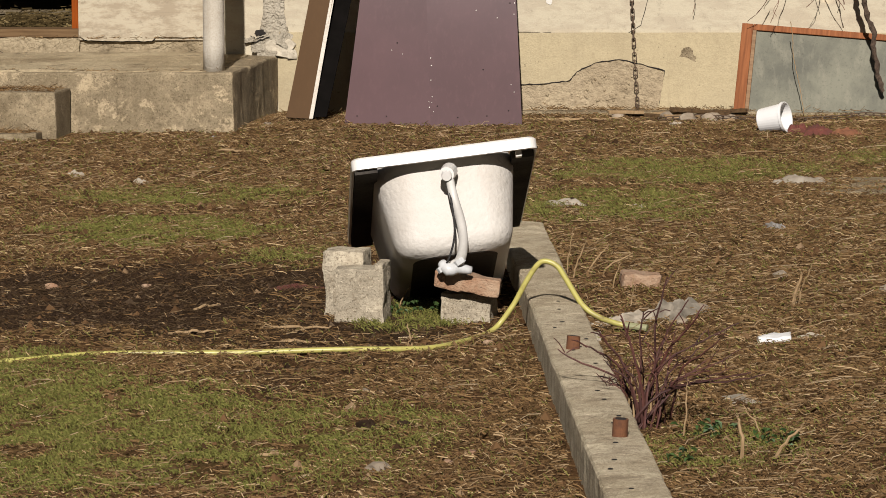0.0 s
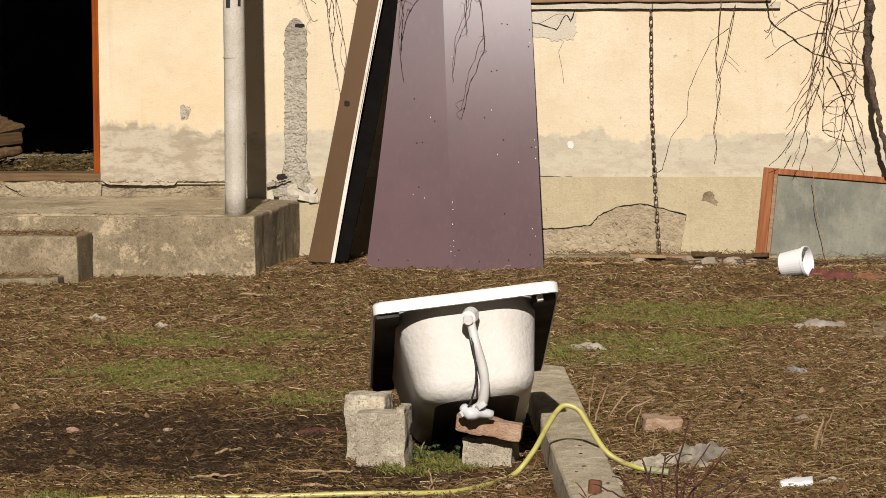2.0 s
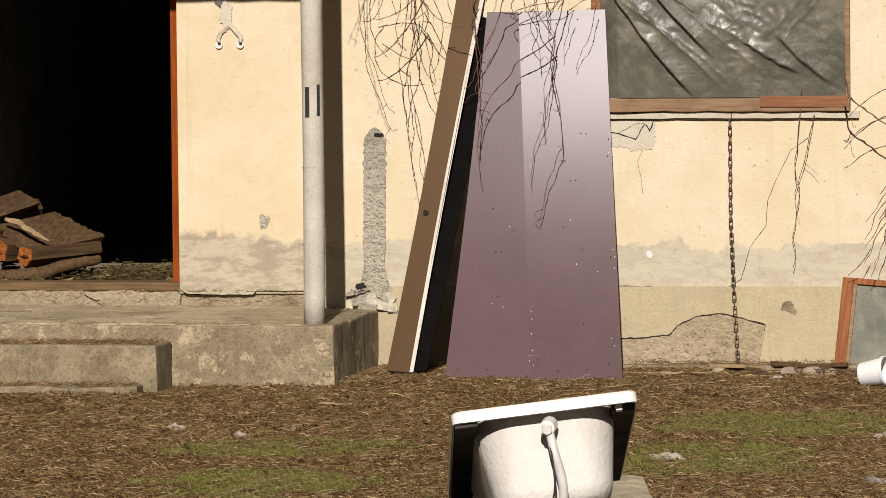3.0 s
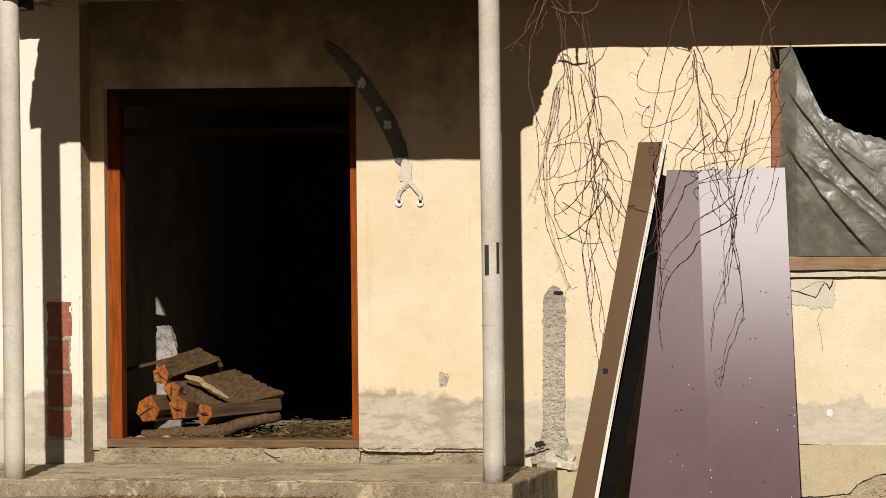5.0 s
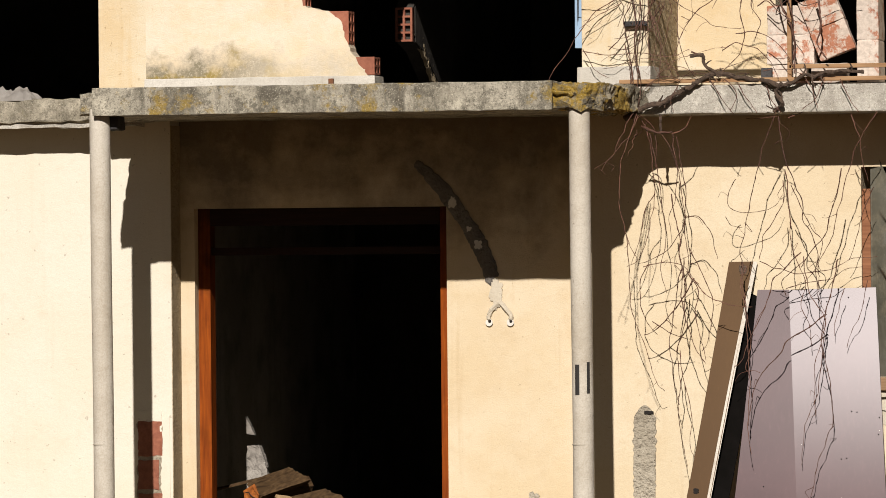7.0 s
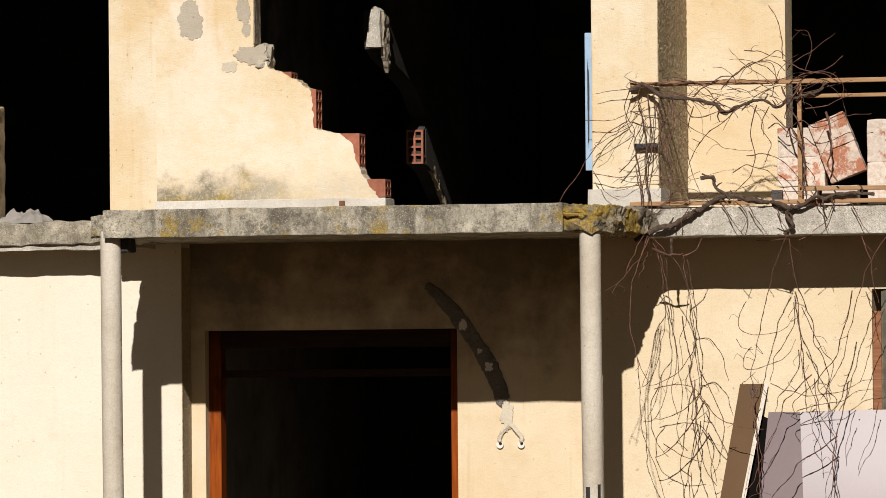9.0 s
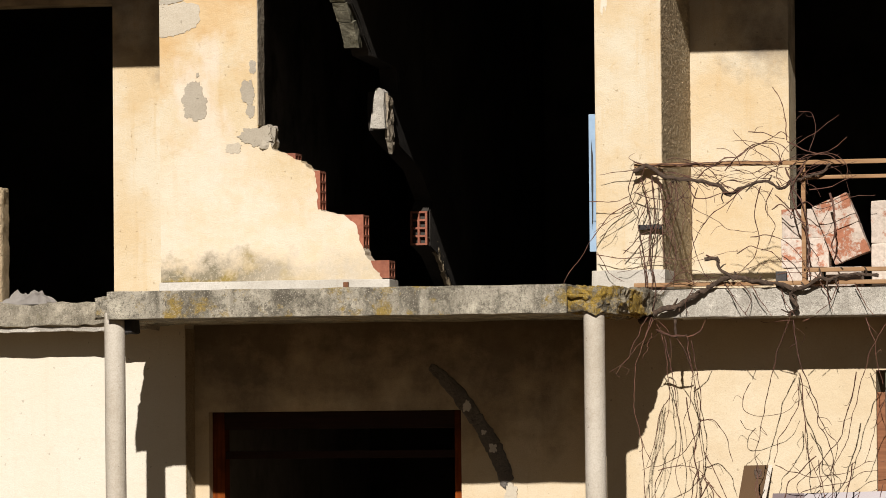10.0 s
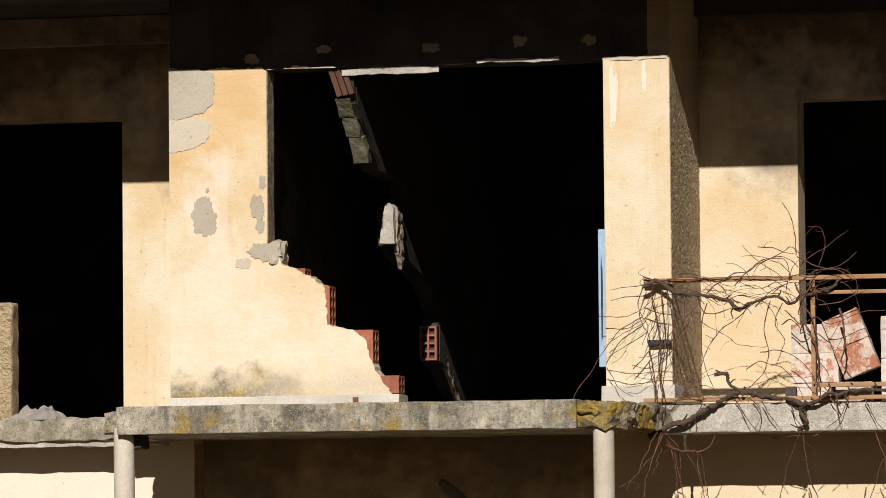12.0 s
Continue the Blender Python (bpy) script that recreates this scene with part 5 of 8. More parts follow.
def chain(points, label):
    top = empty("chain", Matrix(), label, "chain")
    pts = [Vector(p) for p in points]
    d, k = 0.0, 0
    for a, b in zip(pts, pts[1:]):
        n = max(1, round((b - a).length / 0.0415))
        for i in range(n):
            p = a.lerp(b, (i + 0.5) / n)
            turn = (b - a).to_track_quat("Z", "Y").to_matrix().to_4x4()
            ob = new("link", LINK)
            ob.parent = top
            ob.matrix_local = Matrix.Translation(p) @ turn @ pose(0, 0, 0, 0, 0, 90 * (k % 2) + 40)
            k += 1


chain([(2.764, -0.215, 1.50), (2.766, -0.222, 0.9), (2.785, -0.232, 0.45), (2.805, -0.25, 0.12), (2.81, -0.32, 0.10)], "rusty iron chain hanging from the window sill")
chain([(2.98, -0.75, 0.085), (3.2, -0.62, 0.09), (3.45, -0.70, 0.085), (3.75, -0.78, 0.085), (3.95, -0.66, 0.09), (4.1, -0.55, 0.10), (4.4, -0.62, 0.09), (4.7, -0.6, 0.09)], "rusty iron chain lying along the wall's foot")


# ---- timber in the doorway ----
def beam_log(p, q, radius, seed, label, flat=1.0):
    """A hewn beam from p to q with six worn sides and a sawn front end."""
    p, q = Vector(p), Vector(q)
    top = empty("timber_log", Matrix.Translation(p) @ (q - p).to_track_quat("Y", "Z").to_matrix().to_4x4(), label, "log", "stacked timber")
    length = (q - p).length
    rng = random.Random(seed)
    sides = 5 if seed % 2 else 6
    prof = []
    for k in range(sides):
        a = 2 * math.pi * (k + rng.uniform(-0.16, 0.16)) / sides + 0.4 + seed
        q = radius * (1 + rng.uniform(-0.12, 0.16))
        prof.append((q * math.cos(a), q * flat * math.sin(a)))
    fine = [(a[0] + (b[0] - a[0]) * j / 4, a[1] + (b[1] - a[1]) * j / 4) for a, b in zip(prof, prof[1:] + prof[:1]) for j in range(4)]
    n = len(fine)

    def worn(a, b, y):
        """A point of the side, dented and split along the grain."""
        k = 1 + 0.07 * noise.noise((a * 30, b * 30, seed + y * 2.0)) + 0.05 * noise.noise((a * 90, b * 90, seed + y * 5.0))
        return a * k, y, b * k

    bm = bmesh.new()
    rings = [[bm.verts.new(worn(a * (1 - 0.1 * j / 14), b * (1 - 0.1 * j / 14), length * j / 14)) for a, b in fine] for j in range(15)]
    for a, b in zip(rings, rings[1:]):
        for k in range(n):
            bm.faces.new([a[k], a[(k + 1) % n], b[(k + 1) % n], b[k]])
    bm.faces.new(rings[-1])
    part("bark_side", bm, OLD_WOOD, top)
    bm = bmesh.new()
    layers = []
    for t in (1.0, 0.94, 0.7, 0.45, 0.2):
        layers.append([bm.verts.new((worn(a, b, 0.0)[0] * t, (0.004 if t == 1.0 else -0.006) + 0.012 * noise.noise((a * t * 45, b * t * 45, seed + 3.0)) + 0.05 * radius * a / radius, worn(a, b, 0.0)[2] * t)) for a, b in fine])
    for a, b in zip(layers, layers[1:]):
        for k in range(n):
            bm.faces.new([a[k], a[(k + 1) % n], b[(k + 1) % n], b[k]])
    bm.faces.new(layers[-1])
    end = part("sawn_end", bm, CUT_WOOD, top, "orange sawn end")
    way = rng.uniform(0, math.pi)
    crack_line = [(radius * t * math.cos(way) + 0.006 * rng.uniform(-1, 1), -0.014, radius * t * math.sin(way) + 0.006 * rng.uniform(-1, 1)) for t in (-0.7, -0.35, 0.0, 0.3, 0.6)]
    part("drying_crack", tube(crack_line, [0.001, 0.003, 0.0035, 0.003, 0.001], 5), HOLLOW, end)
    return top


def slab_board(bl, br, tr, tl, thick, seed):
    """A weathered plank with split, uneven edges and a grain in relief."""
    quad = [Vector(p) for p in (bl, br, tr, tl)]
    up = (quad[1] - quad[0]).cross(quad[3] - quad[0]).normalized()
    bm = bmesh.new()
    nu, nv = 22, 26
    faces = []
    for side in (0, 1):
        rows = []
        for k in range(nv + 1):
            v = k / nv
            row = []
            for i in range(nu + 1):
                u = i / nu
                w = v + (0.05 * noise.noise((u * 5, seed, 1)) + 0.04 * noise.noise((u * 17, seed, 2))) * (1 if k > nv / 2 else 0.4)
                p = quad[0].lerp(quad[3], w).lerp(quad[1].lerp(quad[2], w), u + 0.015 * noise.noise((v * 8, seed, 3)) * (1 if i in (0, nu) else 0))
                groove = 0.005 * noise.noise((u * 26, v * 3, seed)) - 0.012 * max(0.0, noise.noise((u * 9, v * 0.8, seed + 4)) - 0.25)
                row.append(bm.verts.new(p + up * (groove if not side else -thick)))
            rows.append(row)
        faces.append(rows)
        for a, b in zip(rows, rows[1:]):
            for i in range(nu):
                bm.faces.new([a[i], a[i + 1], b[i + 1], b[i]])
    f, b = faces
    for i in range(nu):
        for k in (0, nv):
            bm.faces.new([f[k][i], f[k][i + 1], b[k][i + 1], b[k][i]])
    for k in range(nv):
        for i in (0, nu):
            bm.faces.new([f[k][i], f[k + 1][i], b[k + 1][i], b[k][i]])
    return bm


beam_log((-1.715, 0.42, 0.875), (-1.53, 1.0, 0.90), 0.062, 1, "hewn old beam on top of the timber stack")
beam_log((-1.645, 0.41, 0.785), (-1.42, 1.0, 0.79), 0.056, 2, "hewn old beam in the timber stack")
beam_log((-1.432, 0.34, 0.652), (-1.12, 0.80, 0.67), 0.068, 3, "hewn old beam with cracked orange end")
beam_log((-1.78, 0.36, 0.670), (-1.58, 1.0, 0.655), 0.084, 4, "hewn old beam low in the stack")
beam_log((-1.60, 0.36, 0.682), (-1.36, 0.95, 0.675), 0.070, 5, "short beam under the stack")
solid("timber_board", slab_board((-1.735, 0.46, 0.955), (-1.65, 0.42, 0.865), (-1.455, 0.82, 0.945), (-1.61, 0.90, 1.015), 0.035, 2.0), OLD_WOOD, "wide weathered board on the timber stack", "board")
solid("timber_board", slab_board((-1.60, 0.43, 0.835), (-1.39, 0.38, 0.675), (-1.07, 0.82, 0.745), (-1.40, 0.95, 0.885), 0.045, 5.0), OLD_WOOD, "wide weathered slab of wood across the beams", "board")
solid("wood_splinter", tube([(-1.56, 0.39, 0.868), (-1.50, 0.40, 0.855), (-1.44, 0.41, 0.815), (-1.37, 0.42, 0.775), (-1.31, 0.43, 0.735)], [0.010, 0.018, 0.016, 0.014, 0.004], 5, smooth_steps=4, rng=random.Random(7), wobble=0.004), PALE_STICK, "pale splinter lying on the timber", "splinter")
solid("thin_lath", leaning_panel((-2.02, 0.55, 0.895), (-1.99, 0.53, 0.89), (-1.62, 0.85, 0.985), (-1.66, 0.87, 0.985), 0.008), OLD_WOOD, "thin dark lath leaning on the timber stack", "lath")
solid("round_branch", tube([(-1.80, 0.30, 0.525), (-1.6, 0.33, 0.535), (-1.38, 0.36, 0.545), (-1.18, 0.45, 0.60), (-1.03, 0.55, 0.625)], [0.032, 0.042, 0.042, 0.036, 0.025], 12, smooth_steps=5, rng=random.Random(1), wobble=0.004), OLD_WOOD, "crooked grey branch lying along the door sill", "branch", smooth=True)
for k, (x, y, s) in enumerate([(-1.80, 0.24, 0.038), (-1.63, 0.22, 0.04), (-1.52, 0.20, 0.032), (-1.88, 0.26, 0.03)]):
    solid("wood_chunk", stone_mesh(s * 1.3, s, s * 0.8, k + 3), PALE_STICK, "short block of pale split wood on the floor", "wood chunk", "split wood", m=pose(x, y, 0.50))


# ---- balcony things ----
def railing():
    top = empty("balcony_railing", pose(0, -0.67, 3.2), "rusty balcony railing of slim bars", "railing")
    part("top_rail", box(0.717, 3.4, -0.014, 0.014, 0.675, 0.70, 0.004), RAIL_WOOD, top)
    part("mid_rail", box(1.665, 3.4, -0.012, 0.012, 0.594, 0.615, 0.004), RAIL_WOOD, top)
    part("low_rail", box(1.66, 3.4, -0.012, 0.012, 0.082, 0.106, 0.004), RAIL_WOOD, top)
    part("foot_rail", box(0.71, 3.4, -0.016, 0.016, 0.012, 0.036, 0.004), RAIL_WOOD, top)
    for x in (1.664, 2.6):
        part("post", box(x - 0.012, x + 0.012, -0.012, 0.012, 0.03, 0.675, 0.003), RAIL_WOOD, top)
    part("mount", box(1.50, 1.56, 0.02, 0.06, 0.0, 0.09, 0.004), DARK_MOTTLE, top)


railing()
def limed_material(name, red, lime, lo, hi):
    """Brick with sharp-edged remains of lime and mortar."""
    m = Mat(name, 0.9, spec=0.15)
    c = m.mix(m.ramp(m.noise(26, 5, 0.7), 0.35, 0.65), red, tuple(v * 0.7 for v in red))
    c = m.mix(m.ramp(m.noise(9, 7, 0.75), lo, hi, 0, 0.92), c, m.mix(m.ramp(m.noise(40, 4), 0.4, 0.6), lime, tuple(v * 0.8 for v in lime)))
    return m.color(m.vary(c, 0.1)).bump(m.noise(70, 5, 0.7), 0.6, 0.006).m


HALF_LIMED = limed_material("half_limed_brick", (0.36, 0.15, 0.085), (0.52, 0.44, 0.36), 0.45, 0.52)
LIMED_FACE = limed_material("limed_brick_face", (0.40, 0.17, 0.10), (0.56, 0.49, 0.41), 0.40, 0.47)
LIMED = mesh_of("brick", rugged(box(0, 0.12, 0, 0.25, 0, 0.235, 0.006), 3, 0.004, 12, 1.0, 0.08), LIMED_FACE)
REDSIDE = mesh_of("brick", rugged(box(0, 0.12, 0, 0.10, 0, 0.25, 0.006), 3, 0.004, 12, 5.0, 0.08), HALF_LIMED)


def loose_brick(x, y, z, tilt, label, me, turn=0):
    ob = new("hollow_brick", me)
    ob.matrix_world = pose(x, y, z, 0, tilt, turn)
    tagged(ob, label, "brick", "bricks on the balcony")


WIDE_LIMED = mesh_of("brick", rugged(box(0, 0.267, 0, 0.11, 0, 0.162, 0.006), 3, 0.004, 12, 1.0, 0.06), LIMED_FACE)
LOW_LIMED = mesh_of("brick", rugged(box(0, 0.20, 0, 0.11, 0, 0.109, 0.006), 3, 0.004, 12, 3.0, 0.06), LIMED_FACE)
WIDE_RED = mesh_of("brick", rugged(box(0, 0.208, 0, 0.10, 0, 0.173, 0.006), 3, 0.004, 12, 5.0, 0.06), REDSIDE.materials[0])
loose_brick(1.538, -0.54, 3.203, 0, "limed brick used as a support on the balcony floor", LOW_LIMED)
loose_brick(1.518, -0.55, 3.312, 0, "limewashed hollow brick stacked on the balcony", WIDE_LIMED)
loose_brick(1.522, -0.55, 3.475, 0, "white limed brick on top of the stack", WIDE_LIMED)
loose_brick(1.821, -0.58, 3.323, -20.8, "half limed red brick tilted behind the railing", WIDE_RED)
loose_brick(1.759, -0.575, 3.486, -21.5, "red brick lying tilted on another", WIDE_RED)
loose_brick(1.771, -0.60, 3.203, 0, "limed brick lying under the tilted ones", LOW_LIMED)
loose_brick(2.02, -0.55, 3.203, 0, "limed brick under the white ones", LIMED)
loose_brick(2.02, -0.55, 3.439, 0, "white limed hollow brick on the balcony", LIMED)


def crumpled(name, w, d, h, seed, mat, label, category, m):
    bm = bmesh.new()
    n = 18
    rows = []
    for j in range(n + 1):
        row = []
        for i in range(n + 1):
            u, v = i / n - 0.5, j / n - 0.5
            edge = 1 + 0.45 * noise.noise((u * 3, v * 3, seed)) + 0.06 * noise.noise((u * 13, v * 13, seed))
            z = h * (0.35 + 0.55 * abs(noise.noise((u * 3.1, v * 3.1, seed + 1))) + 0.40 * abs(noise.noise((u * 7, v * 7, seed + 2)))) * (1 - (2 * max(abs(u), abs(v))) ** 3)
            row.append(bm.verts.new((u * w * edge, v * d * edge, max(z, 0.002))))
        rows.append(row)
    for a, b in zip(rows, rows[1:]):
        for i in range(n):
            bm.faces.new([a[i], a[i + 1], b[i + 1], b[i]])
    return solid(name, bm, mat, label, category, m=m)


crumpled("grey_sheeting", 0.30, 0.18, 0.13, 3.0, GREY_CLOTH, "crumpled grey plastic sheeting on the balcony ledge", "sheeting", pose(-2.91, -0.33, 3.176))


# ---- vines ----
VINE = empty("grapevine", Matrix(), "leafless grapevine trailing over the balcony and hanging down", "vine")
SIDE_VINE = empty("grapevine", Matrix(), "leafless vine with a dark trunk climbing beside the window", "vine")
VRNG = random.Random(21)


def cane(y, r, pts, vine=None, drift=0.05, name="cane"):
    """A bare shoot through the points (x, z), with knots and a few side twigs. y: one depth, or those of both ends."""
    y0, y1 = y if isinstance(y, tuple) else (y, y)
    mat = VINE_BARK if r >= 0.008 else VINE_CANE
    r *= 0.88 if r < 0.0045 else 1.0
    n = len(pts)
    line = [Vector((x, y0 + (y1 - y0) * k / (n - 1) + VRNG.uniform(-drift, drift), z)) for k, (x, z) in enumerate(pts)]
    fine, radii = [], []
    ends = [2 * line[0] - line[1]] + line + [2 * line[-1] - line[-2]]
    for k in range(n - 1):
        p0, p1, p2, p3 = ends[k:k + 4]
        steps = max(3, round((p2 - p1).length / 0.017))
        for j in range(steps):
            t = j / steps
            q = 0.5 * (2 * p1 + (p2 - p0) * t + (2 * p0 - 5 * p1 + 4 * p2 - p3) * t * t + (3 * p1 - p0 - 3 * p2 + p3) * t ** 3)
            fine.append(q + (0.0028 + 0.35 * r) * noise.noise_vector(q * 23) + (0.004 + 0.5 * r) * noise.noise_vector(q * 7))
    fine.append(line[-1])
    bend = 0.0065 if r < 0.008 else (0.9 if vine is None else 0.35) * r
    kinks = [Vector((VRNG.uniform(-1, 1), 0.6 * VRNG.uniform(-1, 1), VRNG.uniform(-1, 1))) * bend for _ in range(len(fine) // 4 + 2)]
    fine = [p + kinks[k // 4].lerp(kinks[k // 4 + 1], (k % 4) / 4) * min(1.0, k / 4) for k, p in enumerate(fine)]
    for k in range(len(fine)):
        knot = 1.55 if k % 5 == 2 and r < 0.008 else 1.0 + (0.5 if r < 0.008 else 0.4) * noise.noise((k * 0.7, r * 900, 0))
        radii.append(r * (1 - 0.45 * k / len(fine)) * knot)
    bm = tube(fine, radii, 10 if r >= 0.008 else 5)
    if r >= 0.008:
        for v in bm.verts:
            v.co += 0.32 * r * noise.noise_vector(v.co * 55) + 0.15 * r * noise.noise_vector(v.co * 140)
    if r < 0.008:
        for k in range(2, len(fine) - 2, 5):
            if VRNG.random() < 0.14:
                p = fine[k]
                q = p + Vector((VRNG.uniform(-0.06, 0.06), VRNG.uniform(-0.03, 0.03), VRNG.uniform(-0.07, 0.05)))
                s = q + Vector((VRNG.uniform(-0.04, 0.04), VRNG.uniform(-0.02, 0.02), VRNG.uniform(-0.06, 0.03)))
                tube([p, q, s], [r * 0.6, r * 0.5, r * 0.35], 4, bm, 3)
    elif n > 3 and vine is None:
        for k in range(3, len(fine) - 3, 4):
            p, far = fine[k], VRNG.uniform(0.025, 0.07)
            a = VRNG.uniform(0, 2 * math.pi)
            q = p + far * Vector((math.cos(a), VRNG.uniform(-0.6, 0.2), math.sin(a)))
            tube([p, p.lerp(q, 0.5) + far * 0.2 * Vector((math.sin(a), 0, math.cos(a))), q], [r * 0.45, r * 0.35, r * 0.2], 5, bm, 2)
    return part(name, bm, mat, vine or VINE)


cane((-0.62, -0.52), 0.0035, [(0.99, 2.60), (1.02, 2.42), (1.03, 2.27), (1.05, 2.11), (1.05, 1.92), (1.08, 1.78), (1.15, 1.66)], drift=0.015)
cane((-0.6, -0.5), 0.0028, [(1.06, 2.47), (1.13, 2.47), (1.19, 2.39), (1.20, 2.30), (1.22, 2.24)], drift=0.015)
cane((-0.6, -0.5), 0.0028, [(1.07, 2.48), (1.03, 2.39), (0.95, 2.30), (0.84, 2.23), (0.78, 2.21)], drift=0.015)
cane((-0.55, -0.5), 0.0028, [(0.81, 2.20), (0.89, 2.22), (1.02, 2.21), (1.09, 2.13)], drift=0.015)
cane((-0.55, -0.4), 0.0028, [(0.84, 2.21), (0.78, 2.10), (0.79, 1.97), (0.82, 1.87), (0.86, 1.82)], drift=0.015)
cane((-0.5, -0.42), 0.0042, [(1.09, 2.13), (0.99, 1.98), (0.89, 1.87), (0.79, 1.82)], drift=0.015)
cane((-0.5, -0.62), 0.003, [(1.08, 2.13), (1.15, 2.05), (1.25, 2.00), (1.33, 1.97), (1.44, 1.97)], drift=0.015)
cane((-0.55, -0.4), 0.003, [(1.03, 2.20), (0.99, 2.05), (0.97, 1.92), (0.94, 1.79), (0.96, 1.64), (0.96, 1.51), (0.98, 1.43)], drift=0.015)
cane((-0.58, -0.36), 0.003, [(1.05, 2.25), (1.02, 2.02), (1.04, 1.89), (0.99, 1.73), (1.00, 1.54), (0.98, 1.38), (0.99, 1.22), (1.01, 1.06)], drift=0.015)
cane((-0.5, -0.38), 0.0026, [(1.01, 1.73), (1.03, 1.54), (1.06, 1.38), (1.04, 1.19), (1.06, 1.12)], drift=0.015)
cane((-0.62, -0.35), 0.0026, [(0.73, 2.38), (0.74, 2.17), (0.74, 1.95), (0.80, 1.78), (0.82, 1.67), (0.86, 1.54), (0.89, 1.50)], drift=0.015)
cane((-0.5, -0.4), 0.0028, [(0.85, 1.89), (0.96, 1.82), (1.06, 1.79)], drift=0.015)
cane((-0.58, -0.4), 0.0028, [(1.08, 2.30), (1.16, 2.11), (1.19, 1.97), (1.15, 1.79), (1.11, 1.72)], drift=0.015)
cane((-0.52, -0.5), 0.003, [(1.05, 2.17), (1.11, 2.06), (1.09, 1.94), (1.12, 1.83), (1.15, 1.67)], drift=0.015)
cane((-1, -1.56), 0.003, [(0.85, 3.04), (0.82, 2.93), (0.80, 2.81), (0.77, 2.72)], drift=0.015)
cane((-0.95, -1.56), 0.0028, [(0.86, 3.04), (0.82, 2.86), (0.81, 2.73), (0.83, 2.55), (0.88, 2.39), (0.97, 2.24)], drift=0.015)
cane((-0.95, -1.54), 0.0028, [(0.87, 3.03), (0.84, 2.92), (0.83, 2.87), (0.78, 2.78), (0.74, 2.73)], drift=0.015)
cane((-0.9, -1.5), 0.0026, [(0.85, 2.95), (0.88, 2.87), (0.91, 2.80)], drift=0.015)
cane((-0.66, -0.5), 0.0028, [(0.82, 3.04), (0.87, 2.90), (0.88, 2.77), (0.89, 2.61), (0.85, 2.43), (0.80, 2.27), (0.71, 2.20)], drift=0.015)
cane((-0.66, -0.62), 0.007, [(0.83, 2.98), (0.87, 2.96), (0.93, 2.94), (1.00, 2.95)], drift=0.015)
cane((-0.66, -0.64), 0.0035, [(1.00, 2.94), (1.07, 2.96), (1.11, 3.04)], drift=0.015)
cane((-0.64, -0.52), 0.003, [(1.00, 2.94), (1.01, 2.80), (1.04, 2.64), (1.05, 2.49), (1.02, 2.30), (1.03, 2.17)], drift=0.015)
cane((-0.64, -0.5), 0.003, [(1.02, 2.92), (1.04, 2.77), (1.07, 2.61), (1.05, 2.42), (1.06, 2.23), (1.03, 2.09)], drift=0.015)
cane((-0.64, -0.5), 0.0028, [(0.87, 2.94), (0.90, 2.77), (0.93, 2.58), (0.94, 2.36), (0.91, 2.17), (0.94, 2.05)], drift=0.015)
cane((-0.66, -0.6), 0.0028, [(0.85, 3.02), (0.89, 2.97), (0.91, 2.86), (0.90, 2.75)], drift=0.015)
cane((-0.66, -0.64), 0.009, [(0.93, 3.08), (0.93, 3.01), (0.94, 2.93)], drift=0.015)
cane((-0.66, -0.55), 0.0026, [(0.86, 3.00), (0.80, 2.94), (0.73, 2.90)], drift=0.015)
cane((-0.64, -0.55), 0.0025, [(0.94, 2.93), (0.98, 2.86), (1.02, 2.74), (1.01, 2.60), (0.97, 2.47), (0.98, 2.33)], drift=0.015)
cane((-0.6, -0.5), 0.0025, [(0.89, 2.61), (0.82, 2.49), (0.78, 2.33), (0.74, 2.21)], drift=0.015)
cane((-0.68, -0.55), 0.0032, [(1.58, 3.02), (1.51, 2.86), (1.47, 2.70), (1.42, 2.54), (1.39, 2.39), (1.36, 2.28), (1.38, 2.18)], drift=0.015)
cane((-0.68, -0.5), 0.0035, [(1.60, 3.02), (1.63, 2.82), (1.66, 2.70), (1.71, 2.57), (1.72, 2.45), (1.76, 2.39), (1.79, 2.26), (1.77, 2.17), (1.79, 2.04), (1.83, 1.92)], drift=0.015)
cane((-0.62, -0.5), 0.003, [(1.61, 2.67), (1.61, 2.57), (1.55, 2.45), (1.49, 2.36), (1.46, 2.23)], drift=0.015)
cane(-0.5, 0.0035, [(1.69, 2.27), (1.59, 2.17), (1.53, 2.11), (1.49, 1.98), (1.41, 1.82), (1.35, 1.67), (1.31, 1.63)], drift=0.015)
cane((-0.5, -0.62), 0.004, [(1.83, 1.93), (1.73, 1.85), (1.62, 1.78), (1.58, 1.70), (1.48, 1.61), (1.43, 1.48), (1.41, 1.32)], drift=0.015)
cane((-0.45, -0.72), 0.003, [(1.35, 2.23), (1.36, 2.11), (1.38, 1.98), (1.40, 1.79), (1.41, 1.64), (1.42, 1.48), (1.42, 1.33), (1.44, 1.16)], drift=0.015)
cane((-0.45, -0.6), 0.0026, [(1.38, 2.20), (1.34, 2.08), (1.38, 1.95), (1.41, 1.76), (1.39, 1.62), (1.44, 1.62), (1.47, 1.61)], drift=0.015)
cane((-0.64, -0.48), 0.003, [(1.63, 2.73), (1.64, 2.54), (1.65, 2.42), (1.66, 2.29), (1.69, 2.18), (1.72, 2.10), (1.70, 1.98), (1.73, 1.87), (1.74, 1.75)], drift=0.015)
cane((-0.5, -0.58), 0.0028, [(1.70, 2.25), (1.73, 2.07), (1.78, 1.98), (1.83, 1.89), (1.80, 1.75), (1.77, 1.64), (1.77, 1.48), (1.78, 1.37)], drift=0.015)
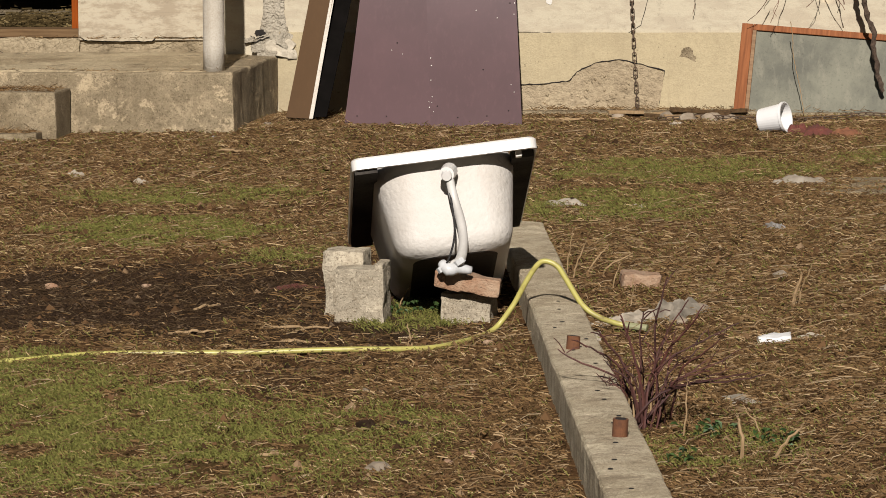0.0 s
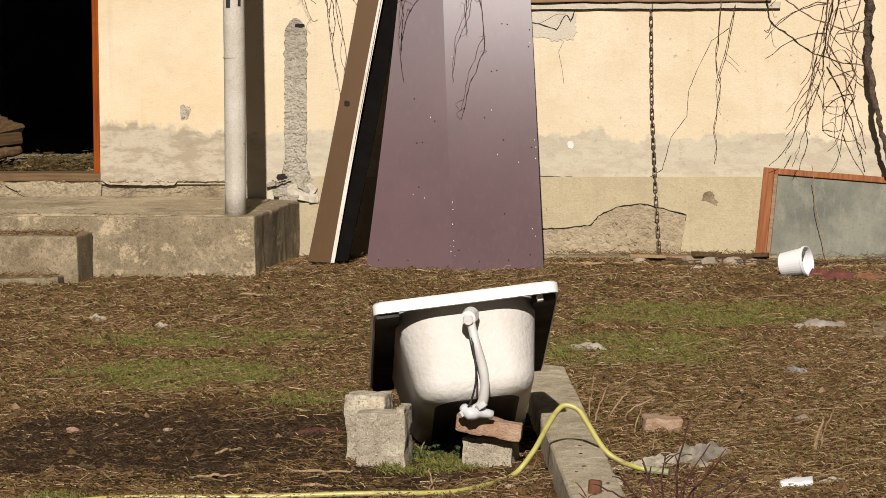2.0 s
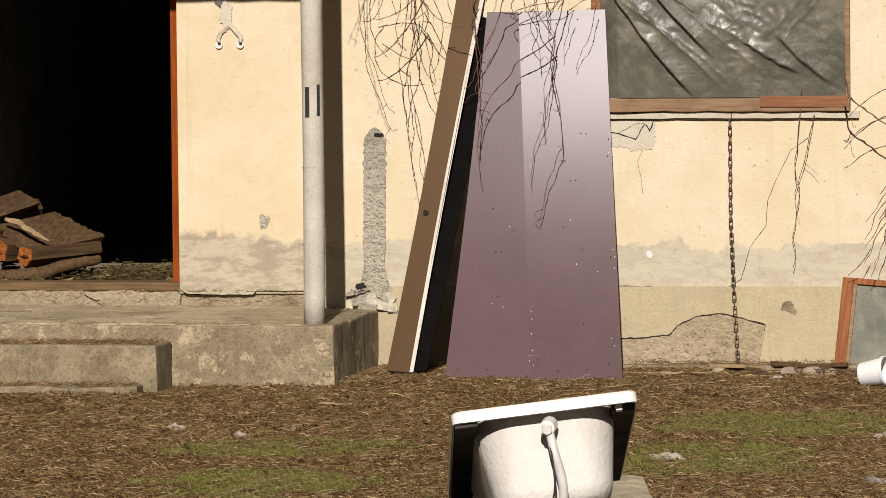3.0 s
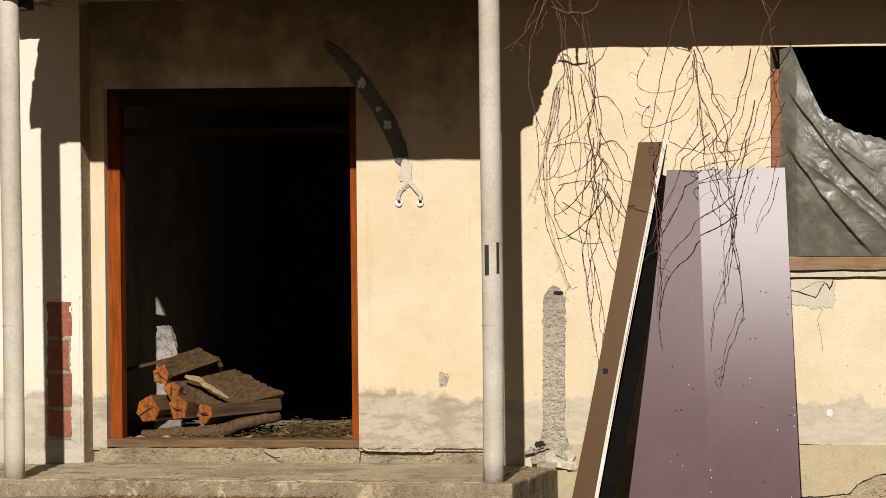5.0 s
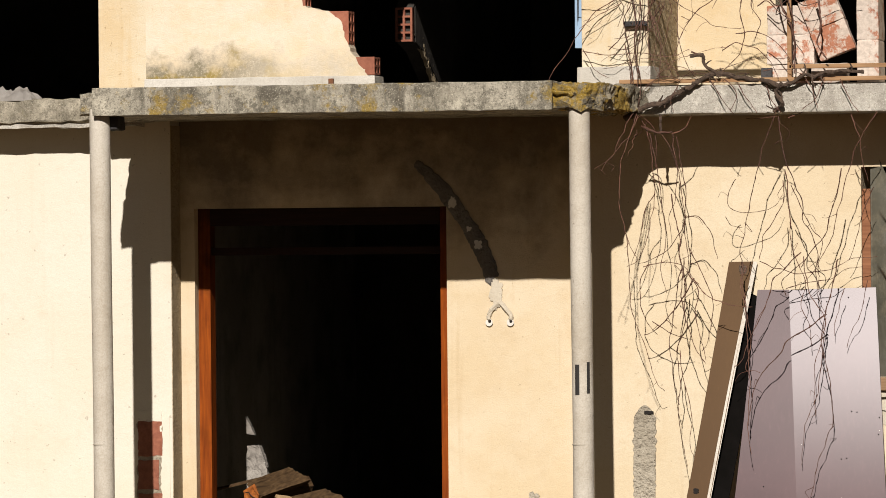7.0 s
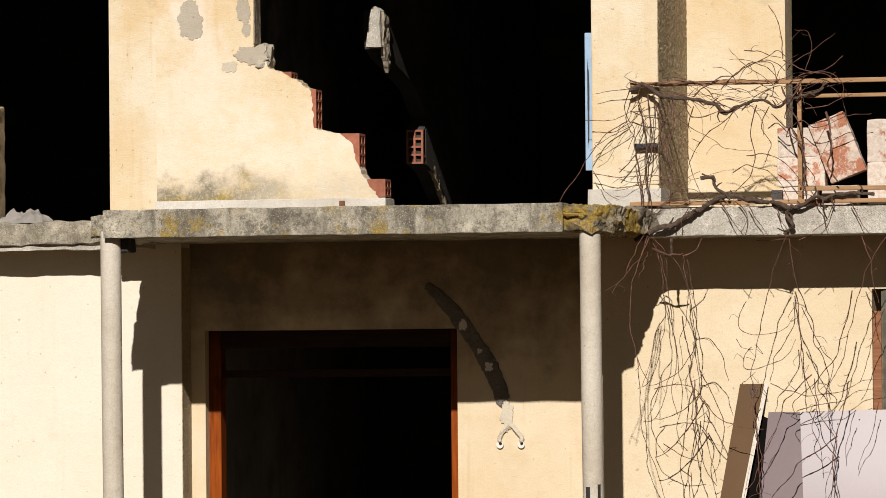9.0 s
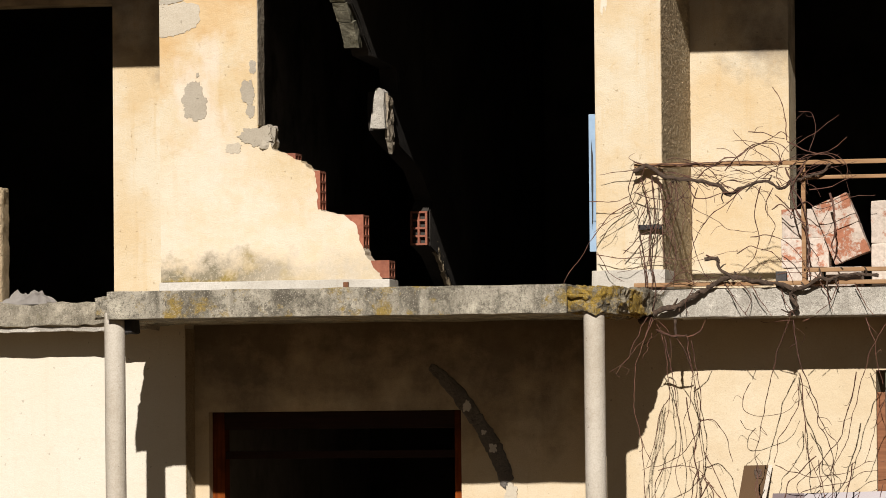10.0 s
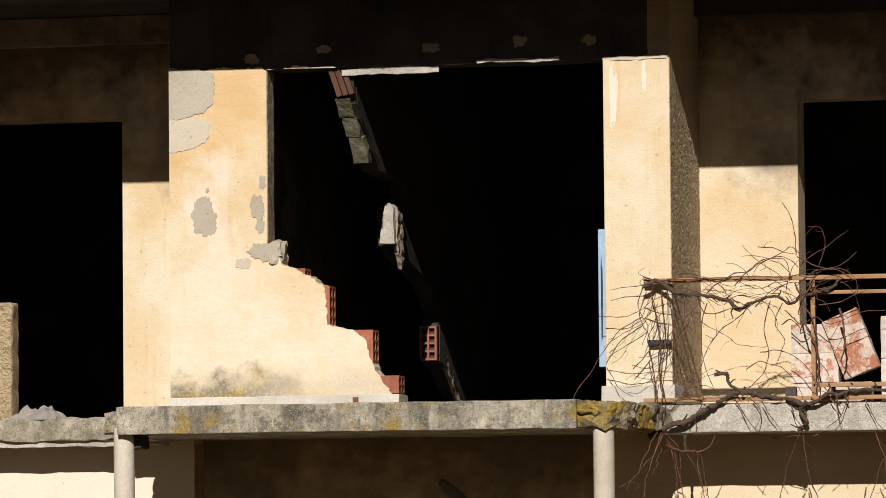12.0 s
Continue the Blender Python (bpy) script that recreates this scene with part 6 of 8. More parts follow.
cane((-0.64, -0.5), 0.0035, [(1.94, 2.73), (1.89, 2.51), (1.83, 2.35), (1.77, 2.29), (1.69, 2.20), (1.59, 2.11), (1.60, 2.03)], drift=0.015)
cane((-0.68, -0.48), 0.003, [(2.15, 3.04), (2.02, 2.85), (1.96, 2.66), (1.90, 2.45), (1.85, 2.32), (1.79, 2.20), (1.79, 2.04)], drift=0.015)
cane((-0.68, -0.6), 0.0028, [(2.00, 3.03), (2.05, 2.88), (2.06, 2.76), (2.08, 2.66)], drift=0.015)
cane((-0.46, -0.76), 0.0035, [(1.89, 2.23), (1.83, 1.95), (1.81, 1.79), (1.83, 1.67), (1.87, 1.54), (1.88, 1.34), (1.86, 1.27), (1.80, 1.08), (1.77, 0.92)], drift=0.015)
cane((-0.5, -0.68), 0.0026, [(1.83, 1.91), (1.81, 1.67), (1.78, 1.48), (1.74, 1.36), (1.71, 1.17), (1.71, 1.10)], drift=0.015)
cane((-0.42, -0.4), 0.0024, [(2.05, 2.11), (2.01, 1.94), (1.97, 1.85), (1.93, 1.74)], drift=0.015)
cane(-0.42, 0.0024, [(1.92, 2.07), (1.88, 1.93), (1.86, 1.81)], drift=0.015)
cane((-0.45, -0.35), 0.0026, [(1.45, 2.22), (1.58, 2.17), (1.68, 2.15), (1.84, 2.18), (1.96, 2.23), (2.09, 2.25)], drift=0.015)
cane((-0.45, -0.36), 0.0026, [(1.59, 2.07), (1.72, 2.10), (1.84, 2.12), (1.93, 2.17), (2.02, 2.19)], drift=0.015)
cane((-0.6, -0.4), 0.0024, [(1.34, 2.68), (1.29, 2.61), (1.30, 2.52), (1.40, 2.49), (1.53, 2.53), (1.58, 2.59)], drift=0.015)
cane((-0.6, -0.45), 0.0026, [(1.65, 2.64), (1.70, 2.53), (1.77, 2.39), (1.81, 2.34), (1.78, 2.20), (1.69, 2.10)], drift=0.015)
cane((-0.6, -0.4), 0.0022, [(1.29, 2.47), (1.29, 2.43), (1.34, 2.41)], drift=0.015)
cane((-0.5, -0.35), 0.0026, [(2.10, 2.63), (2.02, 2.48), (1.98, 2.32), (1.93, 2.22)], drift=0.015)
cane((-0.66, -0.55), 0.0026, [(1.65, 3.01), (1.69, 3.03), (1.73, 3.05)], drift=0.015)
cane((-0.66, -0.55), 0.0026, [(1.59, 3.02), (1.50, 3.01), (1.40, 3.02)], drift=0.015)
cane(-0.45, 0.0065, [(3.82, 1.81), (3.79, 1.59), (3.76, 1.44), (3.75, 1.27)], SIDE_VINE, 0.015)
cane(-0.45, 0.005, [(3.87, 1.81), (3.83, 1.62), (3.79, 1.50), (3.76, 1.37)], SIDE_VINE, 0.015)
cane(-0.5, 0.0045, [(3.44, 1.69), (3.46, 1.59), (3.54, 1.52), (3.63, 1.45), (3.75, 1.39), (3.88, 1.35), (3.98, 1.33)], SIDE_VINE, 0.015)
cane(-0.45, 0.003, [(3.79, 1.66), (3.69, 1.64), (3.59, 1.59), (3.50, 1.53), (3.43, 1.45)], SIDE_VINE, 0.015)
cane(-0.45, 0.003, [(3.77, 1.49), (3.69, 1.48), (3.59, 1.45), (3.50, 1.40), (3.42, 1.34)], SIDE_VINE, 0.015)
cane(-0.42, 0.003, [(3.75, 1.26), (3.71, 1.16), (3.65, 1.06), (3.60, 0.98), (3.57, 0.93), (3.53, 0.89)], SIDE_VINE, 0.015)
cane(-0.42, 0.003, [(3.72, 1.17), (3.68, 1.05), (3.63, 0.98), (3.59, 0.93), (3.55, 0.83), (3.53, 0.79)], SIDE_VINE, 0.015)
cane(-0.42, 0.003, [(3.67, 1.05), (3.64, 0.95), (3.65, 0.84), (3.62, 0.75), (3.60, 0.67), (3.57, 0.59)], SIDE_VINE, 0.015)
cane(-0.42, 0.003, [(3.71, 1.34), (3.68, 1.19), (3.66, 1.11), (3.61, 1.04)], SIDE_VINE, 0.015)
cane(-0.42, 0.003, [(3.75, 1.50), (3.71, 1.34), (3.69, 1.22), (3.68, 1.12), (3.66, 1.03)], SIDE_VINE, 0.015)
cane(-0.42, 0.0026, [(3.71, 1.14), (3.74, 1.03), (3.75, 0.93)], SIDE_VINE, 0.015)
cane(-0.42, 0.0045, [(3.76, 1.27), (3.81, 1.20), (3.85, 1.09), (3.90, 0.97), (3.94, 0.81), (3.97, 0.69)], SIDE_VINE, 0.015)
cane(-0.45, 0.003, [(3.98, 1.55), (3.87, 1.50), (3.83, 1.48), (3.79, 1.39), (3.78, 1.28)], SIDE_VINE, 0.015)
cane(-0.45, 0.003, [(3.84, 1.61), (3.87, 1.47), (3.90, 1.39), (3.93, 1.34)], SIDE_VINE, 0.015)
cane(-0.42, 0.0035, [(3.95, 1.52), (3.92, 1.42), (3.90, 1.31), (3.92, 1.22), (3.91, 1.12), (3.87, 1.02), (3.79, 0.98)], SIDE_VINE, 0.015)
cane(-0.42, 0.003, [(3.91, 1.12), (3.84, 1.11), (3.78, 1.08), (3.75, 1.00), (3.74, 0.92), (3.77, 0.89), (3.85, 0.88), (3.92, 0.87)], SIDE_VINE, 0.015)
cane(-0.42, 0.0026, [(3.74, 0.92), (3.81, 0.92), (3.85, 0.92)], SIDE_VINE, 0.015)
cane(-0.42, 0.003, [(3.92, 1.12), (3.87, 1.00), (3.85, 0.90), (3.84, 0.81), (3.80, 0.72), (3.76, 0.68)], SIDE_VINE, 0.015)
cane(-0.42, 0.003, [(3.91, 1.12), (3.87, 1.21), (3.83, 1.24), (3.77, 1.20)], SIDE_VINE, 0.015)
cane(-0.42, 0.003, [(3.85, 0.90), (3.89, 0.81), (3.92, 0.74), (3.97, 0.66)], SIDE_VINE, 0.015)
cane(-0.42, 0.003, [(3.75, 1.38), (3.81, 1.28), (3.88, 1.23), (3.98, 1.16)], SIDE_VINE, 0.015)
cane(-0.42, 0.0026, [(3.82, 1.46), (3.90, 1.47), (3.93, 1.48)], SIDE_VINE, 0.015)
cane(-0.36, 0.0028, [(3.56, 0.74), (3.49, 0.65), (3.43, 0.59)], SIDE_VINE, 0.015)
cane(-0.25, 0.0028, [(3.17, 1.62), (3.16, 1.45), (3.15, 1.31), (3.13, 1.21), (3.15, 1.07), (3.14, 0.93), (3.12, 0.81), (3.13, 0.71), (3.12, 0.63)], SIDE_VINE, 0.015)
cane(-0.25, 0.0026, [(3.24, 1.48), (3.22, 1.39), (3.20, 1.28), (3.17, 1.18), (3.14, 1.09), (3.13, 1.00)], SIDE_VINE, 0.015)
cane(-0.45, 0.022, [(4.00, 2.13), (4.00, 1.51), (3.98, 1.23), (4.03, 0.92), (4.11, 0.61), (4.18, 0.21)], SIDE_VINE, name="trunk")
cane(-0.7, 0.0155, [(0.75, 3.02), (0.86, 3.07), (0.95, 3.10), (1.05, 3.17), (1.14, 3.205), (1.26, 3.255), (1.36, 3.245), (1.45, 3.225), (1.63, 3.20), (1.79, 3.25), (2.07, 3.26)], name="trunk", drift=0.02)
cane(-0.7, 0.014, [(1.63, 3.20), (1.60, 3.15), (1.64, 3.10), (1.61, 3.07), (1.57, 3.04)], name="trunk", drift=0.02)
cane(-0.7, 0.012, [(0.72, 3.85), (0.80, 3.88), (0.89, 3.82), (0.98, 3.81), (1.08, 3.80), (1.20, 3.77), (1.26, 3.72), (1.33, 3.76), (1.45, 3.79), (1.54, 3.75), (1.61, 3.79), (1.71, 3.82), (1.79, 3.84), (1.82, 3.88)], drift=0.015, name="trunk")
cane(-0.7, 0.004, [(0.72, 3.91), (0.82, 3.88), (0.95, 3.89), (1.07, 3.89), (1.20, 3.90), (1.36, 3.90), (1.50, 3.89)], drift=0.015)
cane(-0.7, 0.004, [(1.07, 3.81), (1.17, 3.89), (1.30, 3.93), (1.39, 3.98), (1.49, 4.02), (1.55, 4.06), (1.59, 4.02)], drift=0.015)
cane(-0.7, 0.0035, [(1.23, 3.85), (1.34, 3.96), (1.46, 4.00), (1.53, 3.97), (1.55, 3.89)], drift=0.015)
cane((-0.7, -0.66), 0.003, [(1.37, 4.06), (1.47, 4.05), (1.56, 4.02)], drift=0.015)
cane(-0.72, 0.0035, [(1.59, 4.00), (1.69, 3.95), (1.80, 3.92), (1.89, 3.88)], drift=0.015)
cane((-0.68, -0.66), 0.0035, [(1.58, 4.01), (1.57, 4.11), (1.55, 4.23), (1.50, 4.31)], drift=0.015)
cane((-0.68, -0.6), 0.0025, [(1.70, 3.95), (1.74, 4.07), (1.71, 4.16), (1.63, 4.18)], drift=0.015)
cane((-0.68, -0.6), 0.0025, [(1.58, 3.86), (1.67, 3.92), (1.79, 3.95), (1.90, 4.03)], drift=0.015)
cane((-0.7, -0.72), 0.003, [(0.73, 3.88), (0.69, 3.75), (0.74, 3.63), (0.71, 3.53)], drift=0.015)
cane((-0.7, -0.72), 0.0035, [(0.76, 3.82), (0.79, 3.69), (0.75, 3.56), (0.78, 3.41), (0.78, 3.21)], drift=0.015)
cane((-0.7, -0.72), 0.004, [(0.82, 3.83), (0.84, 3.63), (0.80, 3.44), (0.82, 3.25), (0.83, 3.04)], drift=0.015)
cane((-0.7, -0.74), 0.0035, [(0.79, 3.69), (0.82, 3.50), (0.79, 3.31), (0.81, 3.06)], drift=0.015)
cane((-0.7, -0.74), 0.0035, [(0.85, 3.56), (0.82, 3.38), (0.84, 3.19), (0.82, 3.03)], drift=0.015)
cane((-0.7, -0.74), 0.003, [(0.75, 3.44), (0.79, 3.28), (0.78, 3.16), (0.80, 3.00)], drift=0.015)
cane((-0.7, -0.68), 0.003, [(0.87, 3.78), (0.90, 3.56), (0.95, 3.41), (1.01, 3.25)], drift=0.015)
cane((-0.7, -0.68), 0.003, [(0.91, 3.72), (0.88, 3.50), (0.91, 3.31), (0.97, 3.21)], drift=0.015)
cane((-0.7, -0.68), 0.003, [(0.90, 3.59), (0.94, 3.47), (0.95, 3.31), (0.93, 3.21)], drift=0.015)
cane((-0.7, -0.75), 0.003, [(0.70, 3.69), (0.58, 3.61), (0.50, 3.51), (0.41, 3.38), (0.33, 3.24)], drift=0.015)
cane((-0.7, -0.72), 0.0025, [(0.47, 3.69), (0.61, 3.69), (0.73, 3.75), (0.80, 3.82)], drift=0.015)
cane((-0.7, -0.72), 0.0025, [(0.73, 3.66), (0.63, 3.60), (0.49, 3.52)], drift=0.015)
cane((-0.7, -0.72), 0.0025, [(0.72, 3.86), (0.61, 3.86), (0.53, 3.84)], drift=0.015)
cane(-0.7, 0.003, [(1.08, 3.76), (1.04, 3.62), (1.05, 3.47), (1.10, 3.31), (1.16, 3.23)], drift=0.015)
cane(-0.7, 0.0035, [(1.33, 3.75), (1.23, 3.66), (1.13, 3.59), (1.07, 3.49), (1.02, 3.37)], drift=0.015)
cane(-0.7, 0.0035, [(1.43, 3.76), (1.39, 3.62), (1.42, 3.48), (1.38, 3.36), (1.26, 3.24)], drift=0.015)
cane((-0.7, -0.72), 0.003, [(1.50, 3.75), (1.46, 3.63), (1.51, 3.54), (1.48, 3.43)], drift=0.015)
cane((-0.7, -0.72), 0.0035, [(1.49, 3.63), (1.55, 3.65), (1.64, 3.58), (1.71, 3.54)], drift=0.015)
cane(-0.7, 0.0026, [(0.50, 3.40), (0.66, 3.37), (0.81, 3.38), (0.97, 3.36), (1.11, 3.40)], drift=0.015)
cane((-0.7, -0.72), 0.0026, [(0.51, 3.41), (0.59, 3.29), (0.66, 3.25)], drift=0.015)
cane(-0.7, 0.003, [(0.66, 3.40), (0.75, 3.50), (0.89, 3.56), (0.98, 3.65)], drift=0.015)
cane(-0.7, 0.003, [(1.29, 3.39), (1.37, 3.43), (1.47, 3.40), (1.55, 3.34), (1.61, 3.23)], drift=0.015)
cane(-0.7, 0.003, [(1.37, 3.48), (1.51, 3.48), (1.64, 3.39), (1.70, 3.26)], drift=0.015)
cane(-0.74, 0.006, [(1.82, 3.71), (1.85, 3.54), (1.83, 3.41), (1.88, 3.32)], drift=0.015)
cane(-0.72, 0.0055, [(1.68, 3.86), (1.61, 3.74), (1.64, 3.61), (1.69, 3.48), (1.70, 3.26)], drift=0.015)
cane(-0.72, 0.0045, [(1.57, 3.86), (1.63, 3.72), (1.69, 3.58), (1.70, 3.39)], drift=0.015)
cane((-0.74, -0.7), 0.011, [(1.12, 3.36), (1.18, 3.36), (1.20, 3.31), (1.26, 3.27), (1.28, 3.24)], drift=0.015)
cane((-0.74, -0.7), 0.007, [(1.13, 3.38), (1.18, 3.36)], drift=0.015)
cane((-0.7, -0.74), 0.003, [(1.22, 3.23), (1.26, 3.17), (1.32, 3.09), (1.36, 3.04)], drift=0.015)
cane((-0.7, -0.74), 0.003, [(1.38, 3.21), (1.43, 3.12), (1.49, 3.04)], drift=0.015)
cane((-0.7, -0.74), 0.003, [(1.54, 3.19), (1.57, 3.11), (1.62, 3.04)], drift=0.015)
cane((-0.7, -0.74), 0.003, [(1.04, 3.20), (1.01, 3.12), (1.03, 3.05)], drift=0.015)
cane((-0.7, -0.74), 0.003, [(1.76, 3.23), (1.80, 3.14), (1.83, 3.06)], drift=0.015)
cane((-0.7, -0.74), 0.003, [(1.86, 3.23), (1.82, 3.13), (1.74, 3.05)], drift=0.015)
cane((-0.7, -0.74), 0.003, [(1.95, 3.22), (2.00, 3.11), (2.05, 3.04)], drift=0.015)
cane((-0.7, -0.74), 0.003, [(1.30, 3.23), (1.37, 3.15), (1.35, 3.05)], drift=0.015)
cane(-0.7, 0.004, [(1.02, 3.81), (1.07, 3.70), (1.20, 3.72), (1.29, 3.74)], drift=0.015)
cane(-0.7, 0.003, [(1.51, 3.71), (1.60, 3.63), (1.68, 3.67), (1.76, 3.62), (1.89, 3.67), (2.07, 3.70)], drift=0.015)
cane(-0.7, 0.003, [(1.70, 3.73), (1.83, 3.75), (1.96, 3.81)], drift=0.015)
cane(-0.7, 0.003, [(0.72, 3.74), (0.85, 3.70), (0.96, 3.69), (1.07, 3.81)], drift=0.015)


def curl(x, z, way, length, r, y, rng, fall=2.2):
    """A whip that grows out along way (degrees) and droops, curling at its end."""
    pts = [(x, z)]
    a, spin = radians(way), rng.uniform(-2.6, 2.6)
    step = 0.055
    n = max(3, round(length / step))
    for k in range(n):
        down = -math.pi / 2
        turn = (down - a + math.pi) % (2 * math.pi) - math.pi
        a += turn * min(1.0, fall * step) + spin * step * (1 + 3.0 * (k / n) ** 2) + rng.uniform(-0.18, 0.18)
        x, z = x + step * math.cos(a), z + step * math.sin(a)
        pts.append((x, z))
    cane(y, r, pts, drift=0.02)


whips = random.Random(31)
for _ in range(15):
    curl(whips.uniform(0.76, 0.97), whips.uniform(3.78, 3.92), whips.uniform(-115, 60), whips.uniform(0.25, 0.65), whips.uniform(0.0016, 0.0028), -0.70, whips, 3.0)
for _ in range(30):
    curl(whips.uniform(0.85, 1.68), whips.uniform(3.74, 3.90), whips.uniform(-30, 210), whips.uniform(0.12, 0.45), whips.uniform(0.0016, 0.0028), -0.70, whips, 2.2)
for _ in range(9):
    curl(whips.uniform(0.9, 1.7), whips.uniform(3.22, 3.32), whips.uniform(20, 160), whips.uniform(0.2, 0.5), whips.uniform(0.0016, 0.0025), -0.71, whips, 2.6)
for _ in range(5):
    curl(whips.uniform(1.5, 1.7), whips.uniform(3.85, 3.95), whips.uniform(20, 150), whips.uniform(0.2, 0.38), whips.uniform(0.0018, 0.0028), -0.70, whips, 1.2)

# ---- bathtub ----
def rounded_ring(hx, y0, y1, corner, n=6):
    pts = []
    for cx, cy, a0 in ((hx - corner, y0 + corner, -90), (hx - corner, y1 - corner, 0), (-hx + corner, y1 - corner, 90), (-hx + corner, y0 + corner, 180)):
        for k in range(n + 1):
            a = radians(a0 + 90 * k / n)
            pts.append((cx + corner * math.cos(a), cy + corner * math.sin(a)))
    return pts


def loft(rings, cap_last=True):
    bm = bmesh.new()
    vs = [[bm.verts.new(p) for p in r] for r in rings]
    n = len(vs[0])
    for a, b in zip(vs, vs[1:]):
        for k in range(n):
            bm.faces.new([a[k], a[(k + 1) % n], b[(k + 1) % n], b[k]])
    if cap_last:
        bm.faces.new(vs[-1])
    return bm


def bathtub():
    yh = Vector((-0.257, 1.40, -0.440)).normalized()
    xh = Vector((1.0, 0.18, 0.127))
    xh = (xh - yh * xh.dot(yh)).normalized()
    zh = xh.cross(yh)
    left_corner = Vector((2.757, -9.47, 0.640))
    origin = left_corner + 0.355 * xh
    m = Matrix((( xh.x, yh.x, zh.x, origin.x), (xh.y, yh.y, zh.y, origin.y), (xh.z, yh.z, zh.z, origin.z), (0, 0, 0, 1)))
    top = empty("bathtub", m, "old white enamel bathtub with its head end raised on blocks", "bathtub")
    length = 1.47
    outer, inner = [], []
    for k in range(25):
        t = k / 24
        d = 0.385 * math.sin(math.pi / 2 * min(1.0, t * 1.12)) if t < 0.9 else 0.385
        u = max(0.0, (t - 0.78) / 0.22)
        shrink = 0.055 * (1 - math.sqrt(max(0.0, 1 - u * u)))
        hx, y0, y1 = 0.276 - 0.058 * t - shrink, 0.086 - 0.020 * t + shrink, length - 0.06 - 0.30 * t - shrink
        outer.append([(a, b, -0.02 - 0.372 * t) for a, b in rounded_ring(hx, y0, y1, 0.165 - 0.07 * t, 8)])
        inner.append([(a, b, -0.006 - 0.325 * t) for a, b in rounded_ring(hx - 0.014, y0 + 0.014, y1 - 0.014, 0.15 - 0.07 * t, 8)])
    part("shell", loft(inner), ENAMEL, top, "glossy white inside", smooth=True)
    body = part("body", loft(outer, False), ENAMEL_OUT, top, "rough white coated outside", smooth=True)
    # bottom face coloured dark for the shade it lies in
    part("underside", loft([outer[-1], [(a * 0.9, 0.3 + (b - 0.3) * 0.97, c - 0.004) for a, b, c in outer[-1]]]), UNDERSIDE_SHADE, top, "underside with its shade painted near-black")
    prof = [(-0.07, -0.012), (-0.07, 0.0), (-0.008, 0.002), (0.0, -0.006), (0.0, -0.044), (-0.008, -0.046), (-0.010, -0.02), (-0.07, -0.02)]
    rings = []
    for inset, z in prof:
        rings.append([(a, b, z) for a, b in rounded_ring(0.355 + inset, -inset, length + inset, 0.03 if inset > -0.05 else 0.10)])
    bm = loft(rings, False)
    part("rim", bm, ENAMEL, top, "thick white rolled rim", smooth=False)
    part("bolt_hole", box(0.272, 0.296, 0.045, 0.075, -0.062, -0.038, 0.004), CHALK, top)
    # added dark strips stand in for the shade beneath the rim
    part("rim_shade", box(-0.345, -0.258, 0.02, length - 0.02, -0.06, -0.022), SHADE_BLACK, top, "added dark strip for the shade under the rim")
    part("rim_shade", box(0.258, 0.345, 0.08, length - 0.02, -0.06, -0.022), SHADE_BLACK, top, "added dark strip for the shade under the rim")
    back = m.inverted()
    line = [back @ Vector(p) for p in ((3.128, -9.43, 0.575), (3.152, -9.475, 0.50), (3.180, -9.475, 0.40), (3.186, -9.465, 0.32), (3.170, -9.45, 0.255), (3.135, -9.44, 0.232))]
    pipe = part("overflow_pipe", tube(line, [0.016, 0.017, 0.018, 0.018, 0.02, 0.02], 12, smooth_steps=6), GREY_HOSE, top, "grey plastic overflow pipe", smooth=True)
    wire = [back @ Vector(p) for p in ((3.125, -9.45, 0.56), (3.150, -9.50, 0.47), (3.158, -9.50, 0.36), (3.135, -9.485, 0.27), (3.105, -9.46, 0.225))]
    part("overflow_wire", tube(wire, [0.004] * 5, 6, smooth_steps=6), DARK_MOTTLE, top, "thin dark wire")
    for p, q, r in (((3.122, -9.38, 0.590), (3.122, -9.452, 0.583), 0.032), ((3.122, -9.45, 0.583), (3.126, -9.475, 0.577), 0.020)):
        part("overflow_cap", tube([back @ Vector(p), back @ Vector(q)], [r, r * 0.9], 18), ENAMEL, pipe, "round overflow fitting")
    elbow = part("drain_elbow", tube([back @ Vector(p) for p in ((3.10, -9.45, 0.245), (3.13, -9.47, 0.222), (3.16, -9.45, 0.225), (3.21, -9.43, 0.215))], [0.018, 0.026, 0.022, 0.016], 10, smooth_steps=3), FITTING, top, "pale drain elbow", smooth=True)
    for p in ((3.098, -9.46, 0.235), (3.165, -9.462, 0.262)):
        part("drain_nut", tube([back @ Vector(p), back @ (Vector(p) + Vector((0.012, 0, -0.018)))], [0.022, 0.022], 8), FITTING, elbow)


bathtub()


def cinder_block():
    top = empty("broken_block", pose(2.745, -9.26, 0.0), "broken grey cinder block under the bathtub", "block", "blocks under the bathtub")
    part("front_half", rugged(box(-0.076, 0.118, -0.11, 0.06, -0.03, 0.208, 0.004), 5, 0.006, 16, 2.0, 0.016), BLOCK, top)
    part("broken_corner", rugged(box(0.080, 0.117, -0.10, 0.05, 0.205, 0.232, 0.006), 3, 0.008, 18, 1.0, 0.02), BLOCK, top)
    part("back_half", rugged(box(-0.145, 0.012, 0.065, 0.24, -0.03, 0.258, 0.008), 5, 0.009, 13, 4.0, 0.016), BLOCK, top)


cinder_block()
solid("support_block", rugged(box(3.078, 3.268, -9.34, -9.14, -0.03, 0.115, 0.004), 5, 0.005, 18, 6.0, 0.016), BLOCK, "grey concrete block carrying a brick", "block", "blocks under the bathtub")
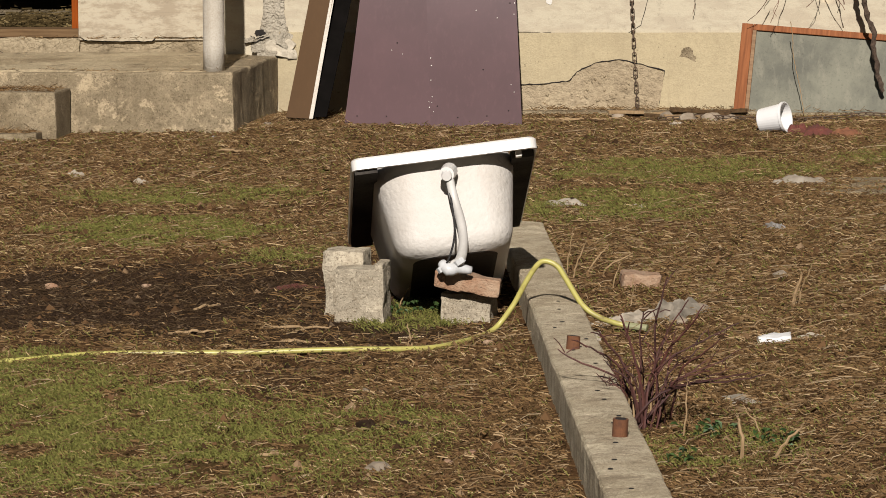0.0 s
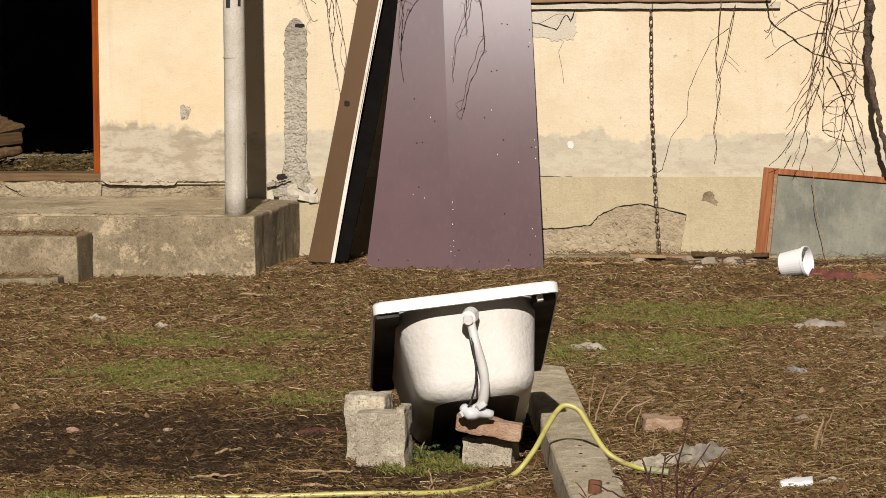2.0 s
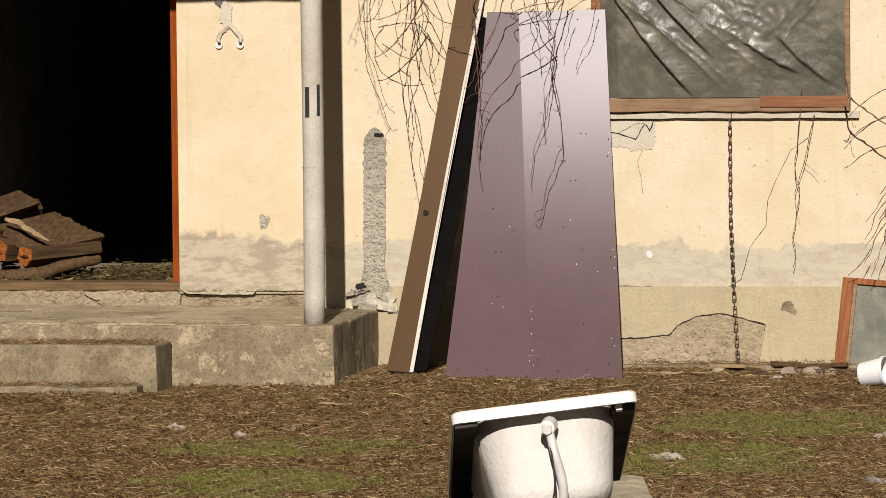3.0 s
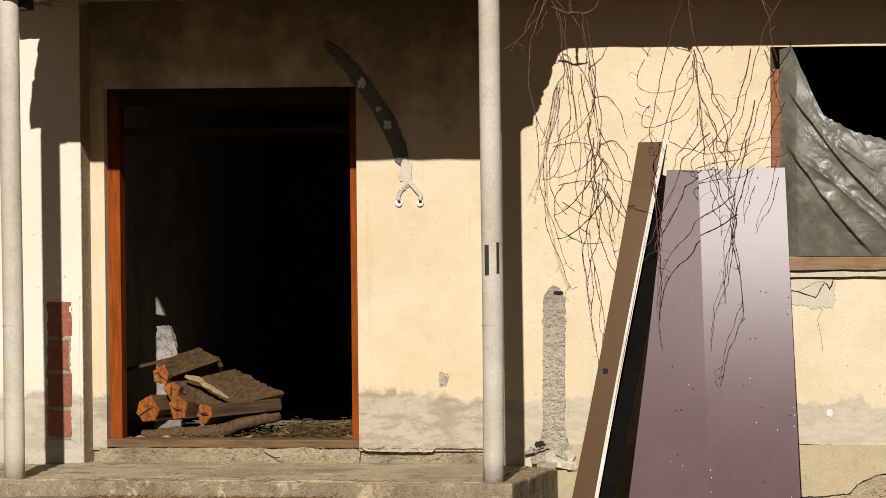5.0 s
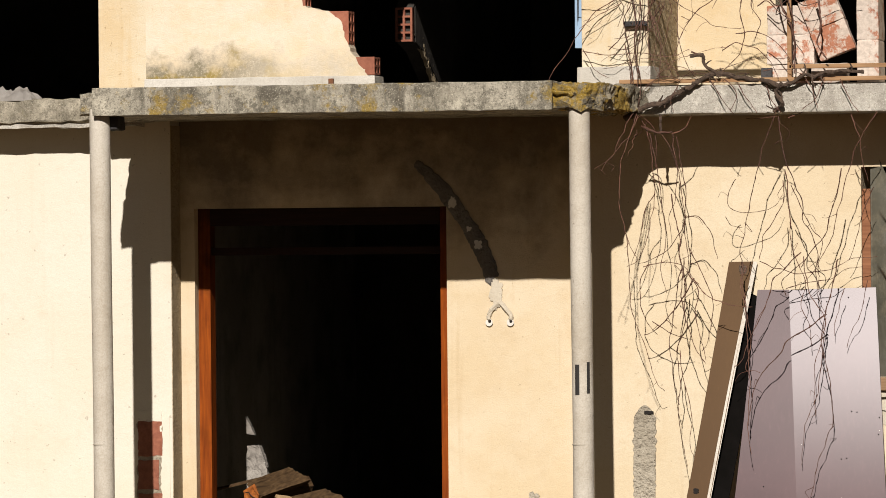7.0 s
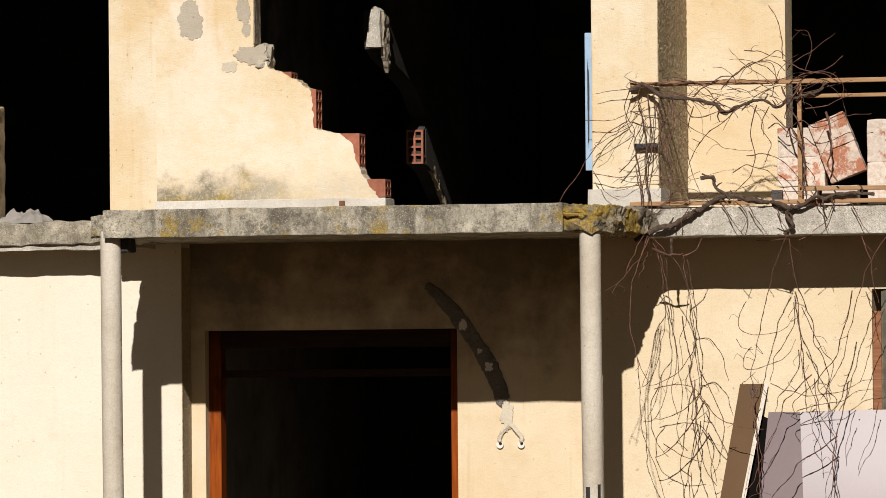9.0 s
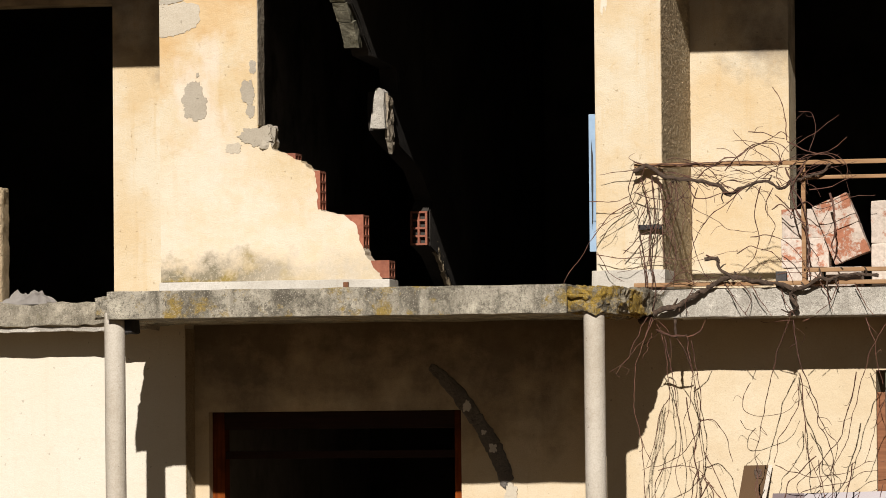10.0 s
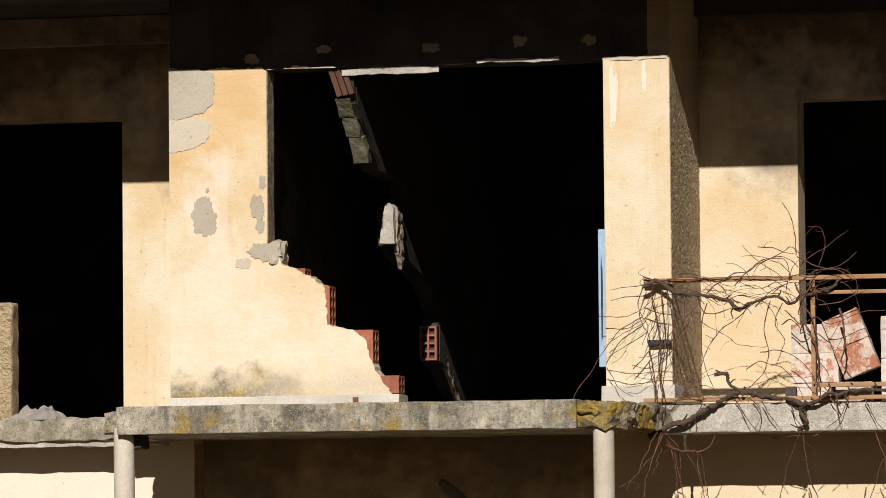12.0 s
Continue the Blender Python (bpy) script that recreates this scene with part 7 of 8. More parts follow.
solid("support_brick", rugged(box(-0.125, 0.125, -0.06, 0.06, -0.032, 0.032, 0.006), 5, 0.006, 18, 3.0, 0.02), OLD_BRICK, "weathered brick with mortar lying on the block", "brick", m=pose(3.185, -9.34, 0.158, 0, 9.5, 4))


# ---- kerb, hose, rusty stubs ----
def curb_x(y):
    return 3.480 + 0.181 * (-9.186 - y)


def curb():
    bm = bmesh.new()
    rows = []
    ys = np.arange(-17.0, -6.6, 0.03)
    for j, y in enumerate(ys):
        cx = curb_x(y)
        ring = []
        for k, (dx, z) in enumerate([(-0.102, -0.15), (-0.101, 0.0), (-0.100, 0.06), (-0.099, 0.105), (-0.092, 0.113), (-0.05, 0.116), (0.0, 0.117), (0.05, 0.116), (0.092, 0.112), (0.099, 0.104), (0.10, -0.15)]):
            w = 0.004 * noise.noise((dx * 20, y * 1.2, 1)) + 0.0025 * noise.noise((dx * 40, y * 9.0, z * 20)) + 0.002 * noise.noise((dx * 40, y * 30.0, z * 20))
            if k in (3, 4, 8, 9):
                w -= math.copysign(0.008, dx) * max(0.0, noise.noise((y * 5.0, k // 5, 3)) + 0.5 * noise.noise((y * 14.0, k // 5, 6)))
            ring.append(bm.verts.new((cx + dx + w, y, z - 0.5 * abs(w))))
        rows.append(ring)
    for a, b in zip(rows, rows[1:]):
        for k in range(10):
            bm.faces.new([a[k], a[k + 1], b[k + 1], b[k]])
    bm.faces.new(rows[0])
    bm.faces.new(rows[-1])
    ob = solid("curb", bm, CURB_CONCRETE, "long low concrete curb with small bolt holes", "curb", kind="structure")
    rng = random.Random(3)
    for k in range(16):
        y = -14.05 + 0.30 * k + rng.uniform(-0.1, 0.1)
        part("bolt_hole", tube([(0, 0, 0), (0, 0, 0.0015)], [rng.uniform(0.006, 0.009)] * 2, 10), HOLLOW, ob, m=pose(curb_x(y) + rng.uniform(-0.06, 0.06), y, 0.1175))
    return ob


curb()


def rusty_stub(x, y, h, lean, label):
    bm = tube([(0, 0, -0.01), (0, 0, h)], [0.024, 0.0235], 20)
    bm.faces.ensure_lookup_table()
    ob = empty("rusty_pipe_stub", pose(x, y, 0.115, lean, 4, 0), label, "pipe stub", "stubs in the curb")
    part("tube", rugged(bm, 1, 0.002, 30, x, 0.2), RUST, ob)
    part("bore", tube([(0, 0, h - 0.001), (0, 0, h + 0.001)], [0.018, 0.018], 14), HOLLOW, ob)


rusty_stub(4.200, -13.06, 0.056, 3, "short rusty pipe stub standing in the curb")
rusty_stub(3.791, -10.96, 0.046, -3, "short cut rusty pipe stub in the curb")


def garden_hose():
    pts = [(1.55, -10.62), (1.714, -10.55), (1.98, -10.36), (2.429, -10.294), (2.84, -10.244), (3.116, -10.14), (3.23, -9.97), (3.315, -9.65)]
    line = [Vector((x, y, ground_z(x, y) + 0.014)) for x, y in pts]
    line += [Vector(p) for p in ((3.387, -9.60, 0.095), (3.441, -9.60, 0.19), (3.484, -9.60, 0.255), (3.516, -9.60, 0.272), (3.559, -9.60, 0.255), (3.591, -9.60, 0.21),
                                 (3.654, -9.60, 0.11), (3.718, -9.60, 0.062), (3.81, -9.58, 0.03), (3.90, -9.60, 0.022))]
    top = empty("garden_hose", Matrix(), "yellow garden hose lying over the ground and the curb", "hose")
    run = part("tube", tube(line, [0.0105] * len(line), 10, smooth_steps=8), HOSE, top, smooth=True)
    part("connector", tube([line[-2], line[-1]], [0.014, 0.014], 10), plain("dull_connector", (0.20, 0.20, 0.10), (0.24, 0.235, 0.13), 0.5), run, "faded olive hose end")


garden_hose()


# ---- dry shrub ----
def dry_shrub():
    """Many thin arching stems from one stool, each with short side twigs."""
    top = empty("dry_shrub", pose(4.144, -11.897, -0.02), "leafless dry shrub with dark red stems beside the curb", "shrub")
    rng = random.Random(12)
    main = [(0.07, 0.48), (0.13, 0.40), (0.29, 0.34), (0.32, 0.17), (-0.26, 0.23), (-0.20, 0.26), (0.23, 0.28), (-0.13, 0.31), (0.17, 0.36), (0.01, 0.37), (0.36, 0.16), (0.09, 0.30), (-0.06, 0.36), (0.26, 0.22), (0.05, 0.25), (-0.10, 0.20), (0.20, 0.18), (0.16, 0.24)]
    ends = [(dx * 1.12, rng.uniform(-0.10, 0.10), dz, rng.uniform(0.0034, 0.0054)) for dx, dz in main]
    ends += [(rng.uniform(-0.16, 0.30), rng.uniform(-0.25, 0.2), rng.uniform(0.10, 0.30), rng.uniform(0.002, 0.0035)) for _ in range(13)]
    for dx, dy, dz, r in ends:
        base = Vector((rng.uniform(-0.06, 0.08), rng.uniform(-0.16, 0.12), 0))
        tip = Vector((dx, dy, dz + 0.02))
        mid = base.lerp(tip, 0.5) + Vector((-0.12 * dx + rng.uniform(-0.02, 0.02), rng.uniform(-0.03, 0.03), 0.05 * (1 - dz) + rng.uniform(0.0, 0.02)))
        bm = tube([base, base.lerp(mid, 0.5) + Vector((rng.uniform(-0.01, 0.01), 0, 0.012)), mid, mid.lerp(tip, 0.5) + Vector((rng.uniform(-0.012, 0.012), 0, rng.uniform(-0.008, 0.01))), tip], [r, r * 0.92, r * 0.82, r * 0.7, r * 0.5], 5, smooth_steps=4, rng=rng, wobble=0.0025)
        for _ in range(rng.randint(2, 5)):
            p = mid.lerp(tip, rng.uniform(-0.2, 0.95))
            q = p + Vector((rng.uniform(-0.05, 0.06), rng.uniform(-0.04, 0.04), rng.uniform(0.0, 0.06)))
            tube([p, p.lerp(q, 0.5) + Vector((0, 0, 0.006)), q], [r * 0.55, r * 0.45, r * 0.3], 4, bm, 2)
        part("stem", bm, RED_STEM, top)
    for k in range(4):
        base = Vector((rng.uniform(-0.06, 0.03), rng.uniform(-0.08, 0.06), 0))
        part("dead_stem", tube([base, base + Vector((rng.uniform(-0.02, 0.02), 0, 0.08)), base + Vector((rng.uniform(-0.04, 0.03), rng.uniform(-0.04, 0.04), rng.uniform(0.12, 0.22)))], [0.004, 0.0035, 0.0015], 5, smooth_steps=4), PALE_STICK, top, "pale dead stem")


dry_shrub()


def stalk(x, y, h, lean, r, seed):
    rng = random.Random(seed)
    pts = [(0, 0, -0.01), (lean * 0.3 + rng.uniform(-0.01, 0.01), 0, h * 0.4), (lean * 0.8, rng.uniform(-0.02, 0.02), h * 0.8), (lean, 0, h)]
    bm = tube(pts, [r, r * 0.9, r * 0.7, r * 0.4], 6, smooth_steps=4, rng=rng, wobble=0.003)
    solid("dry_stalk", bm, PALE_STICK, "pale dry stalk sticking out of the ground", "stalk", "dry stalks", m=pose(x, y, ground_z(x, y)))


for k, (x, y, h, lean, r) in enumerate([(4.534, -12.64, 0.15, -0.01, 0.007), (4.64, -12.63, 0.12, 0.09, 0.006), (4.30, -12.2, 0.20, 0.02, 0.003), (4.38, -8.76, 0.14, 0.03, 0.008), (4.395, -8.7, 0.16, 0.05, 0.004),
                                       (3.40, -7.9, 0.16, 0.06, 0.004), (3.44, -7.8, 0.13, 0.10, 0.004), (3.36, -7.7, 0.18, 0.02, 0.003), (3.50, -7.75, 0.10, 0.14, 0.004), (3.09, -10.1, 0.10, -0.02, 0.004), (3.06, -10.12, 0.07, 0.04, 0.003),
                                       (4.55, -12.1, 0.10, -0.06, 0.003), (2.86, -9.02, 0.10, 0.05, 0.003), (1.40, -10.3, 0.20, -0.04, 0.003), (3.62, -8.3, 0.12, 0.03, 0.003), (3.75, -8.9, 0.13, 0.02, 0.0025)]):
    stalk(x, y, h, lean, r, k)


# ---- weeds ----
def weed(x, y, size, seed):
    rng = random.Random(seed)
    top = empty("weed", pose(x, y, ground_z(x, y)), "low green weed with small leaves", "weed", "weeds")
    for k in range(14):
        a, d = rng.uniform(0, 2 * math.pi), rng.uniform(0.2, 1.0) * size
        bm = bmesh.new()
        w, ln = size * 0.28, size * 0.5
        pts = [(0, 0, 0), (w * 0.5, ln * 0.4, 0.01), (w * 0.35, ln * 0.8, 0.008), (0, ln, -0.002), (-w * 0.35, ln * 0.8, 0.008), (-w * 0.5, ln * 0.4, 0.01)]
        vs = [bm.verts.new(p) for p in pts]
        mid = bm.verts.new((0, ln * 0.55, 0.002))
        for i in range(6):
            bm.faces.new([vs[i], vs[(i + 1) % 6], mid])
        part("leaf", bm, LEAF, top, m=pose(d * math.cos(a), d * math.sin(a), rng.uniform(0.01, 0.05), rng.uniform(-30, 40), rng.uniform(-25, 25), rng.uniform(0, 360)))


for k, (x, y, s) in enumerate([(4.36, -12.72, 0.055), (4.34, -12.1, 0.06), (4.43, -12.15, 0.055), (4.58, -12.25, 0.05), (4.66, -12.3, 0.05), (2.93, -9.15, 0.04), (3.03, -9.1, 0.04), (2.88, -9.2, 0.035)]):
    weed(x, y, s, k)


# ---- bucket and litter ----
def bucket():
    top = empty("white_bucket", pose(3.665, -1.40, 0.138, 0, 80, -18), "small white plastic bucket lying on its side", "bucket")
    rings = []
    for r, z in [(0.058, -0.075), (0.064, -0.07), (0.076, 0.06), (0.083, 0.062), (0.083, 0.075), (0.077, 0.076), (0.074, 0.06), (0.06, -0.066)]:
        rings.append([(r * math.cos(2 * math.pi * k / 32), r * math.sin(2 * math.pi * k / 32), z) for k in range(32)])
    bm = loft(rings, True)
    bm.faces.new([v for v in list(bm.verts)[:32]])
    part("wall", bm, PLASTIC_WHITE, top)


bucket()
for k, (x, y, w, d, h, mat, label, cat) in enumerate([
        (3.80, -1.42, 0.13, 0.12, 0.10, RAG, "crumpled dark red rag on the ground", "rag"), (3.90, -1.50, 0.16, 0.14, 0.08, RAG, "dark rag lying on the ground", "rag"),
        (4.05, -1.52, 0.20, 0.14, 0.07, plain("orange_brown_rag", (0.178, 0.0742, 0.0334), (0.119, 0.0445, 0.0223), 0.85), "brownish cloth scraps on the ground", "rag"),
        (0.411, -3.85, 0.10, 0.10, 0.04, PAPER, "scrap of pale crumpled paper", "litter"), (0.809, -4.2, 0.09, 0.10, 0.05, PAPER, "scrap of crumpled grey plastic", "litter"),
        (4.02, -4.0, 0.24, 0.25, 0.06, PAPER, "crumpled pinkish plastic sheet on the ground", "litter"), (3.015, -5.1, 0.14, 0.2, 0.05, PAPER, "pale flat scrap lying in the grass", "litter"),
        (3.364, -5.15, 0.13, 0.15, 0.03, PAPER, "thin pale scrap lying in the grass", "litter"),         (4.52, -9.65, 0.07, 0.1, 0.03, PAPER, "small beige scrap on the ground", "litter"), (3.80, -9.2, 0.16, 0.45, 0.07, PAPER, "dirty grey plastic sheet under the shrub", "litter"),
        (3.95, -9.0, 0.15, 0.45, 0.09, PAPER, "crumpled grey sheet beside the curb", "litter"), (3.70, -9.75, 0.12, 0.25, 0.05, PAPER, "torn beige sheet lying by the curb", "litter"),
        (4.40, -11.3, 0.12, 0.2, 0.03, PAPER, "grey scrap lying in dry grass", "litter"), (4.063, -5.95, 0.06, 0.15, 0.06, GREY_CLOTH, "grey plastic scrap on the ground", "litter"),
        (2.33, -8.3, 0.17, 0.2, 0.02, RAG, "flat dark red scrap on wet soil", "litter"), (3.10, -0.86, 0.10, 0.12, 0.04, PAPER, "pale scrap by the wall", "litter"),
        (0.72, -1.85, 0.05, 0.06, 0.03, GREY_CLOTH, "small grey can end on the litter", "litter"), (2.0, -6.9, 0.08, 0.1, 0.015, PAPER, "pale scrap of paper on the soil", "litter")]):
    crumpled("litter_scrap" if cat == "litter" else "rag", w, d, h, k * 1.7, mat, label, cat, pose(x, y, ground_z(x, y) - 0.004, 0, 0, 17 * k))
solid("white_packaging", rugged(box(-0.062, 0.062, -0.05, 0.05, 0.0, 0.028, 0.006), 4, 0.010, 14, 4.0, 0.03), PLASTIC_WHITE, "torn white packaging on the ground", "litter", m=pose(4.389, -9.72, ground_z(4.389, -9.72), 0, -6, 8))
solid("brick_piece", rugged(box(-0.075, 0.075, -0.055, 0.055, -0.03, 0.05, 0.012), 3, 0.012, 12, 2.0, 0.05), OLD_BRICK, "half buried piece of old brick", "brick", m=pose(3.715, -8.17, 0.02, 5, 4, 12))
solid("flat_slab", rugged(box(-0.5, 0.9, -0.35, 0.35, -0.04, 0.012, 0.01), 5, 0.012, 5, 2.0, 0.12), CONCRETE, "flat concrete slab sunk in the yard", "slab", kind="structure", m=pose(4.65, -4.2, 0.04))
for k, (x, y, s, mat, label) in enumerate([
        (3.421, -12.9, 0.030, STONE, "round pale stone on the grass"), (4.02, -8.9, 0.035, STONE, "pale stone on dry grass"), (4.00, -9.3, 0.025, STONE, "pale stone on dry grass"), (4.24, -7.75, 0.03, STONE, "flat pale stone on dry grass"),
        (1.335, -8.38, 0.022, OLD_BRICK, "small red brick crumb on wet soil"), (1.70, -8.25, 0.014, OLD_BRICK, "small red brick crumb on wet soil"), (3.66, -12.5, 0.015, OLD_BRICK, "brick crumb beside the curb"), (3.62, -12.75, 0.016, OLD_BRICK, "brick crumb beside the curb"),
        (3.34, -9.9, 0.016, OLD_BRICK, "brick crumb beside the hose"), (2.70, -12.3, 0.012, STONE, "small pale stone on soil"), (3.26, -0.62, 0.05, STONE, "pale rubble by the wall"), (3.13, -0.66, 0.05, STONE, "pale rubble by the wall"), (3.0, -0.55, 0.04, STONE, "pale rubble by the wall"),
        (2.74, -0.62, 0.03, STONE, "pale rubble by the wall"), (3.36, -0.6, 0.035, STONE, "pale rubble by the wall"), (0.88, -1.2, 0.03, STONE, "small rubble by the plinth"), (3.03, -4.95, 0.03, CLOD, "dark lump in the grass"), (3.25, -12.1, 0.03, CLOD, "dark clod of earth"),
        (3.36, -12.0, 0.022, CLOD, "dark clod of earth"), (4.9, -7.0, 0.03, STONE, "pale stone on dry grass"), (4.7, -8.2, 0.025, STONE, "pale stone on dry grass"), (3.1, -11.2, 0.014, STONE, "small pale stone on soil")]):
    solid("stone", stone_mesh(s * 1.3, s, s * 0.75, k + 1.0), mat, label, "stone", "scattered stones", m=pose(x, y, ground_z(x, y) + s * 0.3, 0, 0, 40 * k))
for k, (x, y, ln, turn) in enumerate([(3.3, -0.5, 0.35, 4), (3.15, -0.52, 0.28, -8), (3.0, -0.6, 0.3, 12), (2.55, -9.55, 0.28, 6), (2.35, -9.35, 0.22, -14), (2.2, -9.75, 0.2, 20), (1.98, -7.7, 0.2, 15), (0.95, -2.6, 0.22, 5), (4.1, -8.6, 0.4, 30), (2.62, -9.9, 0.25, 3),
                                    (3.4, -0.55, 0.22, -3), (2.1, -9.0, 0.16, 60), (2.47, -8.9, 0.18, -40), (3.05, -12.7, 0.12, 3), (2.75, -13.0, 0.2, 10), (4.9, -8.8, 0.3, 12)] + [(2.15 + 0.085 * j + 0.05 * math.sin(j * 5.0), -0.66 - 0.22 * math.sin(j * 2.3) ** 2, 0.12 + 0.18 * math.sin(j * 1.7) ** 2, 38 * math.sin(j * 3.1)) for j in range(28)]):
    rng = random.Random(k)
    solid("fallen_twig", tube([(-ln / 2, 0, 0.006), (-ln * 0.1, rng.uniform(-0.02, 0.02), 0.014), (ln * 0.2, rng.uniform(-0.02, 0.02), 0.01), (ln / 2, 0, 0.012)], [0.005, 0.006, 0.005, 0.003], 6, smooth_steps=4, rng=rng, wobble=0.004),
          PALE_STICK if k % 2 else OLD_WOOD, "fallen dry twig on the ground", "twig", "fallen twigs", m=pose(x, y, ground_z(x, y), 0, 0, turn))


for k, (x, y, ln, turn, tilt) in enumerate([(2.86, -0.52, 0.30, 4, 3), (3.02, -0.47, 0.26, -7, -4), (3.18, -0.50, 0.34, 6, 5), (3.10, -0.58, 0.22, 20, 2), (3.30, -0.46, 0.28, -3, -3), (2.78, -0.60, 0.20, 14, 2)]):
    solid("scrap_wood", rugged(box(-ln / 2, ln / 2, -0.022, 0.022, 0, 0.014, 0.002), 3, 0.004, 12, k, 0.06), PALE_STICK if k % 2 else OLD_WOOD, "weathered piece of scrap wood at the wall's foot", "scrap wood", "scrap wood", m=pose(x, y, ground_z(x, y) + 0.012 + 0.008 * (k % 3), 8, tilt, turn))


# ---- dry straw and short grass, too many to count ----
def strips(name, mat, label, n, seed, choose, category):
    rng = np.random.default_rng(seed)
    verts, faces = [], []
    made = 0
    while made < n:
        x, y = rng.uniform(-1.5, 5.4), rng.uniform(-14.4, -0.35)
        if x < -0.55 - 0.2 * (y + 1.0) - 0.9:
            continue
        got = choose(x, y, rng)
        if got is None:
            continue
        ln, w, rise, a = got
        c, s = math.cos(a), math.sin(a)
        z = ground_z(x, y)
        i = len(verts)
        bend = rng.uniform(-0.25, 0.25) * ln
        for t, up in ((-0.5, 0.0), (0.0, rise * rng.uniform(0.5, 1.0)), (0.5, rise)):
            px, py = x + c * t * ln - s * bend * (t == 0), y + s * t * ln + c * bend * (t == 0)
            k = w * (1.0 if t < 0.4 else 0.5)
            verts.append((px - s * k, py + c * k, z + 0.003 + up))
            verts.append((px + s * k, py - c * k, z + 0.006 + up))
        faces += [(i, i + 1, i + 3, i + 2), (i + 2, i + 3, i + 5, i + 4)]
        made += 1
    me = bpy.data.meshes.new(name)
    me.from_pydata(verts, [], faces)
    me.materials.append(mat)
    tagged(new(name, me), label, category, kind="stuff")


def on_curb(x, y):
    return y < -6.7 and abs(x - curb_x(y)) < 0.12


def choose_straw(x, y, rng):
    if on_curb(x, y) or (y > -2.05 and x < -0.1) or (y > -1.52 and x < 0.77):
        return None
    wet, green = patch_value(WET, x, y), patch_value(GRASS, x, y)
    if rng.random() < 0.975 * wet + 0.45 * green or rng.random() > 0.05 + 1.2 * abs(noise.noise((x * 1.1, y * 0.8, 7.0))) + 1.1 * max(0.0, noise.noise((x * 5.5, y * 3.0, 2.0))) + 0.12 * (x > 3.6):
        return None
    return rng.gamma(1.6, 0.015) + 0.008, rng.uniform(0.0003, 0.0009), max(0.0, rng.normal(0.003, 0.008)), rng.uniform(0, math.pi)


def choose_blade(x, y, rng):
    if on_curb(x, y):
        return None
    green = patch_value(GRASS, x, y)
    if rng.random() > 0.02 * (1 - patch_value(WET, x, y)) + green * (0.5 + noise.noise((x * 6, y * 5, 1.0))):
        return None
    return rng.uniform(0.006, 0.022), rng.uniform(0.0006, 0.0013), rng.uniform(0.005, 0.022), rng.uniform(0, 2 * math.pi)


strips("dry_straw", STRAW, "dry straw and dead grass strewn over the soil", 300000, 5, choose_straw, "straw")
def choose_long(x, y, rng):
    if on_curb(x, y) or (y > -2.05 and x < -0.1) or (y > -1.52 and x < 0.77):
        return None
    if rng.random() < 0.97 * patch_value(WET, x, y) + 0.4 * patch_value(GRASS, x, y) or rng.random() > 0.10 + 1.3 * abs(noise.noise((x * 1.7, y * 1.3, 12.0))) + 0.45 * (x > curb_x(y) and y < -5.0):
        return None
    return rng.gamma(2.2, 0.024) + 0.02, rng.uniform(0.0006, 0.0014), max(0.0, rng.normal(0.006, 0.014)), rng.normal(0, 0.8)


strips("bleached_straw", PALE_STRAW, "longer bleached straws and stems on the soil", 11000, 15, choose_long, "straw")
strips("short_grass", BLADE, "short green grass growing in patches", 90000, 6, choose_blade, "grass")


def flakes():
    """Curled dead leaves, bark flakes and chips, lying at all angles."""
    rng = np.random.default_rng(41)
    verts, faces = [], []
    made = 0
    while made < 15000:
        x, y = rng.uniform(-1.4, 5.3), rng.uniform(-14.4, -0.5)
        if on_curb(x, y) or (y > -2.05 and x < -0.1) or (y > -1.52 and x < 0.77) or x < -1.45 - 0.2 * (y + 1.0):
            continue
        thick = 0.15 + 1.5 * max(0.0, noise.noise((x * 1.4, y * 0.9, 17.0))) + 0.9 * max(0.0, noise.noise((x * 6.0, y * 3.5, 21.0))) - 0.5 * patch_value(GRASS, x, y) - 0.4 * patch_value(WET, x, y)
        if rng.random() > thick:
            continue
        ln, a, z = 0.006 + rng.gamma(1.6, 0.0055), rng.uniform(0, 6.28), ground_z(x, y) + 0.003
        w, tip, roll = ln * rng.uniform(0.25, 0.6), rng.normal(0, 0.35) * ln, rng.normal(0, 0.5)
        c, s = math.cos(a), math.sin(a)
        i = len(verts)
        for u, v, up in ((-1, 0, 0.0), (0, -0.5, 0.12), (0, 0.5, 0.12), (1, 0, 0.3)):
            px, py = u * ln / 2, v * w
            verts.append((x + c * px - s * py, y + s * px + c * py, z + up * ln + tip * (u + 1) / 2 + roll * py + 0.3 * ln * (v == 0.5) * abs(roll)))
        faces += [(i, i + 1, i + 2), (i + 1, i + 3, i + 2)]
        made += 1
    me = bpy.data.meshes.new("leaf_litter")
    me.from_pydata(verts, [], faces)
    me.materials.append(FLAKE)
    tagged(new("leaf_litter", me), "dead leaves, bark flakes and chips strewn over the yard", "litter", kind="stuff")


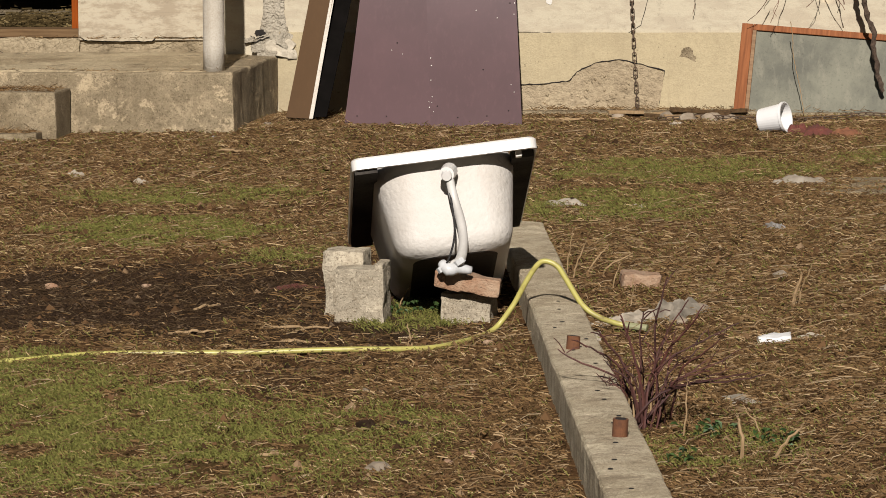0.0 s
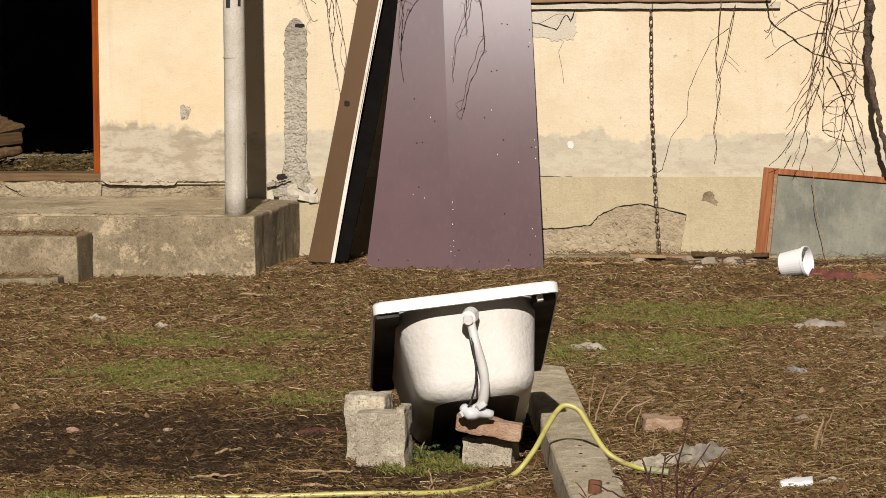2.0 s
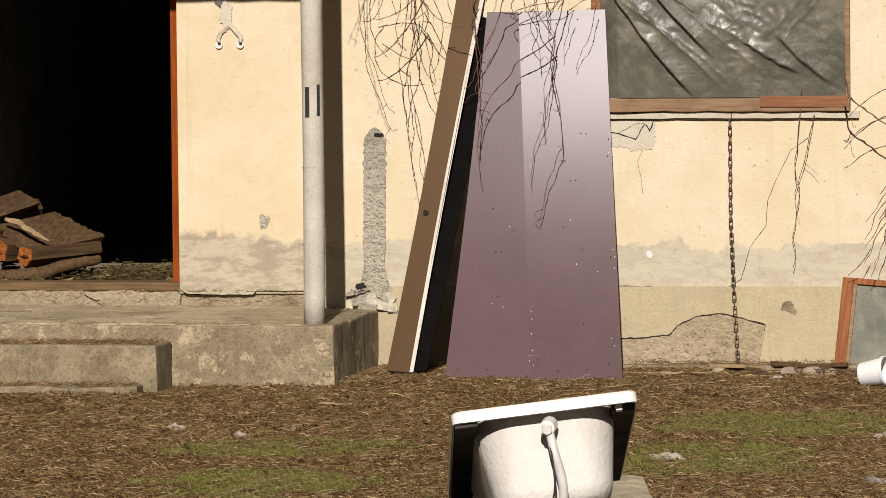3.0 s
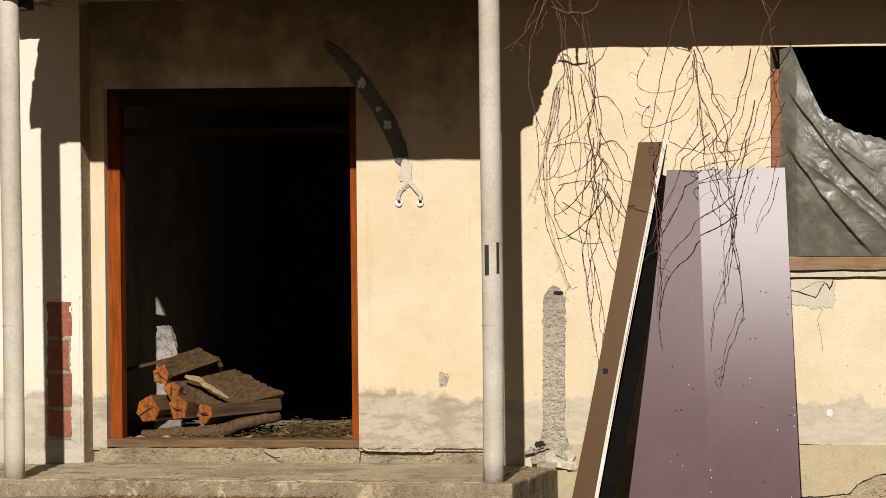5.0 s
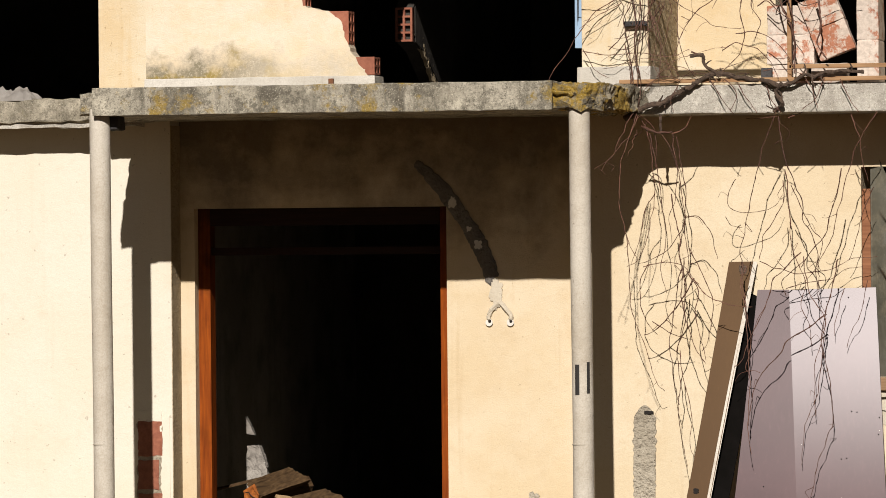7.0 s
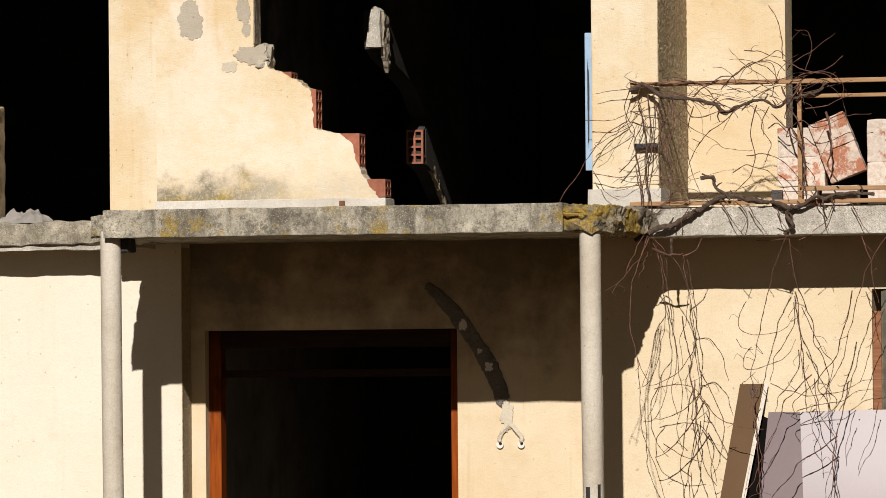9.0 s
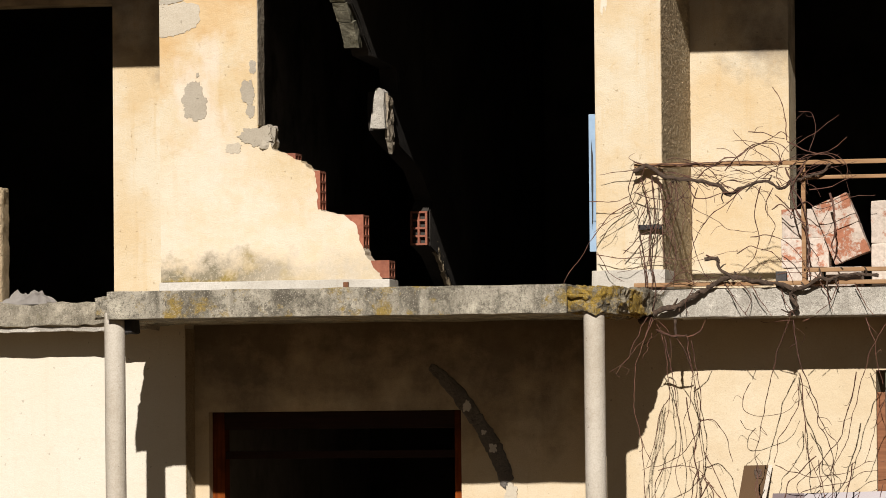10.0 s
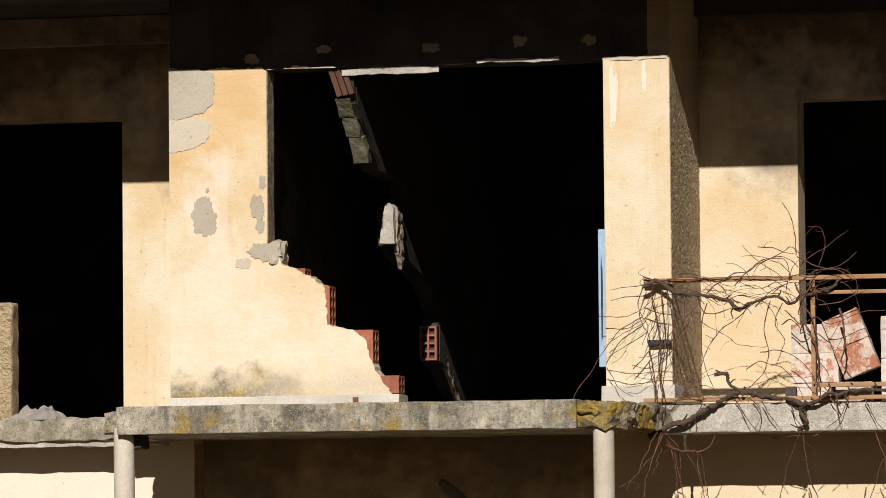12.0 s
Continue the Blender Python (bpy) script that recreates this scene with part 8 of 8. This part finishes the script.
def crumbs():
    """Clods and crumbs of earth."""
    rng = np.random.default_rng(12)
    n = 80000
    xs, ys = rng.uniform(-1.4, 5.3, n), rng.uniform(-14.4, -0.5, n)
    size = 0.0020 + rng.gamma(1.1, 0.0032, n)
    turn = rng.uniform(0, 2 * math.pi, n)
    verts, faces = [], []
    for x, y, s, a in zip(xs.tolist(), ys.tolist(), size.tolist(), turn.tolist()):
        if on_curb(x, y) or (y > -2.05 and x < -0.1) or (y > -1.52 and x < 0.77) or x < -1.45 - 0.2 * (y + 1.0) or rng.random() < 0.85 * patch_value(WET, x, y):
            continue
        z = ground_z(x, y) - 0.001
        i = len(verts)
        for k in range(4):
            b = a + math.pi / 2 * k
            verts.append((x + s * math.cos(b) * 1.3, y + s * math.sin(b), z))
        verts.append((x + 0.3 * s * math.cos(a), y, z + s * 1.3))
        faces += [(i, i + 1, i + 4), (i + 1, i + 2, i + 4), (i + 2, i + 3, i + 4), (i + 3, i, i + 4)]
    me = bpy.data.meshes.new("soil_crumbs")
    me.from_pydata(verts, [], faces)
    me.materials.append(CRUMB)
    tagged(new("soil_crumbs", me), "small clods and crumbs of brown earth", "soil", kind="stuff")


def damp_soil():
    """Dark clods and rotten straw on the wet soil."""
    rng = np.random.default_rng(33)
    clods, straws = ([], []), ([], [])
    while len(clods[1]) < 4 * 42000:
        x, y = rng.uniform(0.2, 3.6), rng.uniform(-11.6, -7.0)
        if on_curb(x, y) or rng.random() > patch_value(WET, x, y):
            continue
        s, a, z = 0.0016 + rng.gamma(1.3, 0.0019), rng.uniform(0, 6.28), ground_z(x, y) - 0.002
        verts, faces = clods
        i = len(verts)
        for k in range(4):
            b = a + math.pi / 2 * k
            verts.append((x + s * math.cos(b) * 1.3, y + s * math.sin(b), z))
        verts.append((x + 0.3 * s * math.cos(a), y, z + s * rng.uniform(0.7, 1.4)))
        faces += [(i, i + 1, i + 4), (i + 1, i + 2, i + 4), (i + 2, i + 3, i + 4), (i + 3, i, i + 4)]
    while len(straws[1]) < 9000:
        x, y = rng.uniform(0.2, 3.6), rng.uniform(-11.6, -7.0)
        if on_curb(x, y) or rng.random() > patch_value(WET, x, y):
            continue
        ln, a, up, z = 0.012 + rng.gamma(1.6, 0.014), rng.uniform(0, 6.28), abs(rng.normal(0, 0.014)), ground_z(x, y) + 0.002
        c, s, w = math.cos(a) * ln / 2, math.sin(a) * ln / 2, rng.uniform(0.0008, 0.002)
        verts, faces = straws
        i = len(verts)
        verts += [(x - c, y - s, z), (x + c, y + s, z + up), (x + c, y + s, z + up + w), (x - c, y - s, z + w)]
        faces.append((i, i + 1, i + 2, i + 3))
    for name, mat, (verts, faces), label, category in (("damp_clods", DAMP_CRUMB, clods, "dark clods of wet earth", "soil"), ("damp_straw", DAMP_STRAW, straws, "rotten brown straw on the wet soil", "straw")):
        me = bpy.data.meshes.new(name)
        me.from_pydata(verts, [], faces)
        me.materials.append(mat)
        tagged(new(name, me), label, category, kind="stuff")


flakes()
crumbs()
damp_soil()


def ledge_straw():
    """Straw blown on to the step, the plinth and its foot."""
    rng = np.random.default_rng(19)
    verts, faces = [], []
    for x0, x1, y0, y1, z, n in ((-1.6, -0.16, -1.84, -1.53, 0.307, 900), (-1.6, 0.70, -1.49, -1.40, 0.390, 120), (-1.6, -0.24, -2.02, -1.87, 0.098, 700), (-1.2, 0.3, -0.23, -0.02, 0.478, 90),
                                (0.80, 2.3, -1.0, -0.45, 0.075, 2200), (0.78, 1.2, -1.5, -0.3, 0.08, 900), (2.2, 4.6, -0.42, -0.22, 0.10, 700)):
        for _ in range(n):
            x, y, ln, a = rng.uniform(x0, x1), rng.uniform(y0, y1), rng.uniform(0.015, 0.07), rng.uniform(0, math.pi)
            c, s, up = math.cos(a) * ln / 2, math.sin(a) * ln / 2, abs(rng.normal(0, 0.012))
            i = len(verts)
            verts += [(x - c, y - s, z), (x + c, y + s, z + up), (x + c, y + s, z + up + 0.0025), (x - c, y - s, z + 0.0025)]
            faces.append((i, i + 1, i + 2, i + 3))
    me = bpy.data.meshes.new("blown_straw")
    me.from_pydata(verts, [], faces)
    me.materials.append(STRAW)
    tagged(new("blown_straw", me), "straw blown on to the step and along the wall", "straw", kind="stuff")


ledge_straw()


def doorway_straw():
    rng = np.random.default_rng(9)
    verts, faces = [], []
    for _ in range(5200):
        x, y = rng.uniform(-1.6, -0.5), rng.uniform(0.18, 1.2)
        z = 0.478 + max(0, rng.normal(0.015, 0.02)) + 0.05 * (x > -1.1) * rng.random() * min(1.0, y)
        ln, a = rng.uniform(0.02, 0.08), rng.uniform(0, math.pi)
        c, s = math.cos(a) * ln / 2, math.sin(a) * ln / 2
        i = len(verts)
        verts += [(x - c, y - s, z), (x + c, y + s, z + rng.uniform(-0.01, 0.02)), (x + c, y + s, z + 0.002), (x - c, y - s, z + 0.002)]
        faces.append((i, i + 1, i + 2, i + 3))
    me = bpy.data.meshes.new("loose_hay")
    me.from_pydata(verts, [], faces)
    me.materials.append(HAY)
    tagged(new("loose_hay", me), "loose hay on the floor behind the door sill", "hay", kind="stuff")


doorway_straw()
